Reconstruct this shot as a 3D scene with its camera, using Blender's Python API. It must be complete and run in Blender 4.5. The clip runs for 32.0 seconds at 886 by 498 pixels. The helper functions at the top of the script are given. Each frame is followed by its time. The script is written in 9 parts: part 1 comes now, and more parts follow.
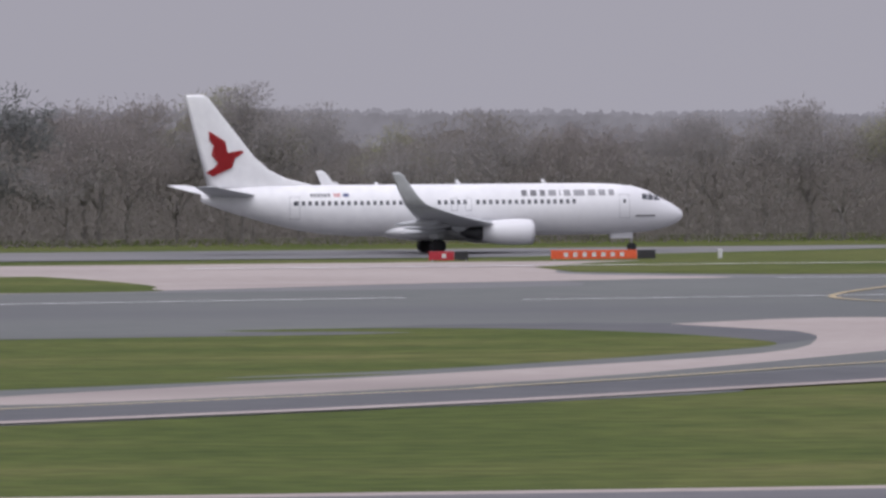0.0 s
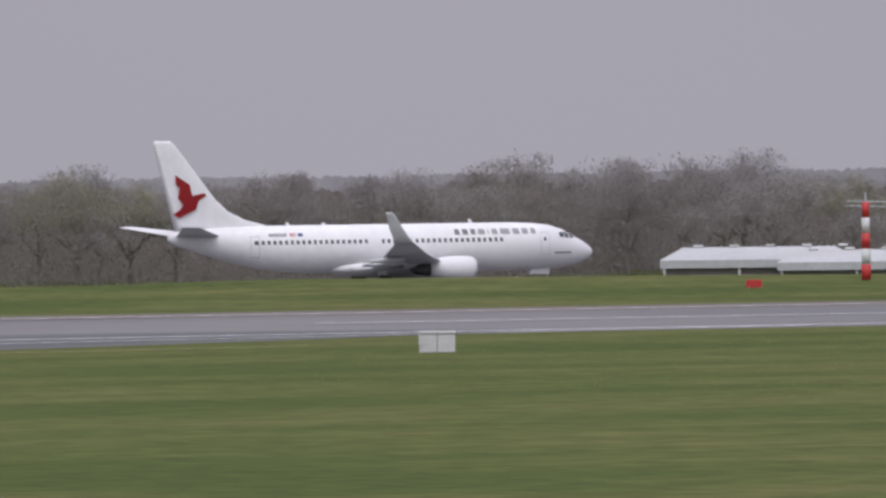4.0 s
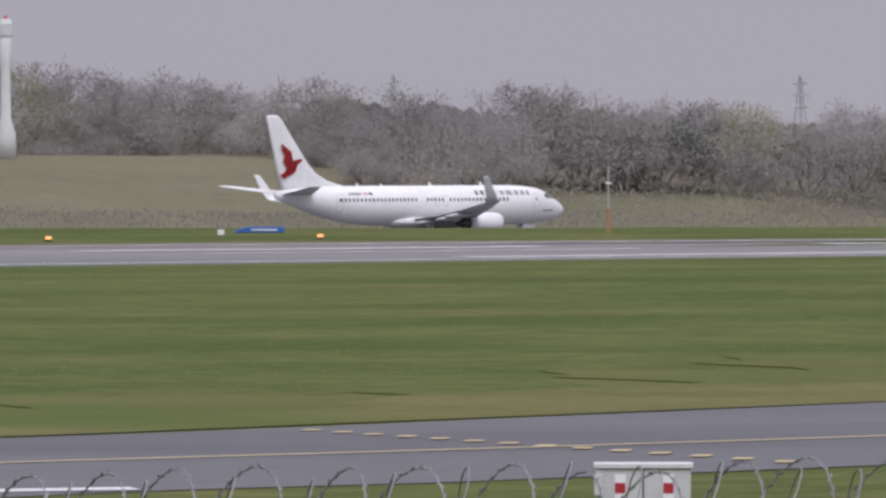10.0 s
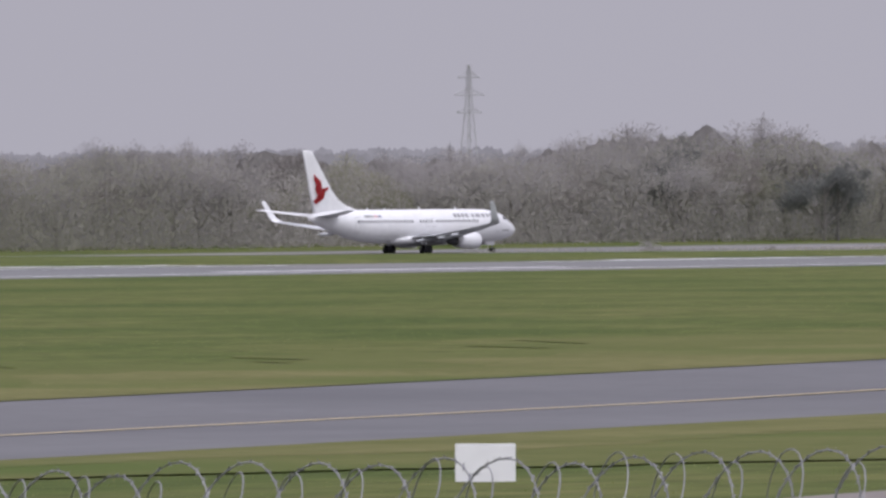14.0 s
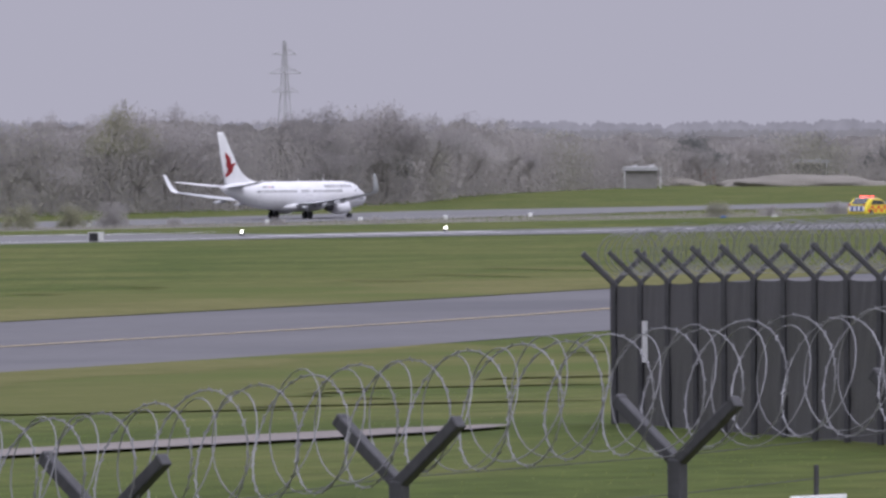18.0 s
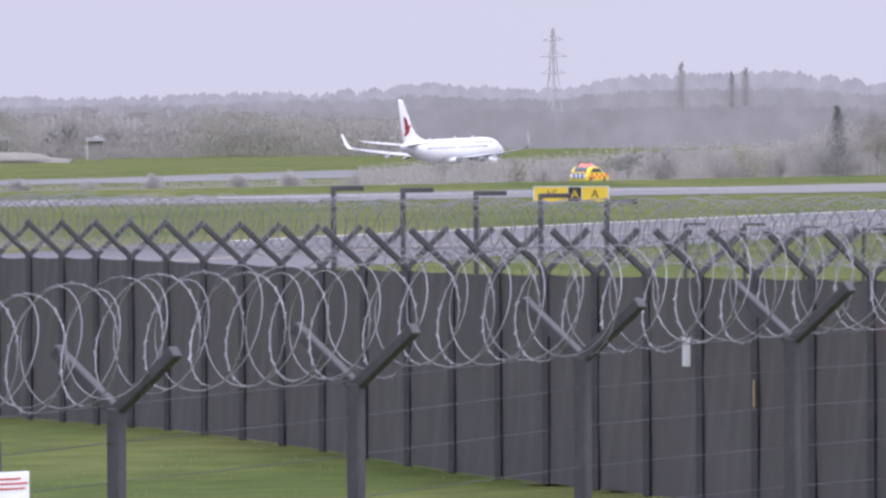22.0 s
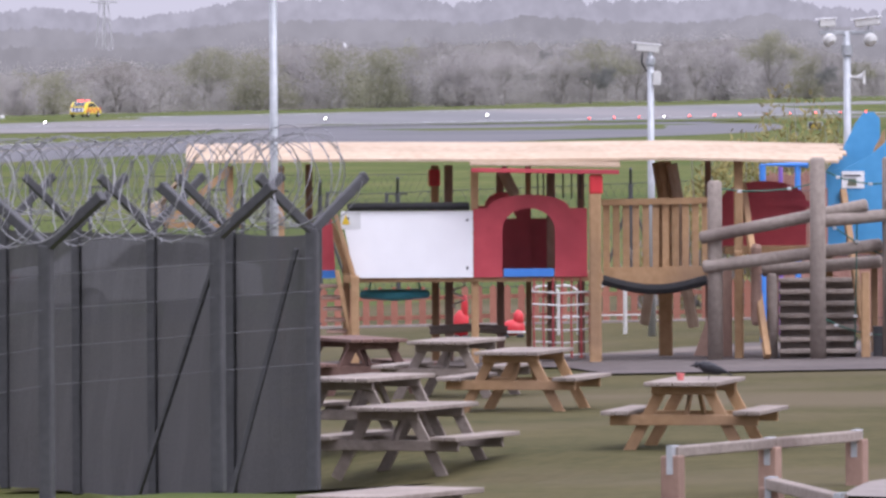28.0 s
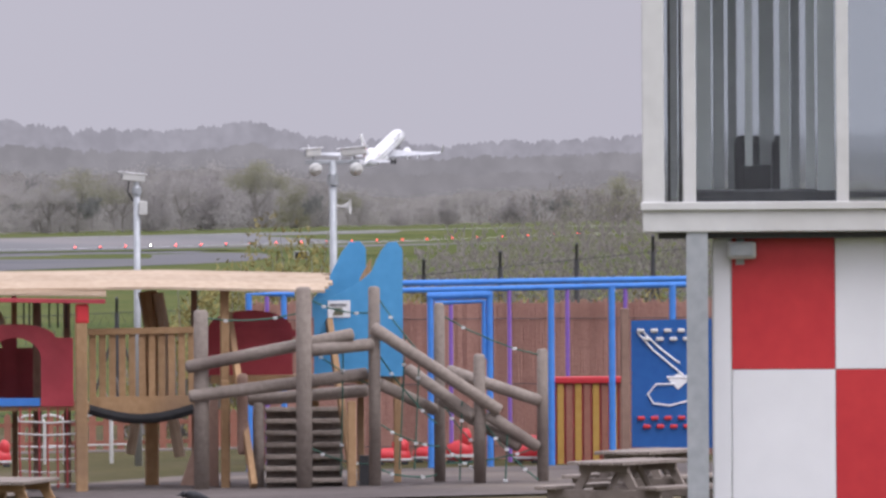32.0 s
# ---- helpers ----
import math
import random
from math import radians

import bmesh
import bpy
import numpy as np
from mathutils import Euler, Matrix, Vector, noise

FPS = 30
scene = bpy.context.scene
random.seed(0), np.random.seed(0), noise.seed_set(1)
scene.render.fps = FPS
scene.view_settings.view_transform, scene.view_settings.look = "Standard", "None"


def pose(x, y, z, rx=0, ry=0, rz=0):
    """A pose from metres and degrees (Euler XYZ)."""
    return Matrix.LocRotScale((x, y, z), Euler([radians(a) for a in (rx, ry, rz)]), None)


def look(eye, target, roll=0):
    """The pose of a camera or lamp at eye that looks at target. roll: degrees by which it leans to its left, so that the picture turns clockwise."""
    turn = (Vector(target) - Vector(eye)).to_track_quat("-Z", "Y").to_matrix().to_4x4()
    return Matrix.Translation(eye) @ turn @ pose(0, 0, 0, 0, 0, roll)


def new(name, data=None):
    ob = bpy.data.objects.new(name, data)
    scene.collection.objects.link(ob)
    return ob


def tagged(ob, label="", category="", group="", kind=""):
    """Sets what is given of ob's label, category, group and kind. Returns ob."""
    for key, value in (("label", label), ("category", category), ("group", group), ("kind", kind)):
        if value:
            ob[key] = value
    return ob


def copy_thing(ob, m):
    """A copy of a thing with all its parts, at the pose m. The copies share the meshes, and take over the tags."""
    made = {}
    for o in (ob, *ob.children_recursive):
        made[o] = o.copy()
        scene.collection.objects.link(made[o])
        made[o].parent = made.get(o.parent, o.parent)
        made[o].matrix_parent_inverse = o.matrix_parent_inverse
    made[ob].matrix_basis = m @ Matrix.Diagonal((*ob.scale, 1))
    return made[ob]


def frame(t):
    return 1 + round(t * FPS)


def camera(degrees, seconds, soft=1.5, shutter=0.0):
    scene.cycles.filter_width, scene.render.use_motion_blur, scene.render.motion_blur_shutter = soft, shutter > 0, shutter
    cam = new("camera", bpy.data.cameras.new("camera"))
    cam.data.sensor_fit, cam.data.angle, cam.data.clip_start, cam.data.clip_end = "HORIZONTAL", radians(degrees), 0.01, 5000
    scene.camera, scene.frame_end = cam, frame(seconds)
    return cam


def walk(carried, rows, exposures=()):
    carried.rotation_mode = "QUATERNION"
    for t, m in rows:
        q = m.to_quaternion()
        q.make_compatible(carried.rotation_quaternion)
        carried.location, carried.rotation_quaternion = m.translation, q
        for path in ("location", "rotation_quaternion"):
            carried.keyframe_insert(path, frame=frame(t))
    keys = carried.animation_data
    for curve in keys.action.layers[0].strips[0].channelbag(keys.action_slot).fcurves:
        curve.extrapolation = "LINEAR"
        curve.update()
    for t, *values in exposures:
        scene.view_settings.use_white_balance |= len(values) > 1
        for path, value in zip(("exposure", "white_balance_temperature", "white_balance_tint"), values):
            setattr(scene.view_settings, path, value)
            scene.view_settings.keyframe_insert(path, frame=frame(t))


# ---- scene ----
# the camera stands on a raised terrace and pans: seconds, bearing, tilt in degrees
EYE = (0.0, 0.0, 6.0)
PATH = [
    (0, 10.2151, -0.7549), (0.5, 11.692, -0.6968), (1, 13.4107, -0.7385), (1.5, 14.6851, -0.6123), (2, 16.0579, -0.5399), (2.5, 17.9931, -0.4985),
    (3, 19.8455, -0.4762), (3.5, 21.4917, -0.4293), (5.5, 27.425, -0.7071), (6, 28.8677, -0.8058), (6.5, 30.3573, -0.9044), (7, 31.8884, -0.961),
    (7.5, 33.365, -1.0003), (8, 34.8775, -1.1612), (8.5, 36.3661, -0.8297), (9, 37.7163, -0.6425), (9.5, 39.3083, -0.6602), (10, 40.7217, -0.6978),
    (10.5, 42.0603, -0.6382), (11, 43.3443, -0.8619), (11.5, 44.332, -1.1837), (12, 45.8186, -0.9896), (12.5, 46.8585, -1.0333), (13, 47.9853, -0.587),
    (13.5, 49.1935, -0.5013), (15.5, 53.6665, -0.5011), (16, 54.6835, -0.5554), (16.5, 55.7121, -0.5495), (17, 56.7401, -0.5662), (17.5, 57.8176, -0.5622),
    (18, 58.5845, -0.612), (18.5, 59.496, -0.5458), (19, 60.4605, -0.5435), (19.5, 61.4515, -0.5168), (20, 61.6431, -0.8704), (20.5, 61.9717, -0.8252),
    (21, 62.4559, -0.6331), (21.5, 63.0242, -0.8786), (22, 63.3937, -0.774), (22.5, 63.8776, -0.8091), (23, 64.5979, -0.8673), (23.5, 65.2165, -0.8942),
    (24, 65.742, -0.9043), (24.5, 66.1969, -0.9415), (25, 66.4294, -0.9536), (25.5, 67.2581, -0.8879), (26, 68.176, -0.8102), (26.5, 68.8618, -0.8003),
    (28.5, 70.2619, -1.1578), (29, 70.5006, -1.1066), (29.5, 70.8914, -1.0161), (30, 71.2921, -0.3148), (30.5, 72.0354, -0.3445), (31, 72.4495, -0.2897),
    (31.5, 72.787, -0.295), (32, 73.0641, -0.3894),
]
# the lean of the hand-held camera, in degrees
LEAN_T = [0, 0.5, 1, 1.5, 2, 2.5, 3, 3.5, 5.5, 6, 7, 8, 8.5, 9, 10, 11, 12, 12.5, 13, 13.5, 15.5, 16, 17]
LEAN = [-0.4, -0.55, -1.05, -1.06, -1.02, -0.84, -0.86, -0.8, -0.36, -0.22, -0.3, -0.24, -0.15, 0.02, -0.02, -0.08, -0.2, -0.2, 0.05, 0.0, -0.25, -0.24, -0.338]
cam = camera(5.211, 32.0, soft=2.8, shutter=0.0)
walk(cam, [(t, pose(*EYE, 90 + up, 0, -turn) @ pose(0, 0, 0, 0, 0, float(np.interp(t, LEAN_T, LEAN)))) for t, turn, up in PATH],
     exposures=[(0, 0.04, 6150, 13), (6, 0.04, 6200, 13), (11, 0.16, 6180, 13), (13, 0.2, 6150, 13), (16, 0.22, 6050, 15), (18, 0.25, 5900, 16), (19, 0.34, 5850, 16), (20, 0.55, 5800, 17), (21, 0.8, 5780, 17), (23, 0.92, 5750, 18), (26, 0.95, 5850, 17), (28.5, 0.85, 5950, 18), (30, 0.76, 6200, 15), (31, 0.58, 6150, 14), (32, 0.54, 6120, 14)])

# ---- overcast daylight ----
world = bpy.data.worlds.new("world")
scene.world = world
world.use_nodes = True
wn, wl = world.node_tree.nodes, world.node_tree.links
wn.clear()
sky = wn.new("ShaderNodeTexSky")
sky.sky_type, sky.sun_disc = "NISHITA", False
sky.sun_elevation, sky.sun_rotation = radians(48), radians(200)
sky.air_density, sky.dust_density, sky.ozone_density = 1.0, 6.0, 1.0
grey = wn.new("ShaderNodeHueSaturation")
grey.inputs["Saturation"].default_value = 0.12
wl.new(sky.outputs[0], grey.inputs["Color"])
cloud = wn.new("ShaderNodeTexNoise")
cloud.inputs["Scale"].default_value, cloud.inputs["Detail"].default_value = 2.2, 3.0
wco = wn.new("ShaderNodeTexCoord")
wl.new(wco.outputs["Generated"], cloud.inputs["Vector"])
veil = wn.new("ShaderNodeValToRGB")
veil.color_ramp.elements[0].position, veil.color_ramp.elements[1].position = 0.3, 0.7
veil.color_ramp.elements[0].color = (4.15, 3.95, 4.3, 1)
veil.color_ramp.elements[1].color = (4.6, 4.4, 4.75, 1)
wl.new(cloud.outputs["Fac"], veil.inputs["Fac"])
lid = wn.new("ShaderNodeMix")
lid.data_type = "RGBA"
lid.inputs["Factor"].default_value = 0.88
wl.new(grey.outputs[0], lid.inputs["A"])
wl.new(veil.outputs[0], lid.inputs["B"])
# an overcast sky is brighter overhead than at the horizon
sep = wn.new("ShaderNodeSeparateXYZ")
wl.new(wco.outputs["Generated"], sep.inputs[0])
rise = wn.new("ShaderNodeMapRange")
rise.inputs["From Min"].default_value, rise.inputs["From Max"].default_value = 0.05, 1.0
rise.inputs["To Min"].default_value, rise.inputs["To Max"].default_value = 1.0, 3.0
wl.new(sep.outputs["Z"], rise.inputs["Value"])
dome = wn.new("ShaderNodeVectorMath")
dome.operation = "SCALE"
wl.new(lid.outputs["Result"], dome.inputs[0])
wl.new(rise.outputs[0], dome.inputs["Scale"])
back = wn.new("ShaderNodeBackground")
back.inputs["Strength"].default_value = 0.095
wl.new(dome.outputs[0], back.inputs["Color"])
wout = wn.new("ShaderNodeOutputWorld")
wl.new(back.outputs[0], wout.inputs["Surface"])

sun = new("sun", bpy.data.lights.new("sun", "SUN"))
sun.data.energy, sun.data.angle, sun.data.color = 0.9, radians(40), (1.0, 0.97, 0.93)
sun.matrix_world = look((0, 0, 0), (0.30, 0.55, -0.9))


# ---- materials ----
def material(name, dark, light, rough=0.7, metal=0.0, scale=1.0, fine=18.0, bump=0.0, stain=None, spread=0.0, spec=0.4):
    """Two colours mixed by noise at two scales, with relief, an optional stain colour and a spread from piece to piece."""
    m = bpy.data.materials.new(name)
    m.use_nodes = True
    n, l = m.node_tree.nodes, m.node_tree.links
    bsdf = n["Principled BSDF"]
    co = n.new("ShaderNodeTexCoord")
    a, b = n.new("ShaderNodeTexNoise"), n.new("ShaderNodeTexNoise")
    a.inputs["Scale"].default_value, a.inputs["Detail"].default_value = scale, 4.0
    b.inputs["Scale"].default_value, b.inputs["Detail"].default_value = fine, 3.0
    for q in (a, b):
        l.new(co.outputs["Object"], q.inputs["Vector"])
    add = n.new("ShaderNodeMath")
    add.operation = "MULTIPLY_ADD"
    add.inputs[1].default_value, add.inputs[2].default_value = 0.5, 0.0
    l.new(b.outputs["Fac"], add.inputs[0])
    mid = n.new("ShaderNodeMath")
    mid.operation = "MULTIPLY_ADD"
    mid.inputs[1].default_value = 0.5
    l.new(a.outputs["Fac"], mid.inputs[0])
    l.new(add.outputs[0], mid.inputs[2])
    ramp = n.new("ShaderNodeValToRGB")
    ramp.color_ramp.elements[0].position, ramp.color_ramp.elements[1].position = 0.34, 0.66
    ramp.color_ramp.elements[0].color, ramp.color_ramp.elements[1].color = (*dark, 1), (*light, 1)
    l.new(mid.outputs[0], ramp.inputs["Fac"])
    out = ramp.outputs[0]
    if stain:
        c = n.new("ShaderNodeTexNoise")
        c.inputs["Scale"].default_value, c.inputs["Detail"].default_value = scale * 0.37, 5.0
        l.new(co.outputs["Object"], c.inputs["Vector"])
        cut = n.new("ShaderNodeValToRGB")
        cut.color_ramp.elements[0].position, cut.color_ramp.elements[1].position = 0.52, 0.68
        l.new(c.outputs["Fac"], cut.inputs["Fac"])
        mix = n.new("ShaderNodeMix")
        mix.data_type = "RGBA"
        l.new(cut.outputs[0], mix.inputs["Factor"])
        l.new(out, mix.inputs["A"])
        mix.inputs["B"].default_value = (*stain, 1)
        out = mix.outputs["Result"]
    if spread:
        info = n.new("ShaderNodeObjectInfo")
        val = n.new("ShaderNodeMapRange")
        val.inputs["To Min"].default_value, val.inputs["To Max"].default_value = 1 - spread, 1 + spread
        l.new(info.outputs["Random"], val.inputs["Value"])
        hsv = n.new("ShaderNodeHueSaturation")
        l.new(val.outputs[0], hsv.inputs["Value"])
        l.new(out, hsv.inputs["Color"])
        out = hsv.outputs[0]
    l.new(out, bsdf.inputs["Base Color"])
    bsdf.inputs["Roughness"].default_value, bsdf.inputs["Metallic"].default_value = rough, metal
    bsdf.inputs["Specular IOR Level"].default_value = spec
    if bump:
        bp = n.new("ShaderNodeBump")
        bp.inputs["Strength"].default_value, bp.inputs["Distance"].default_value = bump, 0.05
        l.new(b.outputs["Fac"], bp.inputs["Height"])
        l.new(bp.outputs[0], bsdf.inputs["Normal"])
    return m


def glow(name, colour, strength):
    m = bpy.data.materials.new(name)
    m.use_nodes = True
    b = m.node_tree.nodes["Principled BSDF"]
    b.inputs["Base Color"].default_value = (*colour, 1)
    b.inputs["Emission Color"].default_value = (*colour, 1)
    b.inputs["Emission Strength"].default_value = strength
    return m


def ground_grass():
    """Airfield grass: stretched mowing streaks, worn straw-coloured patches, fine blades."""
    m = bpy.data.materials.new("grass")
    m.use_nodes = True
    n, l = m.node_tree.nodes, m.node_tree.links
    bsdf = n["Principled BSDF"]
    co = n.new("ShaderNodeTexCoord")
    sm = n.new("ShaderNodeMapping")
    sm.inputs["Scale"].default_value = (0.03, 0.05, 1)
    l.new(co.outputs["Object"], sm.inputs["Vector"])

    def noise_of(vec, sc, det):
        q = n.new("ShaderNodeTexNoise")
        q.inputs["Scale"].default_value, q.inputs["Detail"].default_value = sc, det
        l.new(vec, q.inputs["Vector"])
        return q.outputs["Fac"]

    def ramp_of(fac, p0, p1, c0, c1):
        q = n.new("ShaderNodeValToRGB")
        q.color_ramp.elements[0].position, q.color_ramp.elements[1].position = p0, p1
        q.color_ramp.elements[0].color, q.color_ramp.elements[1].color = (*c0, 1), (*c1, 1)
        l.new(fac, q.inputs["Fac"])
        return q.outputs[0]

    def mix_of(fac, a, b):
        q = n.new("ShaderNodeMix")
        q.data_type = "RGBA"
        l.new(fac, q.inputs["Factor"])
        l.new(a, q.inputs["A"])
        l.new(b, q.inputs["B"])
        return q.outputs["Result"]

    big = noise_of(sm.outputs[0], 1.6, 4)
    streak = noise_of(sm.outputs[0], 7.0, 4)
    tuft = noise_of(co.outputs["Object"], 0.9, 8)
    base = ramp_of(big, 0.35, 0.65, (0.066, 0.088, 0.023), (0.096, 0.116, 0.034))
    dry = ramp_of(streak, 0.38, 0.70, (0.082, 0.098, 0.028), (0.148, 0.140, 0.056))
    both = mix_of(ramp_of(big, 0.42, 0.62, (0, 0, 0), (0.85, 0.85, 0.85)), base, dry)
    dark = ramp_of(tuft, 0.25, 0.8, (0.62, 0.65, 0.62), (1.28, 1.26, 1.2))
    mul = n.new("ShaderNodeMix")
    mul.data_type, mul.blend_type = "RGBA", "MULTIPLY"
    mul.inputs["Factor"].default_value = 1.0
    l.new(both, mul.inputs["A"])
    l.new(dark, mul.inputs["B"])
    l.new(mul.outputs["Result"], bsdf.inputs["Base Color"])
    bsdf.inputs["Roughness"].default_value = 0.9
    bsdf.inputs["Specular IOR Level"].default_value = 0.06
    bp = n.new("ShaderNodeBump")
    bp.inputs["Strength"].default_value, bp.inputs["Distance"].default_value = 0.5, 0.15
    l.new(tuft, bp.inputs["Height"])
    l.new(bp.outputs[0], bsdf.inputs["Normal"])
    return m


def airy(m, share=0.35):
    """Blades let light through: a share of it passes to the far side. On twigs and bark this only evens out their
    shading.
    """
    n, l = m.node_tree.nodes, m.node_tree.links
    bsdf = n["Principled BSDF"]
    tr, mix = n.new("ShaderNodeBsdfTranslucent"), n.new("ShaderNodeMixShader")
    mix.inputs[0].default_value = share
    l.new(bsdf.inputs["Base Color"].links[0].from_socket, tr.inputs["Color"])
    l.new(bsdf.outputs[0], mix.inputs[1])
    l.new(tr.outputs[0], mix.inputs[2])
    l.new(mix.outputs[0], n["Material Output"].inputs["Surface"])
    return m


GRASS = ground_grass()

ASPHALT = material("asphalt", (0.090, 0.089, 0.097), (0.122, 0.121, 0.129), 0.85, scale=0.08, fine=1.1, bump=0.1, stain=(0.076, 0.076, 0.085))
RUNWAY = material("runway_asphalt", (0.112, 0.113, 0.118), (0.155, 0.154, 0.158), 0.8, scale=0.03, fine=0.5, bump=0.1, stain=(0.19, 0.172, 0.17))
TAXI = material("green_grey_asphalt", (0.106, 0.114, 0.111), (0.138, 0.145, 0.140), 0.8, scale=0.05, fine=0.7, bump=0.1, stain=(0.105, 0.108, 0.113), spec=0.15)
DARK_TAR = material("dark_tarmac", (0.085, 0.087, 0.095), (0.115, 0.116, 0.123), 0.85, scale=0.06, fine=0.8, bump=0.1, spec=0.15)
CONCRETE = material("pale_concrete", (0.29, 0.25, 0.235), (0.38, 0.335, 0.315), 0.85, scale=0.07, fine=1.2, bump=0.1, stain=(0.25, 0.215, 0.205), spec=0.15)
WORN_TAR = material("overgrown_tarmac", (0.050, 0.046, 0.041), (0.080, 0.070, 0.057), 0.95, scale=0.2, fine=2.0, bump=0.2, stain=(0.10, 0.08, 0.035), spec=0.05)
MARK_WHITE = material("road_paint_white", (0.5, 0.5, 0.51), (0.68, 0.68, 0.69), 0.6, scale=0.3, fine=4.0)
MARK_YELLOW = material("road_paint_yellow", (0.36, 0.28, 0.16), (0.46, 0.37, 0.20), 0.6, scale=0.3, fine=4.0)
WHITE = material("white_paint", (0.78, 0.78, 0.80), (0.84, 0.84, 0.86), 0.35, scale=0.3, fine=3.0)


# ---- building helpers ----
def bm_ob(name, bm, mat, parent=None, smooth=False):
    me = bpy.data.meshes.new(name)
    bm.to_mesh(me)
    bm.free()
    me.materials.append(mat)
    if smooth:
        for f in me.polygons:
            f.use_smooth = True
    ob = new(name, me)
    ob.parent = parent
    return ob


def part(name, bm, mat, parent, label="", smooth=False):
    ob = bm_ob(name, bm, mat, parent, smooth)
    if label:
        tagged(ob, label)
    return ob


def box(bm, lo, hi, m=None):
    """A box between two corners, under the pose m."""
    vs = []
    for z in (lo[2], hi[2]):
        for x, y in ((lo[0], lo[1]), (hi[0], lo[1]), (hi[0], hi[1]), (lo[0], hi[1])):
            p = Vector((x, y, z))
            vs.append(bm.verts.new(m @ p if m else p))
    for f in ((3, 2, 1, 0), (4, 5, 6, 7), (0, 1, 5, 4), (1, 2, 6, 5), (2, 3, 7, 6), (3, 0, 4, 7)):
        bm.faces.new([vs[i] for i in f])
    return vs


def bevel_box(lo, hi, r=0.02, m=None):
    bm = bmesh.new()
    box(bm, lo, hi)
    bmesh.ops.bevel(bm, geom=bm.edges[:], offset=r, segments=2, affect="EDGES", profile=0.5)
    if m:
        bmesh.ops.transform(bm, matrix=m, verts=bm.verts)
    return bm


def boxes(*items):
    bm = bmesh.new()
    for it in items:
        box(bm, *it)
    return bm


def tube(bm, pts, radii, seg=8, cap=True):
    """A round tube through points, one radius for all or one a point."""
    pts = [Vector(p) for p in pts]
    if not hasattr(radii, "__len__"):
        radii = [radii] * len(pts)
    rings, up = [], None
    for i, p in enumerate(pts):
        d = (pts[min(i + 1, len(pts) - 1)] - pts[max(i - 1, 0)]).normalized()
        if up is None:
            up = Vector((0, 0, 1)) if abs(d.z) < 0.9 else Vector((1, 0, 0))
        a = d.cross(up).normalized()
        b = a.cross(d).normalized()
        up = b
        rings.append([bm.verts.new(p + radii[i] * (math.cos(2 * math.pi * k / seg) * a + math.sin(2 * math.pi * k / seg) * b)) for k in range(seg)])
    for r0, r1 in zip(rings, rings[1:]):
        for k in range(seg):
            bm.faces.new((r0[k], r0[(k + 1) % seg], r1[(k + 1) % seg], r1[k]))
    if cap:
        bm.faces.new(rings[0][::-1])
        bm.faces.new(rings[-1])
    return bm


def tubes(*items, seg=8):
    bm = bmesh.new()
    for pts, r in items:
        tube(bm, pts, r, seg)
    return bm


def bevelled(bm, r, seg=1):
    bmesh.ops.bevel(bm, geom=bm.edges[:], offset=r, segments=seg, affect="EDGES", profile=0.5)
    return bm


def prism(pts, lo, hi, axis="y", m=None):
    """A flat outline of (a, b) pairs, drawn out along an axis."""
    bm = bmesh.new()

    def at(a, b, c):
        return Vector({"y": (a, c, b), "x": (c, a, b), "z": (a, b, c)}[axis])
    f0 = [bm.verts.new(at(a, b, lo)) for a, b in pts]
    f1 = [bm.verts.new(at(a, b, hi)) for a, b in pts]
    bm.faces.new(f0)
    bm.faces.new(f1[::-1])
    n = len(pts)
    for i in range(n):
        bm.faces.new((f0[i], f1[i], f1[(i + 1) % n], f0[(i + 1) % n]))
    bmesh.ops.recalc_face_normals(bm, faces=bm.faces[:])
    if m:
        bmesh.ops.transform(bm, matrix=m, verts=bm.verts)
    return bm


def thing(name, m, label, category, group=""):
    ob = new(name)
    ob.empty_display_size = 0.3
    ob.matrix_world = m
    return tagged(ob, label, category, group)


def polar(turn, dist, z=None):
    """A place by bearing in degrees from the camera and distance; on the ground unless z is given."""
    x, y = dist * math.sin(radians(turn)), dist * math.cos(radians(turn))
    return (x, y, ground_z(x, y) if z is None else z)


# ---- the land: near runway level, a low crest, falling to the far runway; a rise at the beer garden ----
RUN_X = [-3000, 40, 134, 175, 218, 241, 263, 287, 386, 412, 466, 521, 579, 638, 699, 763, 827, 998, 1034, 1106, 1180, 1255, 1332, 1412, 1492, 1700, 4800]
RUN_Z = [-4.36, -4.36, -4.36, -4.35, -4.23, -4.03, -3.66, -3.36, -3.93, -3.98, -4.13, -4.31, -4.6, -4.99, -5.11, -5.03, -5.11, -4.79, -4.84, -4.74, -4.51, -3.97, -3.93, -3.71, -3.1, -2.6, -2.6]
FAR_X = [-3000, 40, 75, 90, 107, 133, 160, 182, 200, 218, 255, 289, 330, 387, 440, 520, 640, 4800]
CREST_Z = [-0.8, -0.8, -0.75, -0.5, -0.1, 0.22, 0.55, 0.9, 0.8, 0.65, 0.62, 0.6, 0.4, 0.05, -0.2, -0.55, -0.9, -0.95]
LAND_Y = [-400, 34, 150, 370, 401, 418, 450, 700]
LAND_Z = [1.87, 1.87, 0.0, 0.0]
FALL_X = [-3000, 330, 400, 450, 500, 4800]
FALL_Z = [0.0, 0.0, 0.2, 0.5, 0.72, 0.75]
DIP_X = [-3000, 387, 520, 640, 4800]
DIP_Z = [0.0, 0.0, 0.45, 0.65, 0.65]


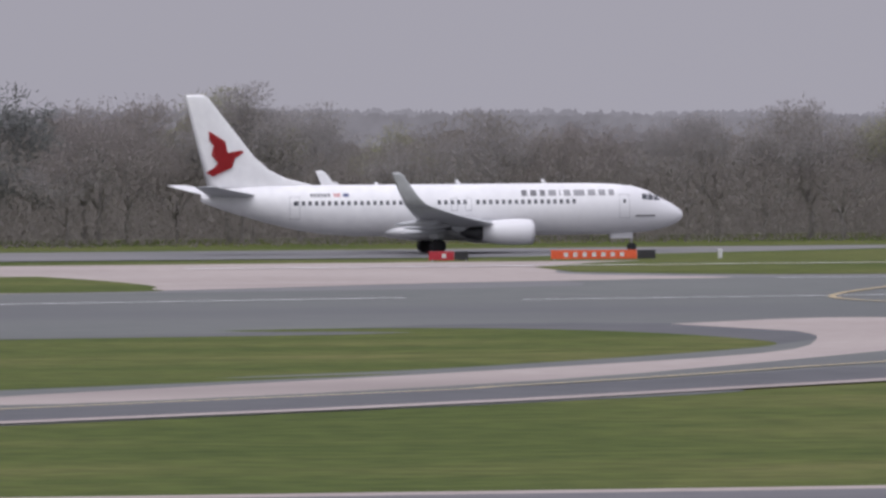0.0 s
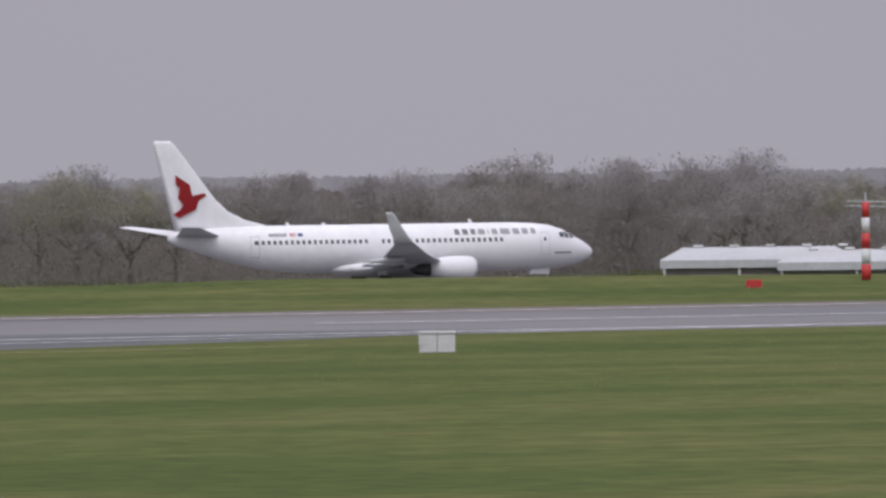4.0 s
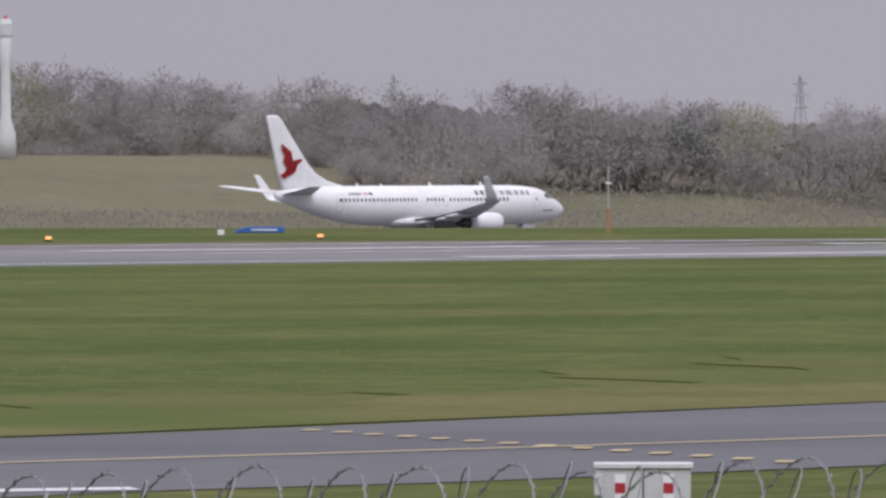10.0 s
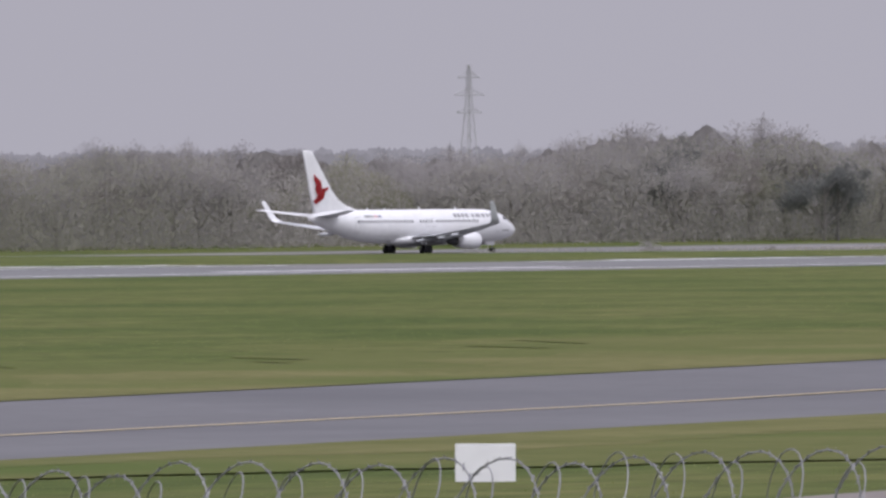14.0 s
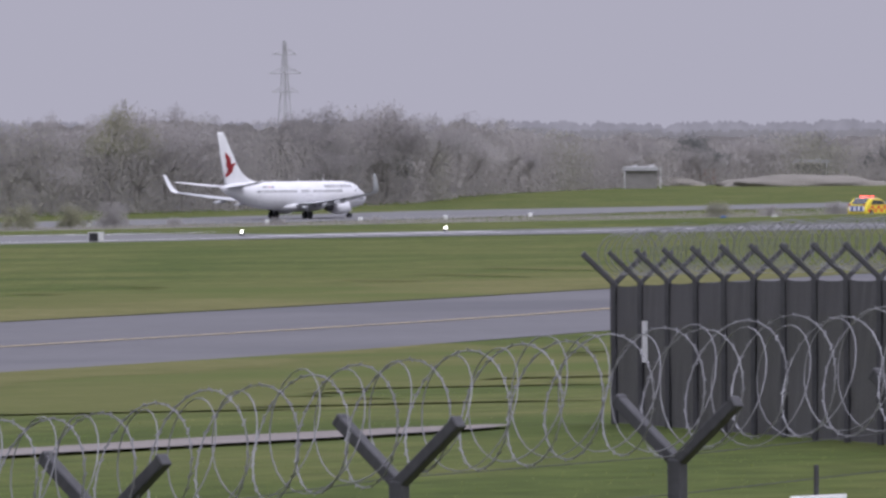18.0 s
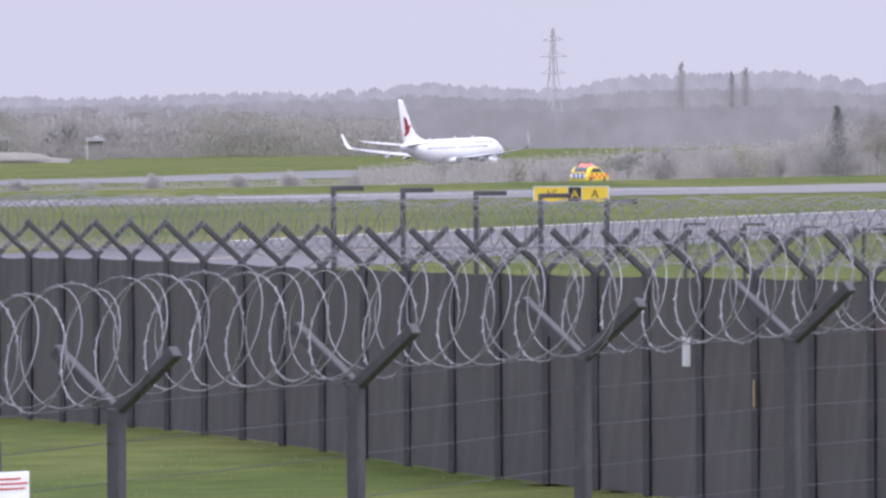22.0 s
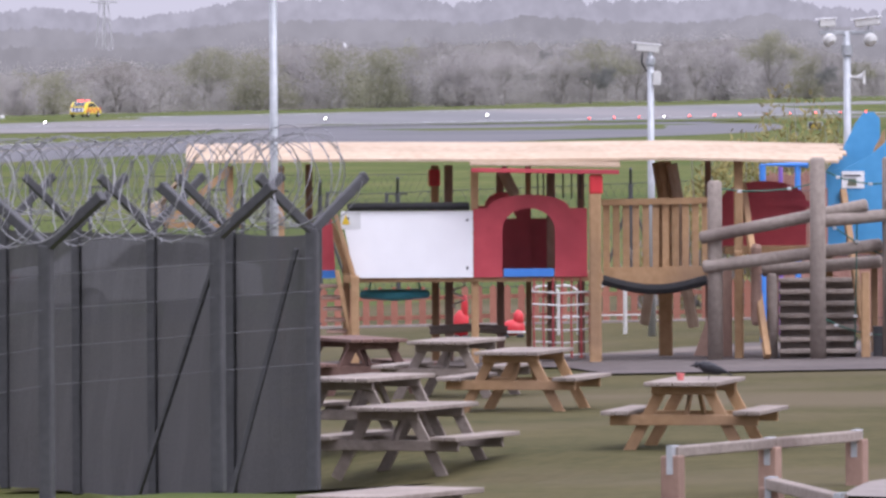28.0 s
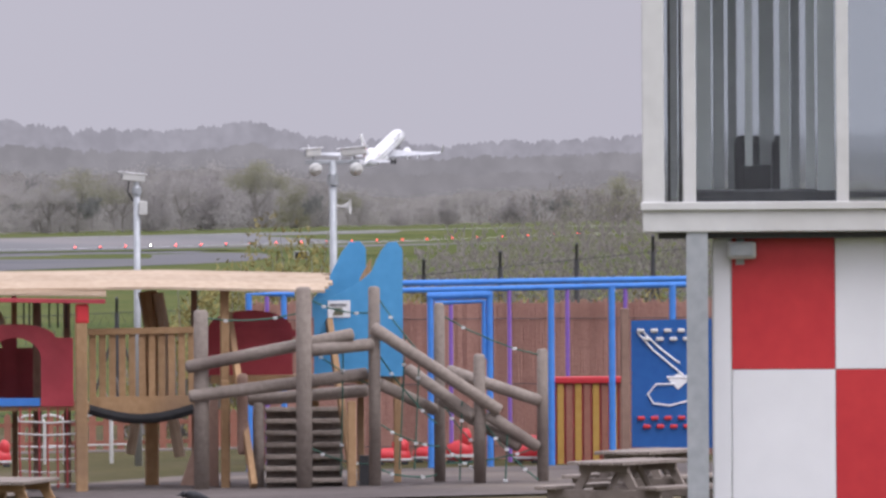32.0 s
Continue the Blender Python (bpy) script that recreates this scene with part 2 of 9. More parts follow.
def ditch(x, y):
    """A shallow ditch before the dark fence, deeper towards the play area."""
    if not (40 < x < 160 and 10 < y < 95):
        return 0.0
    along = ((150.0 - x) * 59.3 + (88.0 - y) * 53.7) / 6400.2
    off = ((150.0 - x) * 53.7 - (88.0 - y) * 59.3) / 80.0
    return float(np.interp(along, [0.35, 0.45, 0.55, 0.73, 1.0, 1.04], [0, 0.12, 0.3, 0.42, 0.42, 0])) * float(np.interp(off, [-3.2, -1.2, 14, 34], [0, 1, 1, 0]))


SINK_X = [720, 760, 830, 925, 975, 1100, 1400]
SINK_Z = [0, 0.18, 0.26, 0.77, 0.86, 0.9, 0]


def ground_z(x, y):
    if y <= 370:
        sink = float(np.interp(x, SINK_X, SINK_Z)) * float(np.interp(y, [270, 325, 345, 365], [0, 1, 1, 0])) if x > 720 and y > 270 else 0.0
        return float(np.interp(y, LAND_Y[:4], LAND_Z)) - ditch(x, y) - sink
    fall, dip = -float(np.interp(x, FALL_X, FALL_Z)), -float(np.interp(x, DIP_X, DIP_Z))
    if y <= 401:
        return fall * (y - 370) / 31
    if y <= 418:
        return fall + (dip - fall) * (y - 401) / 17
    crest, far = float(np.interp(x, FAR_X, CREST_Z)), float(np.interp(x, RUN_X, RUN_Z))
    if y <= 450:
        return dip + (crest - dip) * (y - 418) / 32
    return crest + (far - crest) * min(1.0, (y - 450) / 250)


def sheet(name, xs, ys, lift, mat):
    """A strip of land or paving that follows the ground between grid lines."""
    me = bpy.data.meshes.new(name)
    co = [(x, y, ground_z(x, y) + lift) for y in ys for x in xs]
    nx = len(xs)
    fa = [(j * nx + i, j * nx + i + 1, (j + 1) * nx + i + 1, (j + 1) * nx + i) for j in range(len(ys) - 1) for i in range(nx - 1)]
    me.from_pydata(co, [], fa)
    me.materials.append(mat)
    return tagged(new(name, me), kind="structure")


GRID_X = sorted(set(FAR_X + RUN_X + FALL_X + SINK_X + [60 + 2 * k for k in range(60)]))
GRID_Y = sorted(set(LAND_Y + [10 + 2 * k for k in range(45)] + [270, 325, 345, 365])) + [800, 1500, 4900]
tagged(sheet("ground", GRID_X, GRID_Y, 0.0, GRASS), "mown airfield grass with dry streaks reaching the horizon", "ground")


LIFT = 0.0


def slab(name, outline, mat, lift=0.02, label="", category=""):
    """A flat paved area by its outline in plan; the outline is cut where the land changes slope."""
    bm = bmesh.new()
    vs = [bm.verts.new((x, y, 0)) for x, y in outline]
    bm.faces.new(vs)
    bmesh.ops.triangulate(bm, faces=bm.faces[:])
    global LIFT
    LIFT += 0.0008
    lift = 0.009 + LIFT
    for y in LAND_Y[1:]:
        bmesh.ops.bisect_plane(bm, geom=bm.verts[:] + bm.edges[:] + bm.faces[:], plane_co=(0, y, 0), plane_no=(0, 1, 0), dist=1e-4)
    if name == "footpath":
        for no, lines in (((1, 0, 0), GRID_X), ((0, 1, 0), GRID_Y)):
            for c in lines:
                if 59 < c * no[0] < 150 or 9 < c * no[1] < 96:
                    bmesh.ops.bisect_plane(bm, geom=bm.verts[:] + bm.edges[:] + bm.faces[:], plane_co=(c * no[0], c * no[1], 0), plane_no=no, dist=1e-4)
    for v in bm.verts:
        v.co.z = ground_z(v.co.x, v.co.y) + lift
    bmesh.ops.recalc_face_normals(bm, faces=bm.faces[:])
    bm.normal_update()
    for f in bm.faces:
        if f.normal.z < 0:
            f.normal_flip()
    ob = bm_ob(name, bm, mat)
    return tagged(ob, label, category, kind="structure")


def line(name, pts, width, mat, lift=0.04):
    """A painted line along points in plan."""
    bm = bmesh.new()
    prev = None
    fine = []
    for p, q in zip(pts, pts[1:]):
        cuts = max(1, int(math.hypot(q[0] - p[0], q[1] - p[1]) / 12))
        fine += [(p[0] + (q[0] - p[0]) * k / cuts, p[1] + (q[1] - p[1]) * k / cuts) for k in range(cuts)]
    pts = fine + [pts[-1]]
    for i, (x, y) in enumerate(pts):
        a, b = pts[max(i - 1, 0)], pts[min(i + 1, len(pts) - 1)]
        d = Vector((b[0] - a[0], b[1] - a[1], 0)).normalized()
        nrm = Vector((-d.y, d.x, 0)) * width / 2
        z = ground_z(x, y) + lift
        pair = [bm.verts.new((x + nrm.x, y + nrm.y, z)), bm.verts.new((x - nrm.x, y - nrm.y, z))]
        if prev:
            bm.faces.new((prev[0], prev[1], pair[1], pair[0]))
        prev = pair
    return tagged(bm_ob(name, bm, mat), kind="structure")


def curve_pts(pts, n=8):
    """A smooth line through points in plan."""
    out = []
    for i in range(len(pts) - 1):
        p0, p1, p2, p3 = (Vector(pts[max(0, min(len(pts) - 1, k))]) for k in (i - 1, i, i + 1, i + 2))
        for k in range(n):
            t = k / n
            q = 0.5 * (2 * p1 + (p2 - p0) * t + (2 * p0 - 5 * p1 + 4 * p2 - p3) * t * t + (3 * p1 - p0 - 3 * p2 + p3) * t ** 3)
            out.append((q.x, q.y))
    return out + [tuple(pts[-1])]


SHOULDER = material("brownish_shoulder", (0.150, 0.130, 0.124), (0.205, 0.178, 0.168), 0.9, scale=0.05, fine=0.8, bump=0.1, stain=(0.135, 0.12, 0.115), spec=0.15)
# near runway
tagged(sheet("runway", [-300, 330, 400, 450, 500] + SINK_X[:-1] + [1500], [338, 345, 365, 370, 401], 0.004, RUNWAY), "near runway of grey worn asphalt", "runway")
sheet("runway_shoulder", [118, 330, 400, 450], [389, 401.5], 0.012, SHOULDER)
line("runway_edge_line", [(98, 341.5), (1500, 341.5)], 0.9, MARK_WHITE)
line("runway_edge_line_far", [(60, 392.5), (1500, 392.5)], 0.9, MARK_WHITE)
for x0, x1 in ((186, 242), (300, 330), (350, 380), (400, 430), (470, 500), (545, 575)):
    for y in (376, 347):
        line("touchdown_stripe", [(x0, y), (x1, y)], 4.2 if x0 < 200 else 2.4, MARK_WHITE)
for k in range(24):
    line("centre_dash", [(150 + 50 * k, 366), (178 + 50 * k, 366)], 0.9, MARK_WHITE)
# pale concrete runway end and the link taxiway
slab("concrete_runway_end", curve_pts([(-200, 404), (76, 406), (75, 390), (72, 372), (76, 360), (64, 354), (45, 340), (0, 330), (-200, 330)], 6), CONCRETE, 0.034, "pale pinkish concrete runway end", "concrete")
slab("grass_strip", curve_pts([(52, 378), (53, 362), (52, 348), (46, 341), (0, 343), (-120, 345), (-120, 378), (0, 378)], 5), GRASS, 0.045, "grass patch inside the concrete", "grass")
slab("taxiway_link", curve_pts([(-150, 336), (45, 338), (72, 358), (110, 358), (150, 344), (100, 310), (103, 300), (97, 284), (79.5, 252.5), (72.9, 242), (63, 232.5), (54, 222.6), (46, 212.5), (25, 191), (-120, 70), (-170, 120)], 5), TAXI, 0.028, "green-grey asphalt taxiway link", "taxiway")
slab("dark_tarmac_patch", curve_pts([(72, 262), (80, 290), (100, 310), (110, 330), (135, 336), (104, 312), (102, 300), (101, 285), (92, 274), (84, 266)], 4), DARK_TAR, 0.036, "newer dark tarmac", "taxiway")
line("dark_tarmac_band", [(-61, 120), (-26.9, 150), (26, 196.5), (38, 208), (46, 216.5), (53, 226)], 5.5, DARK_TAR, 0.034)
slab("dark_tarmac_curve", curve_pts([(-20, 268), (36, 270), (50, 281), (57, 280), (59, 268), (56, 256), (50, 248), (40, 262), (10, 262)], 4), DARK_TAR, 0.038, "dark tarmac along the grass island", "taxiway")
line("concrete_kerb", curve_pts([(-91, 105), (-35, 150), (25, 192.2), (46.5, 213.5), (54.5, 223.4), (67, 236), (79, 252.6), (89.5, 270)], 4), 1.1, CONCRETE, 0.037)
slab("concrete_wedge", curve_pts([(57, 279), (63, 285.6), (65.8, 282), (65.4, 270), (62.6, 259), (55.4, 244), (42, 220), (29, 206), (27, 210), (40, 226), (52, 243), (57, 259), (58.4, 268)], 4), CONCRETE, 0.042, "pale concrete wedge round the grass island", "concrete")
slab("grass_island", curve_pts([(-100, 262), (36, 268), (43, 276), (49.4, 277), (53.7, 270), (55, 256), (52, 247), (42, 232), (35, 225), (29, 217), (-100, 110)], 5), GRASS, 0.048, "grass island between the taxiways", "grass")
slab("grass_margin", curve_pts([(73, 376), (79, 366), (90, 364), (101, 368), (112, 380), (124, 394), (140, 402), (140, 412), (90, 412), (74, 390)], 4), GRASS, label="grass margin beyond the runway end", category="grass")
line("taxi_centre_line", curve_pts([(-60, 125), (27, 202), (41, 216), (51.7, 231), (58.8, 239.5), (66.2, 250.7), (71.6, 263.2), (72.8, 272.5), (71.8, 285.6), (72.1, 294.4), (74.2, 300.9), (78.4, 307), (83.6, 309.5), (91.5, 311), (130, 318)]), 0.26, MARK_YELLOW)
line("taxi_branch_line", curve_pts([(72, 293), (70.8, 304), (70.7, 319), (80, 345)]), 0.26, MARK_YELLOW)
line("taxi_white_line", [(-20, 306), (42.6, 318.8), (57, 323.6)], 0.6, MARK_WHITE)
line("runway_side_stripe", [(84, 332.5), (100, 336)], 0.5, MARK_WHITE)
line("runway_side_stripe", [(77, 356.4), (89, 355.6)], 0.5, MARK_WHITE)
line("hold_line", [(92, 283), (106, 301)], 1.0, MARK_YELLOW)
line("taxi_edge_line", curve_pts([(60, 318), (80, 322), (110, 331), (160, 340)]), 0.5, MARK_WHITE)
# taxiway along the fence
slab("taxiway_near", curve_pts([(-250, 158), (20, 154.3), (45, 154.5), (75, 150), (90, 145), (112, 147.5), (147, 156), (200, 168.5), (256, 182), (323, 197.5), (400, 218), (480, 235), (542, 247), (617, 259), (670, 266), (760, 292), (860, 320), (1000, 338),
     (1000, 292), (830, 275), (800, 260), (720, 235), (650, 229), (562, 223), (481, 208), (391, 189), (300, 166.5), (250, 153), (193, 137), (108, 114.7), (90, 113), (74, 105), (60, 97), (20, 104), (-250, 108)], 3), ASPHALT, 0.022, "dark asphalt taxiway beside the fence", "taxiway")
slab("concrete_edge", curve_pts([(-100, 156.6), (20, 154.6), (45, 155), (75, 152.6), (91, 148.4), (98, 143.2), (88, 145), (75, 149.6), (45, 153.6), (20, 153.2), (-100, 154.6)], 4), CONCRETE, 0.04, "pale concrete taxiway edge", "concrete")
slab("grass_inset", curve_pts([(20, 121), (69, 121), (73, 120.8), (74, 117), (71, 112), (66, 107.5), (20, 109)], 4), GRASS, 0.045, "grass wedge beside the taxiway", "grass")
line("taxi_line", curve_pts([(-200, 131), (60, 134), (90, 131), (124, 131.5), (160, 141), (224, 159), (282, 172.5), (330, 186), (420, 207), (520, 230), (640, 252)]), 0.35, MARK_YELLOW)
line("white_edge_line", [(79, 120.2), (84, 118.6), (92, 114)], 1.1, MARK_WHITE)
for k in range(14):
    x, y = 123.2 - 1.45 * k * 0.8, 147.2 - 2.9 * k * 0.8
    line("taxi_dash", [(x, y), (x + 1.1, y + 1.1)], 0.35, MARK_YELLOW)
line("taxi_white_side", curve_pts([(420, 222), (500, 238), (560, 249), (640, 262)]), 0.7, MARK_WHITE)

DRY_GRASS = material("dry_grass", (0.092, 0.098, 0.032), (0.155, 0.146, 0.062), 0.95, scale=0.12, fine=1.2, bump=0.3, stain=(0.085, 0.105, 0.03), spec=0.06)
SEMI_DRY = material("fading_grass", (0.080, 0.095, 0.028), (0.125, 0.125, 0.046), 0.95, scale=0.12, fine=1.2, bump=0.3, stain=(0.075, 0.1, 0.026), spec=0.06)


def dry_verge(edge, far, mat, seed, label):
    """A strip of drier grass along a paved edge, with an uneven far side."""
    global LIFT
    LIFT += 0.005
    fine = [Vector(edge[i]).lerp(Vector(edge[i + 1]), k / 24) for i in range(len(edge) - 1) for k in range(24)] + [Vector(edge[-1])]
    bm, prev = bmesh.new(), None
    for i, p in enumerate(fine):
        d = fine[min(len(fine) - 1, i + 1)] - fine[max(0, i - 1)]
        side = Vector((-d.y, d.x)).normalized()
        w = far * (1 + 0.5 * noise.noise(Vector((p.x * 0.09, seed, 0))) + 0.3 * noise.noise(Vector((p.x * 0.5, seed, 2))))
        w *= 0.02 + 0.98 * min(1, i / 20, (len(fine) - 1 - i) / 20)
        row = []
        for k in range(9):
            q = p + side * (w * k / 8)
            row.append(bm.verts.new((q.x, q.y, ground_z(q.x, q.y) + 0.009 + LIFT)))
        if prev:
            for k in range(8):
                bm.faces.new((prev[k], row[k], row[k + 1], prev[k + 1]))
        prev = row
    tagged(bm_ob("grass_verge", bm, mat), label, "grass", kind="structure")



FAR_SIDE = [(104, 146.4), (147, 156.2), (200, 168.7), (256, 182.2), (323, 197.8), (400, 218.3), (480, 235.3)]
NEAR_SIDE = [(250, 152.8), (193, 136.8), (150, 125.6), (108, 114.4)]
dry_verge(FAR_SIDE, 19.0, SEMI_DRY, 1.5, "half-dry grass along the taxiway")
dry_verge(FAR_SIDE, 10.0, DRY_GRASS, 4.5, "dry straw-tinged grass along the taxiway")
dry_verge(NEAR_SIDE, 21.0, SEMI_DRY, 7.5, "half-dry grass between taxiway and fence")
dry_verge(NEAR_SIDE, 7.0, DRY_GRASS, 8.5, "dry straw-tinged grass between taxiway and fence")
# link between taxiway and runway on the right
slab("taxiway_exit", curve_pts([(520, 338), (610, 322), (666, 316), (700, 306), (770, 296), (840, 318), (850, 338), (600, 338)], 4), RUNWAY, 0.03, "asphalt link to the runway", "taxiway")
PATH_GREY = material("worn_path", (0.15, 0.132, 0.122), (0.21, 0.187, 0.175), 0.9, scale=0.4, fine=4.0, bump=0.15)
# overgrown old track
STRAW = material("dead_weeds", (0.135, 0.112, 0.042), (0.23, 0.165, 0.068), 0.95, scale=0.3, fine=2.5, bump=0.3, stain=(0.085, 0.095, 0.03), spec=0.06)


def ragged(outline, out, seed):
    """The outline with uneven edges, pushed outwards by about that much."""
    c = Vector((sum(p[0] for p in outline) / len(outline), sum(p[1] for p in outline) / len(outline), 0))
    pts, n = [], len(outline)
    for i in range(n):
        a, b = Vector((*outline[i], 0)), Vector((*outline[(i + 1) % n], 0))
        side = Vector((b.y - a.y, a.x - b.x, 0)).normalized()
        if side.dot((a + b) / 2 - c) < 0:
            side = -side
        m = max(2, int((b - a).length / 0.7))
        for k in range(m):
            p = a.lerp(b, k / m)
            q = p + side * (out * (0.5 + 0.9 * noise.noise(Vector((p.x * 0.8, p.y * 0.8, seed)))) + 0.22 * noise.noise(Vector((p.x * 2.3, p.y * 2.3, seed))))
            pts.append((q.x, q.y))
    return pts


LEVEL = LIFT
for k, outline in enumerate(([(89, 160.8), (91.8, 162.5), (94.6, 165.4), (96.6, 166.5), (98.3, 168.3), (99, 169.6), (101.8, 175.7), (101.6, 177.3), (99.7, 175.5), (96.2, 171.6), (88, 163)],
                             [(105.5, 180), (104.4, 176.9), (105.5, 176.7), (109.3, 181), (112.9, 184.8), (116.5, 188.9), (120.4, 193.2), (124.8, 198.7), (130.2, 205), (130.3, 206.3), (126.3, 202.5), (121.6, 197.6), (118.7, 195.4), (114.7, 191.3), (110.1, 186.1)],
                             [(130.4, 204.6), (134.6, 208.4), (142.2, 217), (143.6, 219), (136.8, 212), (131.5, 206.4)],
                             [(144.6, 219.3), (147.2, 221), (153.6, 227), (160.1, 233.2), (180, 250.6), (203, 269.5), (202.4, 270.2), (179, 252), (163.6, 237.6), (158.7, 234), (152.3, 228)])):
    LIFT = LEVEL + 0.001 * k
    slab("weed_fringe", ragged(outline, 0.8, 3 + k), STRAW, label="straw-coloured weeds along the old track", category="weeds")
    LIFT += 0.006
    slab("old_track", ragged(outline, -0.12, 9 + k), WORN_TAR, label="broken piece of old overgrown tarmac track", category="track")
    x, y = outline[len(outline) // 4]
    tuft = [(x + 0.9 * math.cos(a) + 1.7 * math.cos(a) * 0.7, y + 0.5 * math.sin(a) + 1.8 * math.cos(a) * 0.7) for a in (0, 0.7, 1.4, 2.1, 3.14, 3.9, 4.7, 5.5)]
    LIFT += 0.006
    slab("weed_fringe", tuft, STRAW, label="patch of straw-coloured weeds on the old track", category="weeds")
slab("footpath", curve_pts([(60, 81), (100, 84.4), (115, 87.6), (121.2, 89.4), (128, 90.4), (134, 90), (141, 90.6), (146.9, 90), (148, 89), (143.7, 87.7), (136, 87.4), (129, 87.2), (122, 86), (112.4, 83.0), (100, 80.6), (60, 77)], 3), PATH_GREY, 0.03, "narrow worn path by the fence", "path")
slab("grass_verge", [(765, 300), (809, 297), (838, 276), (800, 255), (760, 240), (1100, 240), (1100, 306), (979, 304), (861, 302)], GRASS, label="grass strip between taxiway and runway", category="grass")
# far runway on its own rolling level
tagged(sheet("far_runway", RUN_X, [722, 770], 0.06, RUNWAY), "far runway of grey asphalt", "runway")


def verge_bank():
    """A low grassy bank along the near side of the runway, behind which the car drives."""
    bm, prev = bmesh.new(), None
    for k in range(61):
        x = 560 + 360 * k / 60
        h = 0.5 * min(1, k / 16, (60 - k) / 14)
        ring = [bm.verts.new((x, y, ground_z(x, y) + (0.006 if z == 0 else h * z * (1 + 0.12 * noise.noise(Vector((x * 0.15, y, 0))))))) for y, z in ((354, 0), (358, 0.75), (362, 1.0), (366, 0.9), (369.5, 0))]
        if prev:
            for a in range(4):
                bm.faces.new((prev[a], ring[a], ring[a + 1], prev[a + 1]))
        prev = ring
    tagged(bm_ob("grass_bank", bm, GRASS), "low grassy bank beside the runway", "bank", kind="structure")


verge_bank()


# ---- the airliner: x forward, station s metres behind the nose, origin on the ground under the main gear ----
HULL_WHITE = material("hull_white", (0.70, 0.70, 0.715), (0.80, 0.80, 0.81), 0.32, scale=0.25, fine=1.5, stain=(0.66, 0.66, 0.68))
WING_GREY = material("wing_grey", (0.43, 0.44, 0.46), (0.53, 0.54, 0.56), 0.4, scale=0.4, fine=3.0)
SILVER = material("bare_metal", (0.55, 0.55, 0.56), (0.66, 0.66, 0.67), 0.3, metal=0.9, scale=1.0, fine=6.0)
GLASS_DARK = material("cabin_glass", (0.035, 0.04, 0.05), (0.06, 0.065, 0.075), 0.12, scale=2.0, fine=9.0, spec=0.6)
# haze is put into the pane colour: lighter than the dark glass
CABIN_PANE = material("cabin_pane", (0.085, 0.09, 0.10), (0.125, 0.13, 0.14), 0.1, scale=2.0, fine=9.0, spec=0.7)
TITLE_PALE = material("title_pale", (0.27, 0.27, 0.285), (0.31, 0.31, 0.325), 0.4)
TITLE_GREY = material("title_grey", (0.14, 0.14, 0.15), (0.17, 0.17, 0.18), 0.4)
LIVERY_RED = material("livery_red", (0.40, 0.022, 0.028), (0.50, 0.035, 0.04), 0.35, scale=0.8, fine=4.0)
RUBBER = material("rubber", (0.018, 0.018, 0.02), (0.032, 0.032, 0.034), 0.85, scale=2.0, fine=12.0)
DARK_METAL = material("dark_metal", (0.05, 0.05, 0.055), (0.09, 0.09, 0.095), 0.5, metal=0.5, scale=1.0, fine=8.0)
BLUE_FLAG = material("flag_blue", (0.03, 0.05, 0.16), (0.04, 0.06, 0.2), 0.4)
SEAM = material("panel_seam", (0.38, 0.38, 0.40), (0.46, 0.46, 0.48), 0.5)

HULL_S = [0.0, 0.12, 0.4, 1.0, 1.9, 2.9, 4.0, 5.6, 7.4, 10, 14, 18, 22, 26, 28.5, 30.5, 33, 35.5, 37.2, 38.1]
HULL_TOP = [2.86, 3.12, 3.38, 3.78, 4.22, 4.78, 5.12, 5.29, 5.36, 5.37, 5.37, 5.37, 5.37, 5.37, 5.37, 5.36, 5.32, 5.18, 4.98, 4.72]
HULL_BOT = [2.76, 2.52, 2.28, 1.98, 1.74, 1.56, 1.44, 1.37, 1.35, 1.35, 1.35, 1.35, 1.35, 1.38, 1.55, 1.86, 2.45, 3.18, 3.75, 4.15]
HULL_W = [0.05, 0.32, 0.58, 0.93, 1.25, 1.50, 1.68, 1.82, 1.88, 1.88, 1.88, 1.88, 1.88, 1.87, 1.80, 1.66, 1.36, 0.92, 0.55, 0.28]


def hull(s):
    return (float(np.interp(s, HULL_S, HULL_TOP)), float(np.interp(s, HULL_S, HULL_BOT)), float(np.interp(s, HULL_S, HULL_W)))


def skin(s, z, side, off=0.012):
    """The point of the hull's side at station s and height z."""
    top, bot, w = hull(s)
    c, h = (top + bot) / 2, (top - bot) / 2
    k = max(-0.98, min(0.98, (z - c) / h))
    return Vector((20 - s, side * (w * math.sqrt(1 - k * k) + off), z))


def skin_patch(bm, s0, s1, z0, z1, side, off=0.012, n=3, m=3):
    g = [[bm.verts.new(skin(s0 + (s1 - s0) * i / n, z0 + (z1 - z0) * j / m, side, off)) for i in range(n + 1)] for j in range(m + 1)]
    for j in range(m):
        for i in range(n):
            f = (g[j][i], g[j][i + 1], g[j + 1][i + 1], g[j + 1][i])
            bm.faces.new(f if side > 0 else f[::-1])
    return bm


def loft(sections, closed=True):
    """Skins a list of equal rings."""
    bm = bmesh.new()
    rings = [[bm.verts.new(p) for p in r] for r in sections]
    n = len(rings[0])
    for a, b in zip(rings, rings[1:]):
        for k in range(n if closed else n - 1):
            bm.faces.new((a[k], a[(k + 1) % n], b[(k + 1) % n], b[k]))
    if closed:
        bm.faces.new(rings[0][::-1])
        bm.faces.new(rings[-1])
    bmesh.ops.recalc_face_normals(bm, faces=bm.faces[:])
    return bm


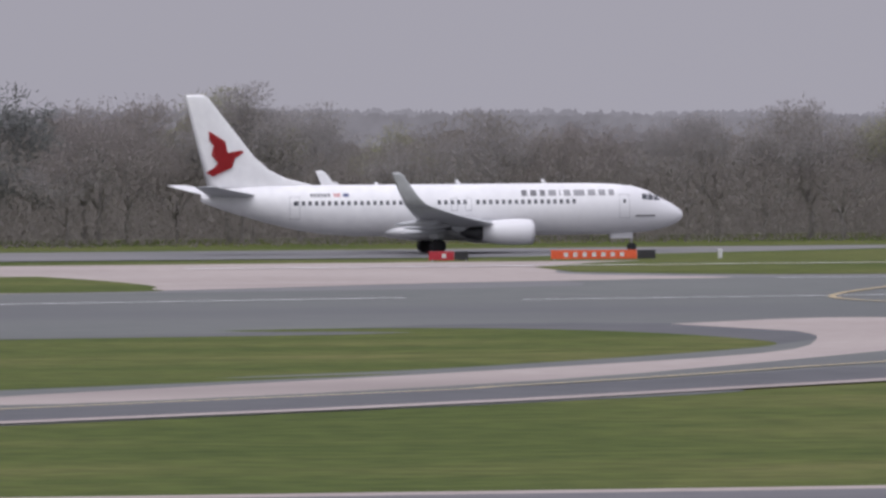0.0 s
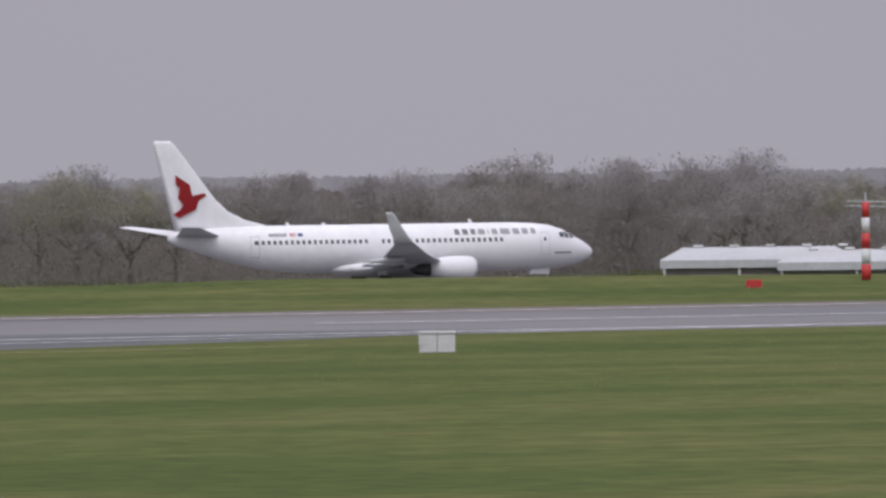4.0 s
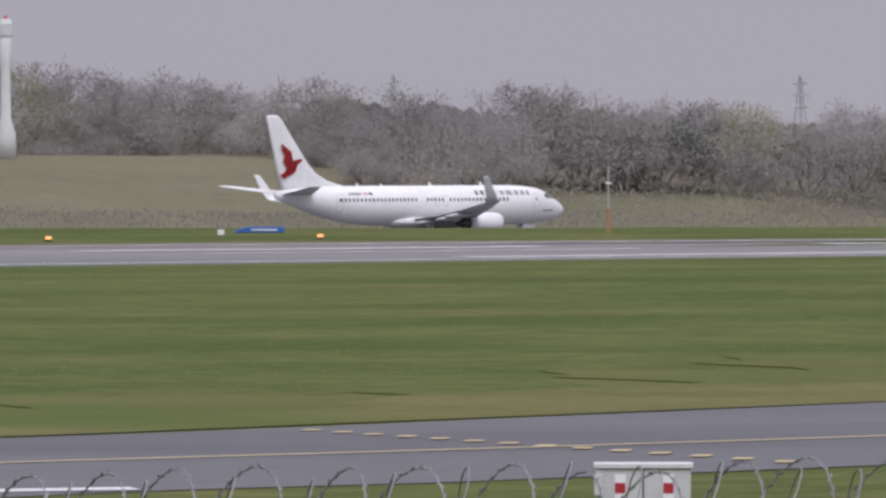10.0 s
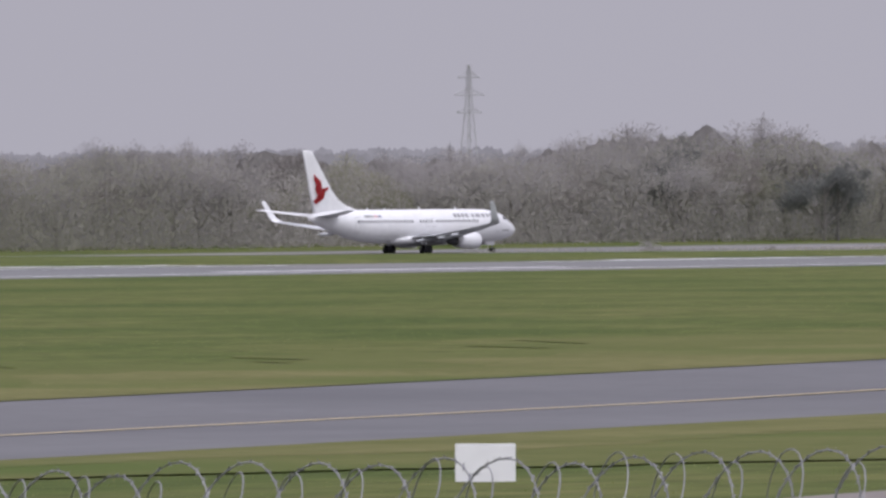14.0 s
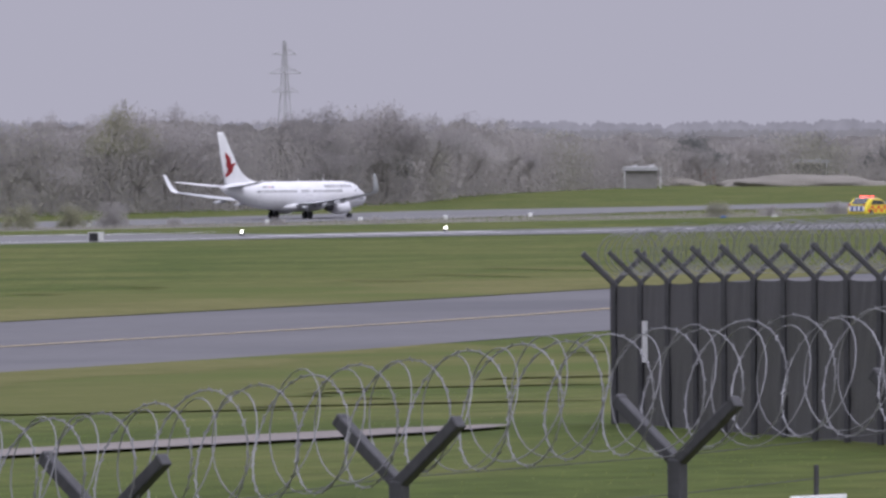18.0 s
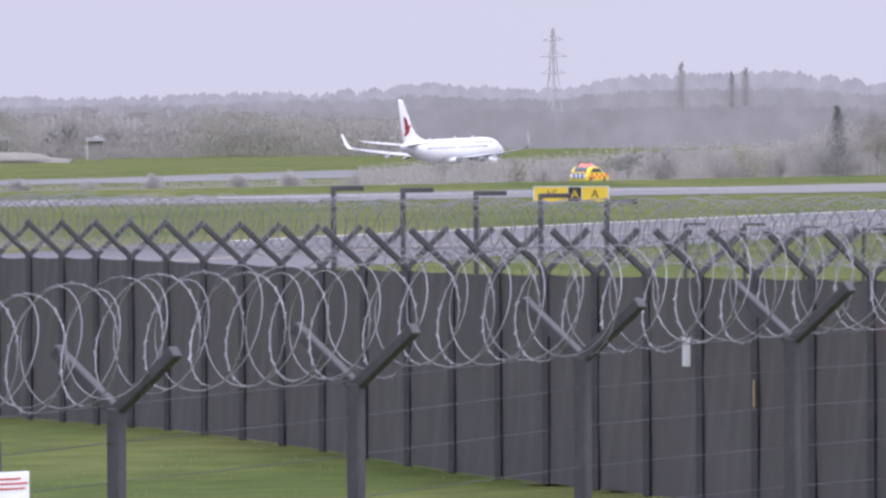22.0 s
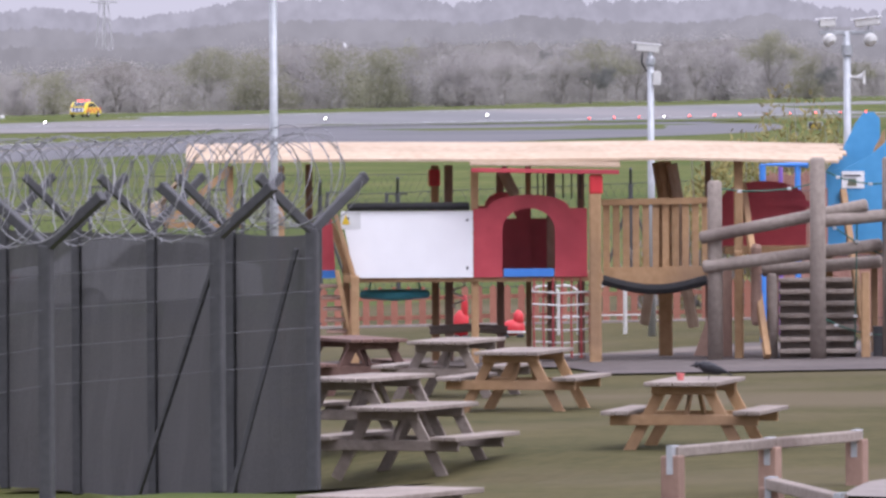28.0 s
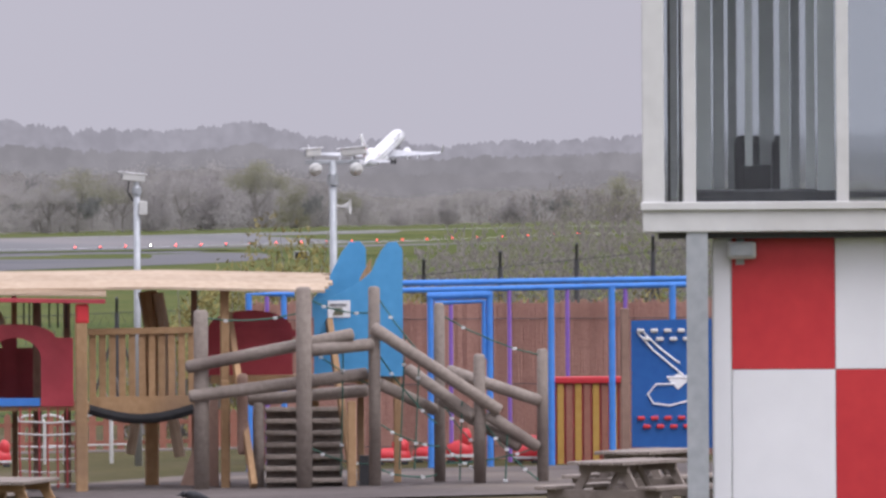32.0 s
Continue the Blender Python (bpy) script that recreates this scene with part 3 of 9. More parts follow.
AIRFOIL = [(0.0, 0.0), (0.02, 0.35), (0.08, 0.68), (0.22, 0.96), (0.4, 1.0), (0.65, 0.68), (0.88, 0.26), (1.0, 0.02), (0.88, -0.16), (0.65, -0.42), (0.4, -0.62), (0.22, -0.62), (0.08, -0.46), (0.02, -0.25)]


def foil(s_le, s_te, y, z, thick):
    """One ring of a flying surface."""
    return [Vector((20 - (s_le + (s_te - s_le) * a), y, z + thick * b / 2)) for a, b in AIRFOIL]


def airliner():
    plane = thing("airliner", pose(133, 746, -4.4), "white twin-engine passenger jet with a red emblem on its tail", "airplane")
    rings = []
    fine = sorted(set(HULL_S) | {0.04, 0.25, 0.7, 1.4, 2.4, 3.4, 4.7, 6.4, 29.5, 31.8, 34.2, 36.4})
    for s in fine:
        top, bot, w = hull(s)
        c, h = (top + bot) / 2, (top - bot) / 2
        rings.append([Vector((20 - s, w * math.cos(a), c + h * math.sin(a))) for a in (2 * math.pi * k / 28 for k in range(28))])
    body = part("fuselage", loft(rings), HULL_WHITE, plane, "glossy white fuselage", True)
    # belly fairing
    rings = []
    for s, w, lo, hi in ((12.2, 0.6, 1.5, 1.9), (13.4, 1.6, 1.16, 2.1), (15, 2.0, 1.02, 2.3), (19, 2.05, 0.98, 2.4), (21.5, 2.0, 1.02, 2.45), (23.2, 1.5, 1.2, 2.3), (24.4, 0.6, 1.5, 1.9)):
        rings.append([Vector((20 - s, w * math.cos(a), (lo + hi) / 2 + (hi - lo) / 2 * math.sin(a))) for a in (2 * math.pi * k / 16 for k in range(16))])
    part("belly_fairing", loft(rings), HULL_WHITE, plane, "", True)
    # fin with dorsal fillet
    le = [(5.0, 28.4), (5.45, 29.6), (5.9, 31.4), (6.6, 32.8), (7.6, 33.9), (9.0, 35.0), (11.0, 36.55), (12.2, 37.5), (12.45, 37.9)]
    rings = []
    for z, s0 in le:
        te = 37.55 + (z - 5.0) * 0.245
        t = 0.48 - 0.030 * (z - 5)
        if z > 12.4:
            t, te = 0.06, 39.3
        rings.append([Vector((20 - (s0 + (te - s0) * a), t * b / 2 * (1 if z > 6.5 else 0.6 + (z - 5) * 0.26), z)) for a, b in [(p, q) for p, q in AIRFOIL]])
    fin = part("fin", loft(rings), HULL_WHITE, plane, "", True)
    emblem = [(37.5, 9.64), (36.9, 9.25), (36.2, 8.8), (36.02, 7.9), (34.95, 8.12), (34.78, 7.93), (35.45, 7.5), (35.7, 6.76), (37.2, 6.1), (37.75, 6.4), (37.1, 6.76), (36.8, 7.16), (37.3, 7.75), (37.1, 8.5), (37.45, 8.87)]
    for side in (-1, 1):
        bm = bmesh.new()
        vs = [bm.verts.new((20 - s, side * (0.26 - 0.012 * (z - 5)), z)) for s, z in emblem]
        f = bm.faces.new(vs if side < 0 else vs[::-1])
        bmesh.ops.solidify(bm, geom=[f], thickness=0.02)
        part("tail_emblem", bm, LIVERY_RED, fin, "red angular emblem")
    # tailplane, wings, winglets
    for side in (-1, 1):
        rings = [foil(33.6, 37.6, side * 0.35, 4.55, 0.42), foil(36.2, 38.7, side * 4.2, 4.98, 0.26), foil(38.1, 39.7, side * 7.05, 5.34, 0.14), foil(38.7, 39.7, side * 7.18, 5.36, 0.05)]
        # near tailplane in grey: the shade on it is put into its colour
        part("tailplane", loft(rings), WING_GREY if side < 0 else HULL_WHITE, plane, "", True)
        rings = [foil(13.4, 21.6, side * 1.5, 1.95, 1.0), foil(16.2, 21.7, side * 5.6, 2.32, 0.66), foil(19.9, 23.4, side * 11.4, 3.0, 0.40), foil(23.0, 24.9, side * 16.6, 3.78, 0.22)]
        wing = part("wing", loft(rings), WING_GREY, plane, "grey wing", True)
        rings = []
        for y, z, s0, s1 in ((16.6, 3.78, 23.0, 24.9), (17.0, 3.95, 23.4, 25.1), (17.3, 4.35, 23.9, 25.3), (17.5, 5.1, 24.5, 25.7), (17.75, 6.2, 25.3, 26.1), (17.78, 6.4, 25.6, 26.2)):
            t = 0.16
            rings.append([Vector((20 - (s0 + (s1 - s0) * a), side * y + t * b / 2 * (1 if z > 4.2 else 0.5), z + (t * b / 2 if z < 4.2 else 0))) for a, b in AIRFOIL])
        part("winglet", loft(rings), HULL_WHITE if side > 0 else WING_GREY, wing, "upturned winglet", True)
        # flap track fairings
        for y, s0 in ((3.6, 19.2), (7.4, 19.9), (10.2, 21.1)):
            bm = bmesh.new()
            z = float(np.interp(y, [1.5, 5.6, 11.4], [1.95, 2.32, 3.0])) - 0.32
            tube(bm, [(20 - s0 - d, side * y, z - 0.05 * d) for d in (0, 0.6, 1.6, 2.8, 3.6)], [0.04, 0.2, 0.26, 0.17, 0.03], 8)
            part("flap_fairing", bm, WING_GREY, wing, "", True)
        # engine
        y, zc = side * 4.83, 1.62
        prof = [(12.95, 0.80), (12.88, 0.88), (12.95, 0.96), (13.3, 1.03), (14.3, 1.06), (15.6, 1.0), (16.9, 0.80)]
        bm = loft([[Vector((20 - s, y + r * math.cos(a), zc + r * (math.sin(a) if math.sin(a) > 0 else 0.93 * math.sin(a)))) for a in (2 * math.pi * k / 24 for k in range(24))] for s, r in prof])
        nac = part("engine_nacelle", bm, HULL_WHITE, plane, "white engine nacelle", True)
        bm = bmesh.new()
        tube(bm, [(20 - s, y, zc) for s in (12.97, 13.6)], [0.79, 0.72], 24)
        part("fan_intake", bm, DARK_METAL, nac, "dark fan intake", True)
        bm = bmesh.new()
        tube(bm, [(20 - s, y, zc) for s in (12.84, 12.9, 13.0, 13.08)], [0.83, 0.92, 0.97, 0.99], 24, cap=False)
        part("intake_lip", bm, SILVER, nac, "bare metal intake lip", True)
        bm = bmesh.new()
        tube(bm, [(20 - s, y, zc - 0.02) for s in (16.7, 17.5, 18.0, 18.6)], [0.62, 0.5, 0.42, 0.1], 18)
        part("exhaust", bm, DARK_METAL, nac, "dark exhaust cone", True)
        part("pylon", prism([(20 - 14.2, 2.5), (20 - 16.5, 2.75), (20 - 19.6, 2.3), (20 - 19.0, 1.7), (20 - 16.4, 1.9)], y - 0.16, y + 0.16), WING_GREY, nac)
        # main gear
        bm = bmesh.new()
        tube(bm, [(0, side * 2.86, 0.57), (0, side * 2.86, 2.0)], 0.11, 8)
        tube(bm, [(0.1, side * 2.86, 1.1), (0.9, side * 2.2, 2.0)], 0.06, 6)
        leg = part("main_gear", bm, SILVER, plane, "", True)
        for dy in (-0.43, 0.43):
            bm = bmesh.new()
            tube(bm, [(0, side * 2.86 + dy + q, 0.57) for q in (-0.19, -0.15, 0.15, 0.19)], [0.46, 0.565, 0.565, 0.46], 20)
            bmesh.ops.rotate(bm, verts=bm.verts, cent=(0, 0, 0.57), matrix=Matrix.Identity(3))
            w = part("wheel", bm, RUBBER, leg, "", False)
        part("gear_door", boxes(((-0.55, side * 2.62 - 0.03, 1.15), (0.5, side * 2.62 + 0.03, 2.1))), HULL_WHITE, leg)
    # nose gear
    bm = bmesh.new()
    tube(bm, [(15.9, 0, 0.34), (15.9, 0, 1.7)], 0.08, 8)
    leg = part("nose_gear", bm, SILVER, plane, "", True)
    for dy in (-0.2, 0.2):
        bm = bmesh.new()
        tube(bm, [(15.9, dy + q, 0.34) for q in (-0.1, -0.08, 0.08, 0.1)], [0.26, 0.34, 0.34, 0.26], 16)
        part("wheel", bm, RUBBER, leg)
    for side in (-1, 1):
        part("gear_door", boxes(((14.2, side * 0.42 - 0.02, 1.02), (15.9, side * 0.42 + 0.02, 1.5))), HULL_WHITE, leg)
    # cabin windows, one pane each
    stations = [9.0 + 0.508 * k for k in range(44) if k not in (16, 22, 23)]
    for side in (-1, 1):
        for s in stations:
            w = skin_patch(bmesh.new(), s - 0.135, s + 0.135, 3.79, 4.13, side, 0.01, 2, 2)
            part("cabin_window", w, CABIN_PANE, body)
        # doors: outline bands
        for s0, s1, z0, z1 in ((4.55, 5.4, 2.62, 4.5), (30.6, 31.4, 2.72, 4.5), (17.1, 17.65, 3.3, 4.3), (18.2, 18.75, 3.3, 4.3)):
            bm = bmesh.new()
            for a, b, c, d in ((s0, s1, z0, z0 + 0.05), (s0, s1, z1 - 0.05, z1), (s0, s0 + 0.05, z0, z1), (s1 - 0.05, s1, z0, z1)):
                skin_patch(bm, a, b, c, d, side, 0.011, 2, 4)
            door = part("door", bm, SEAM, body, "door outline")
            if z1 > 4.4:
                part("door_window", skin_patch(bmesh.new(), (s0 + s1) / 2 - 0.1, (s0 + s1) / 2 + 0.1, 3.8, 4.1, side, 0.012, 2, 2), GLASS_DARK, door)
        # flight deck windows
        for s0, s1, z0, z1 in ((1.98, 2.5, 4.0, 4.36), (2.58, 3.0, 4.02, 4.5), (3.05, 3.5, 4.08, 4.5)):
            part("flight_deck_window", skin_patch(bmesh.new(), s0, s1, z0, z1, side, 0.015, 3, 3), GLASS_DARK, body)
        # name drawn as plain bars
        s = 13.15 if side < 0 else 5.6
        widths = [0.52, 0.58, 0.5, 0.68, 0.18, 0.6, 0.95, 0.68, 0.62, 0.52]
        for k, w in enumerate(widths):
            d = -1 if side < 0 else 1
            bm = bmesh.new()
            a, b = sorted((s, s + d * w))
            skin_patch(bm, a + 0.05, b - 0.03, 4.40, 4.86, side, 0.012, 2, 3)
            part("name_bar", bm, TITLE_GREY if k < 3 else TITLE_PALE, body)
            s += d * (w + 0.18)
        bm = bmesh.new()
        for k in range(6):
            skin_patch(bm, 29.75 - 0.27 * k - 0.18, 29.75 - 0.27 * k, 4.45, 4.72, side, 0.012, 1, 2)
        part("registration_bar", bm, TITLE_GREY, body)
        for s0, s1, z0, z1, mat in ((27.4, 27.95, 4.62, 4.7, LIVERY_RED), (27.4, 27.95, 4.47, 4.54, LIVERY_RED), (26.75, 27.2, 4.46, 4.7, BLUE_FLAG)):
            part("flag_mark", skin_patch(bmesh.new(), s0, s1, z0, z1, side, 0.012, 1, 2), mat, body)
        part("nose_marking", skin_patch(bmesh.new(), 2.5, 4.1, 2.72, 2.86, side, 0.012, 4, 1), TITLE_GREY, body)
    # small antennas on the crown
    for s, h in ((10.8, 0.35), (17.6, 0.35), (24.0, 0.2), (27.2, 0.25)):
        part("antenna", prism([(20 - s, 5.3), (19.6 - s, 5.3), (19.5 - s, 5.36 + h), (19.75 - s, 5.36 + h)], -0.03, 0.03), HULL_WHITE, body)
    return plane


AIRLINER = airliner()


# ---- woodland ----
# wood colours lightened: the haze of distance is painted into them
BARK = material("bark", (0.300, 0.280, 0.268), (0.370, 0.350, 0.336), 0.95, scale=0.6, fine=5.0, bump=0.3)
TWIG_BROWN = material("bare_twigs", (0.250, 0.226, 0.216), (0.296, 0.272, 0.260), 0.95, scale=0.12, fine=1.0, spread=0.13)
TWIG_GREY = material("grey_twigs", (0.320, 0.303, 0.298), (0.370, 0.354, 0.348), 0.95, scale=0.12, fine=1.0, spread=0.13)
HAZE_TWIG = material("hazed_twigs", (0.400, 0.380, 0.374), (0.450, 0.430, 0.422), 0.95, scale=0.12, fine=1.0, spread=0.10)
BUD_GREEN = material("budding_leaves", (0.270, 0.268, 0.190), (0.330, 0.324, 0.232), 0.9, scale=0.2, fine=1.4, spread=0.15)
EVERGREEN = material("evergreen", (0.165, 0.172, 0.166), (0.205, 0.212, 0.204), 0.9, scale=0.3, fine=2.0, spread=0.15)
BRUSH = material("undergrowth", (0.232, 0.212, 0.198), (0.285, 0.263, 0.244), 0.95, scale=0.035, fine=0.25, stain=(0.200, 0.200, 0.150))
HAZE_BRUSH = material("hazed_undergrowth", (0.375, 0.353, 0.336), (0.440, 0.416, 0.396), 0.95, scale=0.035, fine=0.25, stain=(0.315, 0.312, 0.250))

# twigs and bark pass light too, which flattens their shading like haze
for m_ in (BARK, TWIG_BROWN, TWIG_GREY, HAZE_TWIG, BUD_GREEN, EVERGREEN, BRUSH, HAZE_BRUSH):
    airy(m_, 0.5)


def twig_cloud(rng, lobes, count, size, stretch=1.0, start=None):
    """Small slivers scattered through lobes (centre, radius); denser towards the skin, with gaps between the lobes."""
    co, fa = [], []
    for _ in range(count):
        c, r = lobes[int(rng.random() * len(lobes))]
        d = Vector((rng.gauss(0, 1), rng.gauss(0, 1), rng.gauss(0, 1)))
        d.normalize()
        k = r * rng.random() ** 0.45 * (0.9 + 0.16 * rng.random())
        p = Vector(c) + d * k
        if p.z < 0.1:
            p.z = 0.1 + rng.random()
        u = (d + Vector((rng.uniform(-0.8, 0.8), rng.uniform(-0.8, 0.8), rng.uniform(-0.2, 0.9)))).normalized()
        v = u.cross(Vector((rng.gauss(0, 1), rng.gauss(0, 1), rng.gauss(0, 1)))).normalized()
        a, b = size * rng.uniform(0.6, 1.5) * stretch, size * rng.uniform(0.25, 0.5)
        i = len(co)
        co += [p - u * a * 0.5 - v * b * 0.5, p - u * a * 0.5 + v * b * 0.5, p + u * a * 0.5]
        fa.append((i, i + 1, i + 2))
    return co, fa


def limbs(bm, rng, base, tip, r, depth, ends):
    mid = (Vector(base) + Vector(tip)) / 2 + Vector((rng.uniform(-1, 1), rng.uniform(-1, 1), 0)) * (Vector(tip) - Vector(base)).length * 0.07
    tube(bm, [base, mid, tip], [r, r * 0.8, r * 0.6], 5, False)
    if depth == 0:
        ends.append(Vector(tip))
        return
    d = (Vector(tip) - Vector(base))
    for _ in range(3 if depth > 1 else 3):
        n = (d.normalized() + Vector((rng.uniform(-1, 1), rng.uniform(-1, 1), rng.uniform(-0.15, 0.7))) * 0.85).normalized()
        start = Vector(base) + d * rng.uniform(0.65, 1.0)
        limbs(bm, rng, start, start + n * d.length * rng.uniform(0.55, 0.8), r * 0.5, depth - 1, ends)


def tree(name, seed, height, mat, label, dense=1500, size=0.24, trunk=0.28):
    """A leafless or budding broadleaf: trunk, limbs, and a crown of slivers round the limb ends."""
    rng = random.Random(seed)
    t = thing(name, pose(0, -900, -50), label, "tree")
    bm, ends = bmesh.new(), []
    h = height
    limbs(bm, rng, (0, 0, -0.4), (rng.uniform(-0.3, 0.3), rng.uniform(-0.3, 0.3), h * trunk), h * 0.016, 0, [])
    for k in range(5):
        a = k * 1.26 + rng.uniform(-0.4, 0.4)
        z0 = h * trunk * rng.uniform(0.75, 1.0)
        n = Vector((math.cos(a) * 0.65, math.sin(a) * 0.65, 1)).normalized()
        limbs(bm, rng, (0, 0, z0), Vector((0, 0, z0)) + n * h * rng.uniform(0.26, 0.36), h * 0.009, 2, ends)
    limbs(bm, rng, (0, 0, h * trunk), (0, 0, h * 0.62), h * 0.010, 2, ends)
    part("trunk", bm, BARK, t)
    top = max(e.z for e in ends)
    lobes = [((e.x, e.y, e.z * h * 0.88 / top), h * rng.uniform(0.075, 0.14)) for e in ends]
    co, fa = twig_cloud(rng, lobes, dense, size, 1.6)
    me = bpy.data.meshes.new("crown")
    me.from_pydata(co, [], fa)
    me.materials.append(mat)
    crown = new("crown", me)
    crown.parent = t
    return t


def conifer(seed, height, mat=None, label="dark evergreen conifer among bare trees", name="conifer", count=3600):
    mat = mat or EVERGREEN
    rng = random.Random(seed)
    t = thing(name, pose(0, -900, -50), label, "tree")
    part("trunk", tubes(([(0, 0, -0.4), (0, 0, height * 0.9)], [height * 0.02, 0.03])), BARK, t)
    lobes = []
    for k in range(26):
        z = height * (0.12 + 0.86 * k / 26)
        r = height * 0.26 * (1 - k / 27) ** 0.8 + 0.3
        a = k * 2.4
        lobes.append(((math.cos(a) * r * 0.5, math.sin(a) * r * 0.5, z), r * 0.75))
    co, fa = twig_cloud(rng, lobes, count, 0.3, 1.0)
    me = bpy.data.meshes.new("crown")
    me.from_pydata(co, [], fa)
    me.materials.append(mat)
    new("crown", me).parent = t
    return t


def bush(seed, mat, label):
    """A round many-stemmed bush: stems from the ground and a low uneven crown."""
    rng = random.Random(seed)
    t = thing("bush", pose(0, -900, -50), label, "bush")
    bm, lobes = bmesh.new(), []
    for k in range(26):
        a, r = rng.uniform(0, 6.3), 5.5 * rng.random() ** 0.7
        z = rng.uniform(3.0, 10.3) * (1 - 0.45 * (r / 5.5) ** 2)
        tip = (math.cos(a) * r, math.sin(a) * r, z)
        tube(bm, [(tip[0] * 0.25, tip[1] * 0.25, -0.3), (tip[0] * 0.6, tip[1] * 0.6, z * 0.6), tip], [0.12, 0.08, 0.03], 4)
        lobes.append((tip, rng.uniform(1.5, 2.8)))
        lobes.append(((tip[0], tip[1], z * 0.45), rng.uniform(1.6, 2.6)))
    part("stem", bm, BARK, t)
    co, fa = twig_cloud(rng, lobes, 6500, 0.42, 1.5)
    me = bpy.data.meshes.new("crown")
    me.from_pydata(co, [], fa)
    me.materials.append(mat)
    new("crown", me).parent = t
    return t


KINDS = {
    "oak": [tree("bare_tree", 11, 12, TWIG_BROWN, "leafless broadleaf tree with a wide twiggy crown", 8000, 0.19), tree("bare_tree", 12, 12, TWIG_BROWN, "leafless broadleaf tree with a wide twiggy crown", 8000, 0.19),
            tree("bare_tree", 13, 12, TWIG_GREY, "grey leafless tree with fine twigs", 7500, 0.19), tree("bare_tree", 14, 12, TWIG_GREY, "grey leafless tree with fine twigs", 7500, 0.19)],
    "grey": [tree("bare_tree", 15, 12, HAZE_TWIG, "leafless tree with fine twigs, paled as by haze", 8000, 0.19), tree("bare_tree", 16, 12, TWIG_GREY, "grey leafless tree with fine twigs", 7500, 0.19)],
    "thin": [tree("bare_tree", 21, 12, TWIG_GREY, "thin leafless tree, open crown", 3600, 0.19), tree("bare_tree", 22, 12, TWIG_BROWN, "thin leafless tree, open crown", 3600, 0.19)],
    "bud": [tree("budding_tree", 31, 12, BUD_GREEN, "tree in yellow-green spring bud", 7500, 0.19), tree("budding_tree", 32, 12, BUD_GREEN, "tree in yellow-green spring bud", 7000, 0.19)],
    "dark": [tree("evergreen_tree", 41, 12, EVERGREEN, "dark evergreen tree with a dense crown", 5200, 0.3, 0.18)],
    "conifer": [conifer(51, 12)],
    # conifer shape in grey twigs: its colour stands in for haze
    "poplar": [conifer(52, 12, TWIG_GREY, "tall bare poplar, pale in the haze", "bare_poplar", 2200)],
    "bush": [bush(61, HAZE_TWIG, "leafless thicket of thin stems, paled as by haze"), bush(62, HAZE_TWIG, "leafless bush of thin stems, paled as by haze"), bush(63, TWIG_GREY, "leafless grey-brown thicket of thin stems")],
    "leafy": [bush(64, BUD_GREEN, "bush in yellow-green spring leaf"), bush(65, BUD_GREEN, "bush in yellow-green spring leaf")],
}
GROUPS = {"oak": "woodland trees", "grey": "woodland trees", "thin": "woodland trees", "bud": "woodland trees", "dark": "evergreens", "conifer": "evergreens", "bush": "bushes", "poplar": "poplars", "leafy": "bushes"}
_trees = random.Random(77)


def plant(kind, turn, dist, height, wide=1.0, base=None):
    """A tree of that kind at a bearing and distance."""
    p = polar(turn, dist, base)
    src = _trees.choice(KINDS[kind])
    s = height / 12
    ob = copy_thing(src, pose(p[0], p[1], p[2], 0, 0, _trees.uniform(0, 360)))
    ob.scale = (s * wide, s * wide, s)
    tagged(ob, group=GROUPS[kind])
    return ob


def brush(name, count, place, size, label, mat=None):
    """A mass of undergrowth as one sheet of slivers; place gives a point for two random numbers."""
    rng = random.Random(name)
    co, fa = [], []
    for _ in range(count):
        p = Vector(place(rng))
        u = Vector((rng.uniform(-0.7, 0.7), rng.uniform(-0.7, 0.7), rng.uniform(0.2, 1))).normalized()
        v = u.cross(Vector((rng.gauss(0, 1), rng.gauss(0, 1), rng.gauss(0, 0.5)))).normalized()
        a, b = size * rng.uniform(0.6, 1.5), size * rng.uniform(0.2, 0.5)
        i = len(co)
        co += [p - u * a - v * b, p - u * a + v * b, p + u * a]
        fa.append((i, i + 1, i + 2))
    me = bpy.data.meshes.new(name)
    me.from_pydata(co, [], fa)
    me.materials.append(mat or BRUSH)
    return tagged(new(name, me), label, "undergrowth", kind="stuff")


WOOD_T = [7.61, 8.28, 9.11, 9.67, 10.34, 10.94, 11.4, 11.65, 11.91, 12.37, 12.67, 12.85, 12.98, 13.11, 13.23, 13.42, 13.81, 14.63, 15.12, 15.46, 15.95, 16.12, 16.27, 16.42, 16.47, 16.62, 16.79, 17.09, 17.18, 17.68, 17.94, 18.68, 18.91, 19.24, 19.54, 19.74, 20.17, 20.54, 20.84, 21.07, 21.3, 21.67, 22.17, 22.46, 23.34, 24.07, 24.82, 25.49, 26.49, 27.48, 28.48, 29.28]
WOOD_E = [3.5, 1.4, 4.5, 0.1, 1.2, 0.2, 0.0, 0.8, 0.1, 2.2, -0.3, 1.9, 3.3, 1.8, 0.5, -0.5, 0.4, 0.7, -0.1, 0.7, -0.2, 0.8, 1.5, 0.5, -1.2, -0.5, 0.2, 0.3, -1.0, 1.1, 0.4, 1.7, 0.6, 1.2, 0.1, 0.2, 1.3, 0.2, 1.5, 1.5, -0.4, 1.2, 1.2, -0.1, 2.5, 1.3, 2.8, 0.3, 1.7, 1.0, 2.9, 2.6]
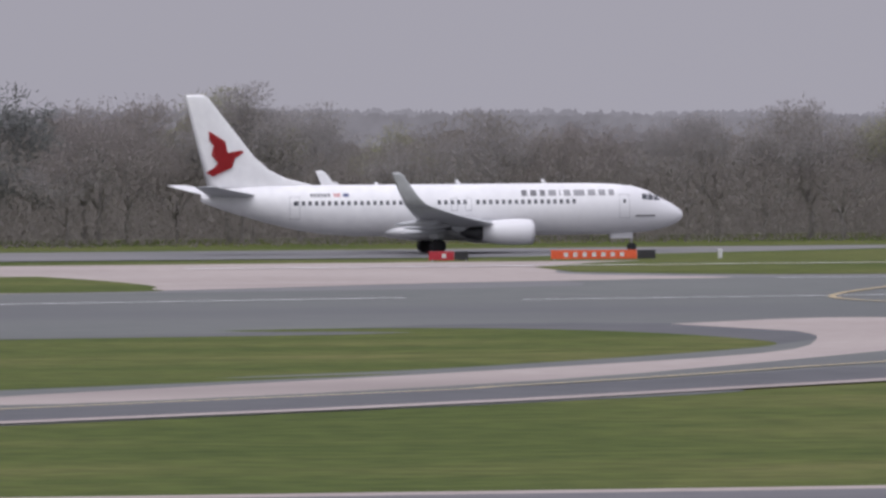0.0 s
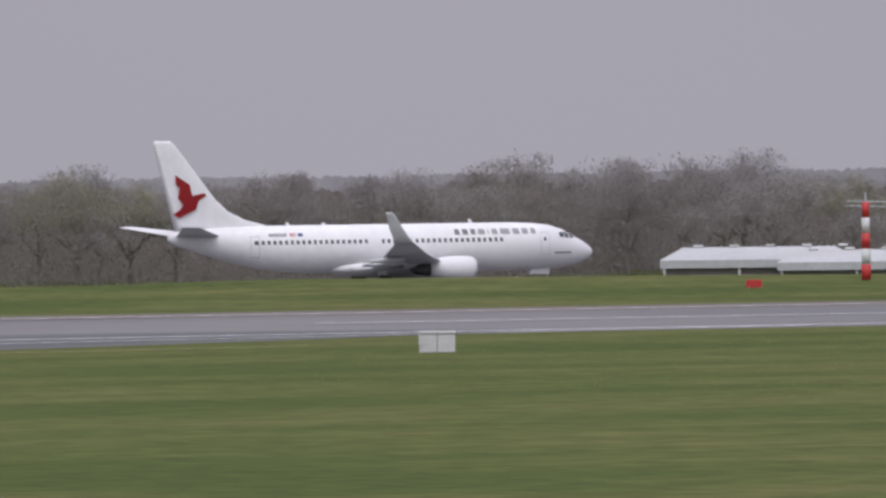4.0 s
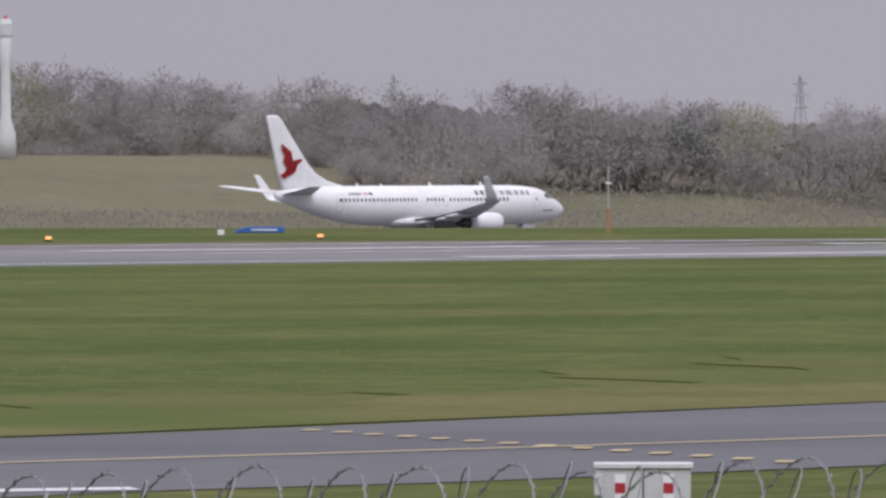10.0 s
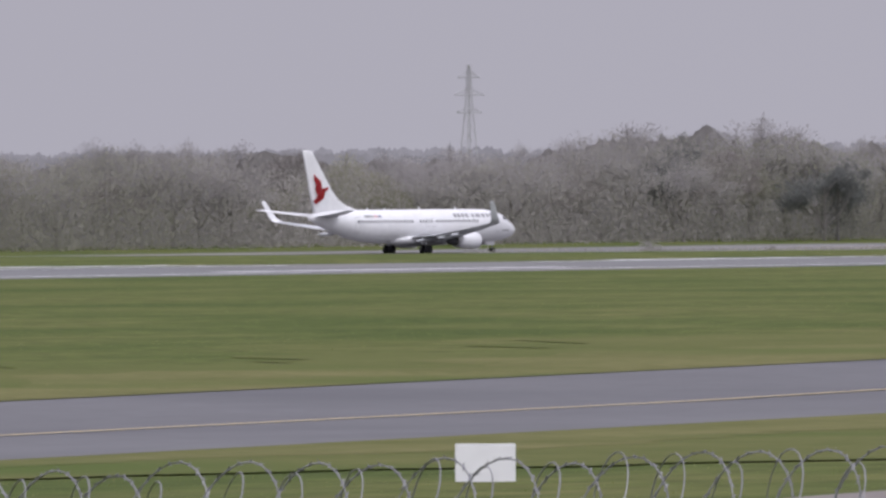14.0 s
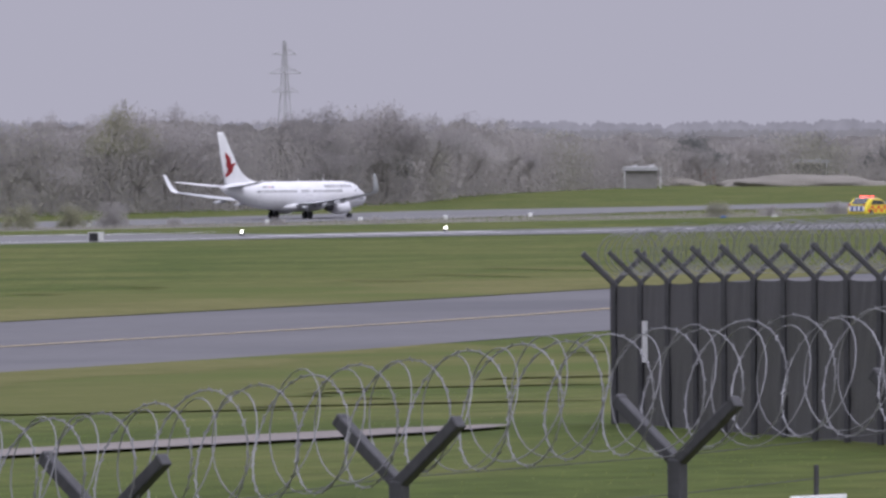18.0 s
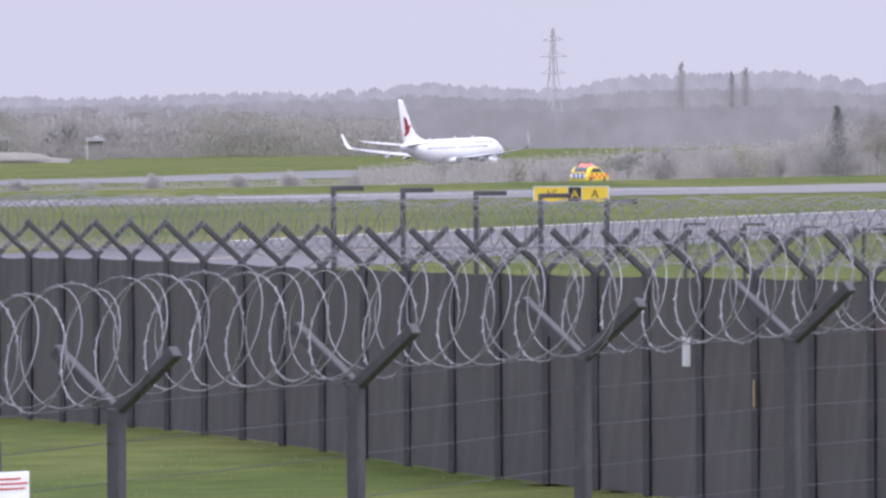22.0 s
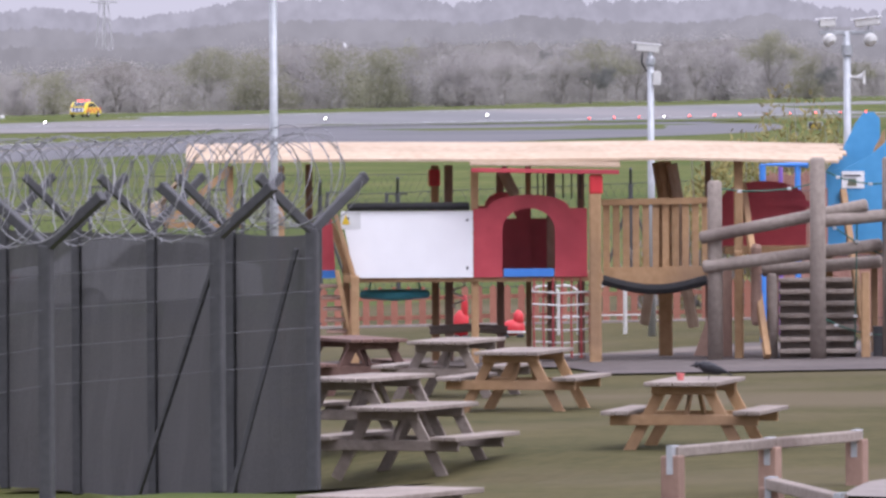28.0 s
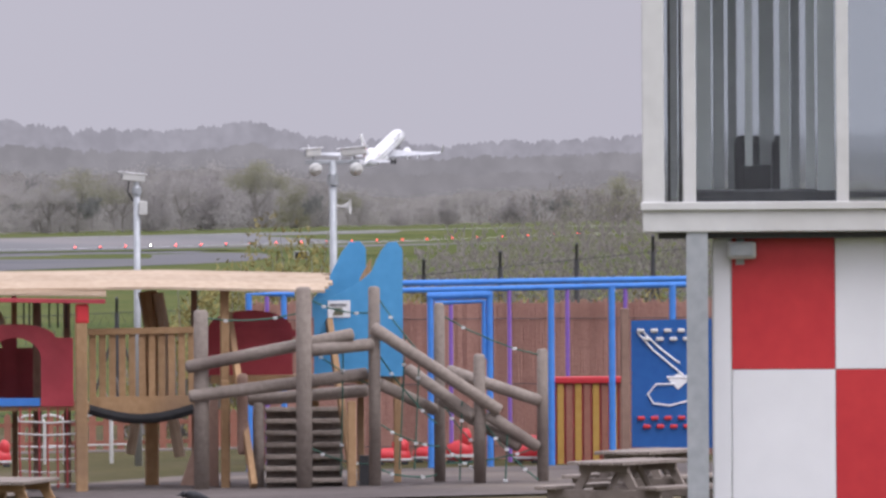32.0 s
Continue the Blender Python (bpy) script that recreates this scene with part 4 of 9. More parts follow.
WOOD_T2 = [30.01, 30.62, 31.45, 32.28, 32.85, 33.94, 34.81, 35.11, 35.51, 35.77, 35.91, 36.04, 36.44, 36.97, 37.44, 37.7, 37.94, 38.27, 38.77, 39.03, 39.3, 39.56, 39.76, 40.1, 40.32, 40.95, 41.88, 42.64, 43.35, 43.55, 43.88, 44.21, 44.55, 44.88, 45.21, 45.48, 45.78, 45.94, 46.21, 46.54, 46.87, 47.21, 47.54, 47.74, 48.04, 48.43, 49.07, 49.7, 50.57, 51.73, 52.25, 52.48, 52.75, 53.01, 53.24, 53.58, 53.88, 54.24, 54.54, 54.81, 55.01, 55.27, 55.44, 55.67, 56.0, 56.24, 56.4, 56.63, 56.83, 57.07, 57.29, 57.86, 58.29, 58.46, 58.62, 58.96, 59.29, 60.0, 60.5, 61.3, 62.0, 63.0, 64.0, 77]
WOOD_E2 = [2.0, 5.2, 6.0, 4.1, 5.2, 5.1, 5.4, 3.9, 5.1, 3.6, 6.4, 4.2, 4.0, 6.8, 7.4, 8.3, 7.1, 6.0, 7.0, 5.4, 5.7, 4.8, 5.1, 5.1, 4.1, 4.2, 3.9, 2.5, 2.4, 0.6, 0.0, 0.3, 0.3, 0.5, 0.2, 1.3, 1.1, -0.4, 0.8, 0.4, 0.8, 0.7, 3.3, 1.5, 0.9, 2.4, 2.4, 1.2, 1.4, 4.6, 4.1, 4.0, 2.7, 3.1, 3.5, 3.3, 2.9, 2.9, 2.0, 3.4, 2.5, 4.2, 4.7, 3.4, 2.5, 3.5, 3.0, 4.7, 3.5, 4.4, 3.8, 3.9, 4.3, 2.7, 3.8, 3.0, 1.7, 1.3, 1.0, 1.6, 1.3, 0.6, 0.2, 0.2]


def edge_dist(turn):
    """How far off the wood's edge stands at a bearing: along the far runway, then back behind the fields."""
    c = math.cos(radians(turn))
    edge = float(np.interp(turn, [23.4, 24.2, 28.2, 29.0, 30.2, 30.7, 31.8, 32.4, 36.5, 37.6, 39.4, 40.6], [812, 872, 872, 812, 812, 872, 872, 812, 812, 892, 892, 812]))
    return float(np.interp(turn, [0, 57.5, 58.3, 59.0, 60, 62, 80], [edge / c, edge / c, 1620, 1800, 2000, 2200, 2400]))


def wood_height(turn):
    """The wood's height from its skyline, in thousandths of its distance above the eye."""
    e = float(np.interp(turn, WOOD_T + WOOD_T2, WOOD_E + WOOD_E2))
    d = edge_dist(turn) + 15
    return d * e / 1000 + 6.0 - polar(turn, d)[2]


t_ = 5.5
while t_ < 63:
    d = edge_dist(t_)
    for row in range(2):
        # paler kinds at the far bearings stand in for thicker haze
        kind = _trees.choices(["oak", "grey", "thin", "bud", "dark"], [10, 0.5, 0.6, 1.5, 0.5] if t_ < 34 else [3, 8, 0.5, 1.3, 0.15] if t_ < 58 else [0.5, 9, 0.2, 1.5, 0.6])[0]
        top = wood_height(t_)
        if row == 0:
            top *= _trees.uniform(0.6, 0.9)
        else:
            top *= _trees.uniform(0.98, 1.08) + (0.04 if 34 < t_ < 46 else 0.0)
        plant(kind, t_ + _trees.uniform(-0.2, 0.2), d + 8 + row * 14 + _trees.uniform(-5, 5), top, _trees.uniform(1.1, 1.5))
    t_ += 0.5 if t_ < 34 else 0.36 if t_ < 58 else 0.3

# trees that stand out on the skyline: bearing, share of the wood's height, width
for turn, extra, wide, kind in ((8.2, 1.0, 1.2, "oak"), (9.1, 1.02, 1.25, "oak"), (10.9, 1.0, 1.2, "oak"), (11.65, 1.0, 1.1, "oak"), (12.37, 1.02, 1.3, "oak"), (12.98, 1.04, 1.1, "bud"), (14.14, 1.0, 1.3, "oak"), (15.4, 1.0, 1.2, "oak"), (16.27, 1.04, 1.2, "oak"), (16.95, 1.0, 1.1, "oak"), (17.7, 1.0, 1.1, "oak"),
                                (18.68, 1.02, 1.2, "oak"), (19.24, 1.0, 1.1, "oak"), (20.2, 1.02, 1.2, "oak"), (20.9, 1.0, 1.7, "bud"), (21.2, 0.96, 1.5, "bud"), (22.1, 1.0, 1.2, "oak"), (31.45, 1.0, 1.0, "oak"), (32.85, 1.0, 0.8, "conifer"), (33.35, 1.03, 0.9, "conifer"), (34.1, 0.98, 1.0, "conifer"), (33.6, 1.06, 0.8, "thin"),
                                (35.91, 1.02, 0.9, "bud"), (35.4, 0.95, 0.8, "conifer"), (37.5, 1.02, 1.2, "grey"), (38.8, 1.0, 1.2, "grey"), (42.0, 0.98, 1.3, "dark"), (43.35, 1.02, 1.2, "grey"), (45.5, 1.0, 1.2, "grey"), (47.54, 1.06, 1.0, "grey"), (48.6, 1.0, 0.9, "grey"), (51.73, 0.9, 0.8, "dark"), (55.4, 1.04, 1.2, "grey"), (56.63, 1.04, 1.1, "bud"), (58.2, 1.0, 1.2, "grey")):
    plant(kind, turn, edge_dist(turn) + 8, wood_height(turn) * extra, wide)

# dark evergreens at the wood's edge: bearing, share of the wood's height, width
for turn, share, wide, kind in ((52.62, 0.77, 1.5, "dark"), (52.7, 0.7, 1.3, "conifer"), (54.89, 0.78, 1.3, "conifer"), (54.96, 0.66, 1.5, "dark"), (54.16, 0.62, 1.6, "dark"), (54.06, 0.58, 1.4, "dark"), (53.87, 0.93, 0.7, "thin"), (53.28, 0.5, 1.3, "dark")):
    plant(kind, turn, edge_dist(turn) - 18, wood_height(turn) * share, wide)


def wood_floor(rng, span):
    t = rng.uniform(*span)
    d = edge_dist(t) - 14 + rng.random() * 40
    x, y, z = polar(t, d)
    lump = noise.noise(Vector((x * 0.07, y * 0.05, 3)))
    return (x, y, z + rng.random() ** 1.15 * wood_height(t) * (0.80 + 0.34 * lump))


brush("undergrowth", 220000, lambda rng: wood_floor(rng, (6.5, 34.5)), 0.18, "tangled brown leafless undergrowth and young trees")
# from here on the undergrowth has haze put into its colour
brush("undergrowth", 120000, lambda rng: wood_floor(rng, (34.0, 46.0)), 0.19, "tangled leafless undergrowth and young trees, paled as by haze", HAZE_BRUSH)
brush("undergrowth", 130000, lambda rng: wood_floor(rng, (46.0, 58.6)), 0.25, "tangled leafless undergrowth and young trees, paled as by haze", HAZE_BRUSH)
brush("undergrowth", 40000, lambda rng: wood_floor(rng, (58.4, 63.2)), 0.42, "leafless undergrowth of the receding wood, paled as by haze", HAZE_BRUSH)


def wood_depth(t0, t1, n, mat):
    """The dense inside of the wood, behind its first trees."""
    bm, prev = bmesh.new(), None
    for k in range(n):
        t = t0 + (t1 - t0) * k / (n - 1)
        d = edge_dist(t) + 42
        x, y, z = polar(t, d)
        top = wood_height(t) * ((0.84 if t < 34 else 0.90) + 0.10 * noise.noise(Vector((t * 2.3, 1, 0))) - 0.22 * abs(noise.noise(Vector((t * 3.1, 4, 0)))) - 0.12 * abs(noise.noise(Vector((t * 9.0, 9, 0)))) + 0.05 * noise.noise(Vector((t * 60.0, 9, 0))))
        pair = [bm.verts.new((x, y, z - 0.5)), bm.verts.new((x, y, z + top)), bm.verts.new((x * 1.015, y * 1.015, z - 0.5))]
        if prev:
            bm.faces.new((prev[0], pair[0], pair[1], prev[1]))
            bm.faces.new((prev[1], pair[1], pair[2], prev[2]))
        prev = pair
    return tagged(bm_ob("wood_depth", bm, mat), "dense bare wood behind its edge", "wood", kind="stuff")


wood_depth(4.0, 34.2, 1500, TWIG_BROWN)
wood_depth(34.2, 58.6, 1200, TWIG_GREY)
wood_depth(58.6, 63.2, 300, HAZE_TWIG)


# grassy bank behind the far runway
def bank():
    bm = bmesh.new()
    prev = None
    for k in range(41):
        turn = 35.2 + 9.0 * k / 40
        fall = min(1, k / 5, (40 - k) / 8)
        ring = []
        for y, z in ((776, -0.2), (800, 2.2), (830, 5.4), (858, 7.8), (900, 8.3), (960, 4.0), (1000, -0.3)):
            x = y * math.tan(radians(turn))
            ring.append(bm.verts.new((x, y, ground_z(x, y) + z * (fall if z > 0 else 1) + noise.noise(Vector((x * 0.02, y * 0.03, 0))) * 0.5 * (z > 0))))
        if prev:
            for a in range(6):
                bm.faces.new((prev[a], ring[a], ring[a + 1], prev[a + 1]))
        prev = ring
    return tagged(bm_ob("grass_bank", bm, BANK_GRASS), "rough brown-green grass bank behind the far runway", "bank", kind="structure")


BANK_GRASS = material("rough_grass", (0.100, 0.098, 0.055), (0.150, 0.142, 0.082), 0.95, scale=0.05, fine=0.5, stain=(0.16, 0.13, 0.085))
bank()


# bushes and young trees beyond the near runway
def near_bush(turn, y, h, w, kind="bud"):
    d = y / math.cos(radians(turn))
    plant(kind, turn, d, h, w)


for turn, y, h, w, kind in ((51.6, 600, 3.2, 1.4, "bush"), (52.3, 600, 2.6, 1.6, "bush"), (53.2, 600, 2.4, 1.5, "leafy"), (53.7, 560, 2.0, 1.6, "bush"), (54.2, 600, 5.2, 1.2, "bush"), (54.45, 590, 5.6, 1.1, "bush"), (54.0, 585, 4.2, 1.4, "bush"), (54.8, 590, 2.4, 2.0, "bush"), (55.2, 560, 3.0, 1.6, "bush"), (55.7, 600, 2.8, 1.8, "leafy"),
                            (56.1, 640, 4.8, 1.3, "leafy"), (56.4, 640, 4.2, 1.4, "leafy"), (56.65, 640, 5.0, 1.2, "bush"), (57.0, 640, 3.6, 1.6, "bush"), (57.6, 620, 2.8, 2.0, "bush"), (58.2, 620, 2.6, 2.0, "bush"), (60.2, 560, 3.6, 1.5, "leafy"), (60.5, 570, 2.6, 1.8, "bush"), (60.9, 560, 3.2, 1.6, "bush"),
                            (61.3, 580, 2.4, 2.0, "bush"), (61.7, 560, 3.6, 1.4, "bush"), (62.2, 545, 3.2, 1.6, "bush"), (62.5, 540, 3.6, 1.6, "bush"), (62.9, 540, 3.0, 1.7, "bush"), (63.15, 540, 3.2, 1.6, "leafy"), (63.45, 530, 3.0, 1.8, "bush")):
    near_bush(turn, y, h * float(np.interp(turn, [51, 52, 55.3, 55.6, 56.7, 57.0, 59, 60, 64], [0.8, 0.42, 0.42, 0.8, 0.8, 0.45, 0.45, 0.65, 0.65])), w, kind)
# the belt of scrub and young trees beyond the near runway: bearing and skyline in thousandths of the distance
BELT_T = [62.8, 63.3, 63.8, 64.14, 64.74, 65.47, 65.73, 65.97, 66.13, 66.5, 67.2, 67.65, 68.05, 68.4, 68.75, 69.25, 69.9, 70.3, 70.7, 71.2, 71.65, 72.0, 72.4, 72.85, 73.3, 73.8, 74.2, 77]
BELT_E = [-4.5, -3.6, -3.2, -3.0, -2.0, -1.6, 0.4, 0.6, -0.6, -0.9, 0.3, 0.0, 1.0, 0.4, 2.5, 3.0, 2.5, 3.3, 2.9, 2.6, 3.1, 3.5, 0.8, -1.0, 0.0, 0.3, 1.3, 0.6]


def belt_height(turn, d):
    return d * float(np.interp(turn, BELT_T, BELT_E)) / 1000 + 7.0


t_ = 63.4
while t_ < 76:
    for y in (478, 494, 512):
        kind = _trees.choices(["bush", "grey", "bud", "thin", "leafy", "dark"], [7, 3, 1.4, 1.2, 1.6, 0.2])[0]
        d = y / math.cos(radians(t_))
        near_bush(t_ + _trees.uniform(-0.1, 0.1), y, belt_height(t_, d) * _trees.uniform(0.72, 1.0), _trees.uniform(0.8, 1.2) if kind in ("bush", "leafy") else _trees.uniform(1.2, 1.7), kind)
    t_ += 0.22
for turn, h, kind in ((65.72, 8.6, "conifer"), (65.95, 8.9, "thin"), (72.3, 6.2, "dark"), (73.6, 5.0, "conifer"), (71.0, 6.4, "dark")):
    near_bush(turn, 470, h, 0.8, kind)


def scrub(rng):
    t = 62.9 + 13.4 * rng.random()
    y = 462 + rng.random() * 44
    d = y / math.cos(radians(t))
    x, y, z = polar(t, d)
    lump = noise.noise(Vector((x * 0.05, y * 0.03, 5)))
    return (x, y, z + rng.random() ** 1.1 * belt_height(t, d) * (0.82 + 0.3 * lump))


brush("scrub_belt", 150000, scrub, 0.14, "leafless thicket beyond the near runway", HAZE_BRUSH)


def belt_depth():
    """The dense inside of the scrub, behind its first bushes."""
    bm, prev = bmesh.new(), None
    for k in range(1200):
        t = 62.9 + 13.5 * k / 1199
        d = 520 / math.cos(radians(t))
        x, y, z = polar(t, d)
        top = belt_height(t, d) * (0.84 + 0.08 * noise.noise(Vector((t * 4, 1, 0))) - 0.2 * abs(noise.noise(Vector((t * 7, 4, 0)))) - 0.1 * abs(noise.noise(Vector((t * 22, 9, 0)))))
        pair = [bm.verts.new((x, y, z - 0.5)), bm.verts.new((x, y, z + top)), bm.verts.new((x * 1.012, y * 1.012, z - 0.5))]
        if prev:
            bm.faces.new((prev[0], pair[0], pair[1], prev[1]))
            bm.faces.new((prev[1], pair[1], pair[2], prev[2]))
        prev = pair
    return tagged(bm_ob("scrub_depth", bm, HAZE_TWIG), "dense scrub behind its edge", "scrub", kind="stuff")


belt_depth()


def rough(rng):
    t = rng.uniform(50.5, 64.5)
    y = 470 + 235 * rng.random()
    x, y, z = polar(t, y / math.cos(radians(t)))
    clump = max(0.0, 0.35 + noise.noise(Vector((x * 0.02, y * 0.02, 3))))
    return (x, y, z + rng.random() * (0.2 + 0.7 * clump))


brush("rough_scrub", 60000, rough, 0.11, "low rough scrub and dead grass between the runways", HAZE_BRUSH)


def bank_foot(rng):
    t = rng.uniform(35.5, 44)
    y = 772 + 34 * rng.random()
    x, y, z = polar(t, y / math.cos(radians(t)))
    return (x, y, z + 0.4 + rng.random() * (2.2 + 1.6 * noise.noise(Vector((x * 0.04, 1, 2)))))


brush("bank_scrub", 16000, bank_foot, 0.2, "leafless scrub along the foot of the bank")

# ---- hazy distance: low wooded ridges, one behind the other ----
RIDGE_T = [5, 9, 14, 20, 26, 30, 36, 40, 44, 48, 52, 55.6, 57.1, 58.3, 59.0, 60.4, 61.7, 63.0, 63.2, 64.1, 64.57, 65.44, 66.0, 66.9, 67.65, 68.24, 68.9, 69.7, 70.28, 70.5, 71.0, 71.4, 71.95, 72.3, 73.1, 73.7, 74.2, 78]
RIDGE_E = [1.1, 1.3, 0.1, -0.2, 0.0, 0.2, 0.5, 0.6, 0.5, 0.9, 1.6, 2.4, 2.4, 2.3, 2.26, 1.9, 2.3, 2.9, 3.4, 2.8, 4.1, 4.5, 3.1, 3.9, 5.1, 4.0, 5.9, 6.1, 5.4, 6.5, 5.8, 5.2, 6.4, 4.7, 3.7, 4.4, 4.7, 4.7]


def ridge(name, dist, share, rough, colour, seed, t0=4.0, t1=79.0):
    bm = bmesh.new()
    prev = None
    n = int((t1 - t0) / 0.009)
    for k in range(n + 1):
        t = t0 + (t1 - t0) * k / n
        e = float(np.interp(t, RIDGE_T, RIDGE_E)) * share
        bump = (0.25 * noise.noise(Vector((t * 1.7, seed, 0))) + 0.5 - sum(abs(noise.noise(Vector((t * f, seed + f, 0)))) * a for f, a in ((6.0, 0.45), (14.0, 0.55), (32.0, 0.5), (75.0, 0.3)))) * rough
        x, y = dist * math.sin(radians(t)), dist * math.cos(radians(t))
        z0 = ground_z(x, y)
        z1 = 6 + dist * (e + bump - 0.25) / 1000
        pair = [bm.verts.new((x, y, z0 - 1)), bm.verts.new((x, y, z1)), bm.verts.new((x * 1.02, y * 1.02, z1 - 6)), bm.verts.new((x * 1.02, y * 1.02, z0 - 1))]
        if prev:
            for a in range(3):
                bm.faces.new((prev[a], pair[a], pair[a + 1], prev[a + 1]))
        prev = pair
    # haze is painted in: the ridge glows in this colour by itself
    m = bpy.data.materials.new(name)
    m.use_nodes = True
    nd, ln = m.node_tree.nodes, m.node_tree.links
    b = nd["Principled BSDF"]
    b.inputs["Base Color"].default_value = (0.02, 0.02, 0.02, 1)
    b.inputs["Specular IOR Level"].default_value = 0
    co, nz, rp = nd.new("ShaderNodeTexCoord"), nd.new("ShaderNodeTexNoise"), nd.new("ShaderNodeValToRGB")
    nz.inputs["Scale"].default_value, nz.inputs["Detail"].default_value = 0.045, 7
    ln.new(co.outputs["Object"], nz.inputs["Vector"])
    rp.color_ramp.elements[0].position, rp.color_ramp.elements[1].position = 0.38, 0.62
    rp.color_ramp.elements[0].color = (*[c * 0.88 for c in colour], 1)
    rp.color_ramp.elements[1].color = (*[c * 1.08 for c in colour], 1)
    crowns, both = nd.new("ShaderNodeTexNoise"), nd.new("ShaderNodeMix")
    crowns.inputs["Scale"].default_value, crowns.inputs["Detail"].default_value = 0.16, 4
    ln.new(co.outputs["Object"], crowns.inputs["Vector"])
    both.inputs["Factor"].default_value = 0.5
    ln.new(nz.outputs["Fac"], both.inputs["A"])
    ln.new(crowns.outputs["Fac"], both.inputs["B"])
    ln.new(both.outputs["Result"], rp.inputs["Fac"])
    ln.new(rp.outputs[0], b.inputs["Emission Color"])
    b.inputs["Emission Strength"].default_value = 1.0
    return tagged(bm_ob(name, bm, m), "distant wooded ridge fading into the haze", "ridge", kind="structure")


# the farther ridge gets the paler glow, as haze would give it
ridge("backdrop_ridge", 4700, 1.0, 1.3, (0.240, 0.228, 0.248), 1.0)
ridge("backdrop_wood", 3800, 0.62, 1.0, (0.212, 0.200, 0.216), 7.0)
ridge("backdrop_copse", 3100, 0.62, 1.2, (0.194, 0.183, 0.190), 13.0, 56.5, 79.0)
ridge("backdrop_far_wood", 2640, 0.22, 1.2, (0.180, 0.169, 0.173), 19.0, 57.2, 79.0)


# ---- signs, masts and boxes on the airfield ----
SIGN_RED = material("sign_red", (0.36, 0.025, 0.04), (0.44, 0.035, 0.05), 0.45, scale=1.5, fine=9.0)
SIGN_BLACK = material("sign_black", (0.02, 0.02, 0.022), (0.035, 0.035, 0.038), 0.5, scale=1.5, fine=9.0)
SIGN_YELLOW = material("sign_yellow", (0.60, 0.42, 0.03), (0.70, 0.50, 0.05), 0.45, scale=1.5, fine=9.0)
ALU = material("painted_alu", (0.55, 0.55, 0.56), (0.66, 0.66, 0.67), 0.45, scale=1.2, fine=8.0)
GALV = material("galvanised_steel", (0.36, 0.38, 0.40), (0.47, 0.49, 0.51), 0.5, metal=0.35, scale=1.5, fine=12.0)
CABINET = material("cabinet_grey", (0.50, 0.50, 0.50), (0.60, 0.60, 0.60), 0.5, scale=0.8, fine=7.0, stain=(0.45, 0.44, 0.42))
RED_PAINT = material("red_paint", (0.42, 0.03, 0.03), (0.52, 0.045, 0.04), 0.45, scale=0.8, fine=6.0)
ORANGE_RED = material("orange_red_paint", (0.62, 0.09, 0.03), (0.74, 0.13, 0.05), 0.45, scale=0.8, fine=6.0)
BLUE_PAINT = material("blue_paint", (0.03, 0.11, 0.36), (0.04, 0.14, 0.43), 0.45, scale=0.8, fine=6.0)
SOCK = material("windsock_cloth", (0.72, 0.26, 0.17), (0.82, 0.34, 0.24), 0.8, scale=1.0, fine=6.0)
OLD_WHITE = material("weathered_white", (0.52, 0.53, 0.53), (0.66, 0.67, 0.67), 0.6, scale=0.5, fine=5.0, stain=(0.44, 0.45, 0.44))
ROOF_GREY = material("sheet_roof", (0.38, 0.39, 0.40), (0.48, 0.49, 0.50), 0.6, scale=0.15, fine=1.6, stain=(0.42, 0.42, 0.41))
STEEL_BLUE = material("tower_steel", (0.20, 0.22, 0.25), (0.29, 0.31, 0.34), 0.5, metal=0.3, scale=0.6, fine=5.0)
# steel paled towards the sky, with haze put into its colour
HAZE_STEEL = material("hazed_pylon_steel", (0.38, 0.375, 0.395), (0.44, 0.435, 0.455), 0.8, scale=0.3, fine=3.0)
LAMP_AMBER = glow("amber_lamp", (1.0, 0.42, 0.12), 0.8)
LAMP_RED = glow("red_lamp", (1.0, 0.10, 0.08), 3.0)
LAMP_WHITE = glow("white_lamp", (1.0, 0.95, 0.8), 6.0)


def facing(turn, dist, z=None, yaw=0.0):
    """A pose on the ground at a bearing, its x to the viewer's right and its y away; yaw turns it on the spot."""
    x, y, g = polar(turn, dist, z)
    return pose(x, y, g, 0, 0, -turn + yaw)


def lettering(name, text, height, mat, parent, at, label=""):
    """Words in the built-in font, standing on the sign's face."""
    cu = bpy.data.curves.new(name, "FONT")
    cu.body, cu.size, cu.extrude, cu.align_x, cu.align_y = text, height * 1.38, 0.004, "CENTER", "CENTER"
    tmp = bpy.data.objects.new(name, cu)
    scene.collection.objects.link(tmp)
    dg = bpy.context.evaluated_depsgraph_get()
    me = bpy.data.meshes.new_from_object(tmp.evaluated_get(dg))
    bpy.data.objects.remove(tmp)
    me.materials.clear()
    me.materials.append(mat)
    me.transform(pose(0, 0, 0, 90))
    ob = new(name, me)
    ob.parent = parent
    ob.location = at
    if label:
        tagged(ob, label)
    return ob


def bars(name, parent, mat, spans, y):
    """Writing too small to read, as plain bars: (x0, x1, z0, z1) each."""
    for a, b, c, d in spans:
        part(name, boxes(((a, y - 0.004, c), (b, y + 0.004, d))), mat, parent)


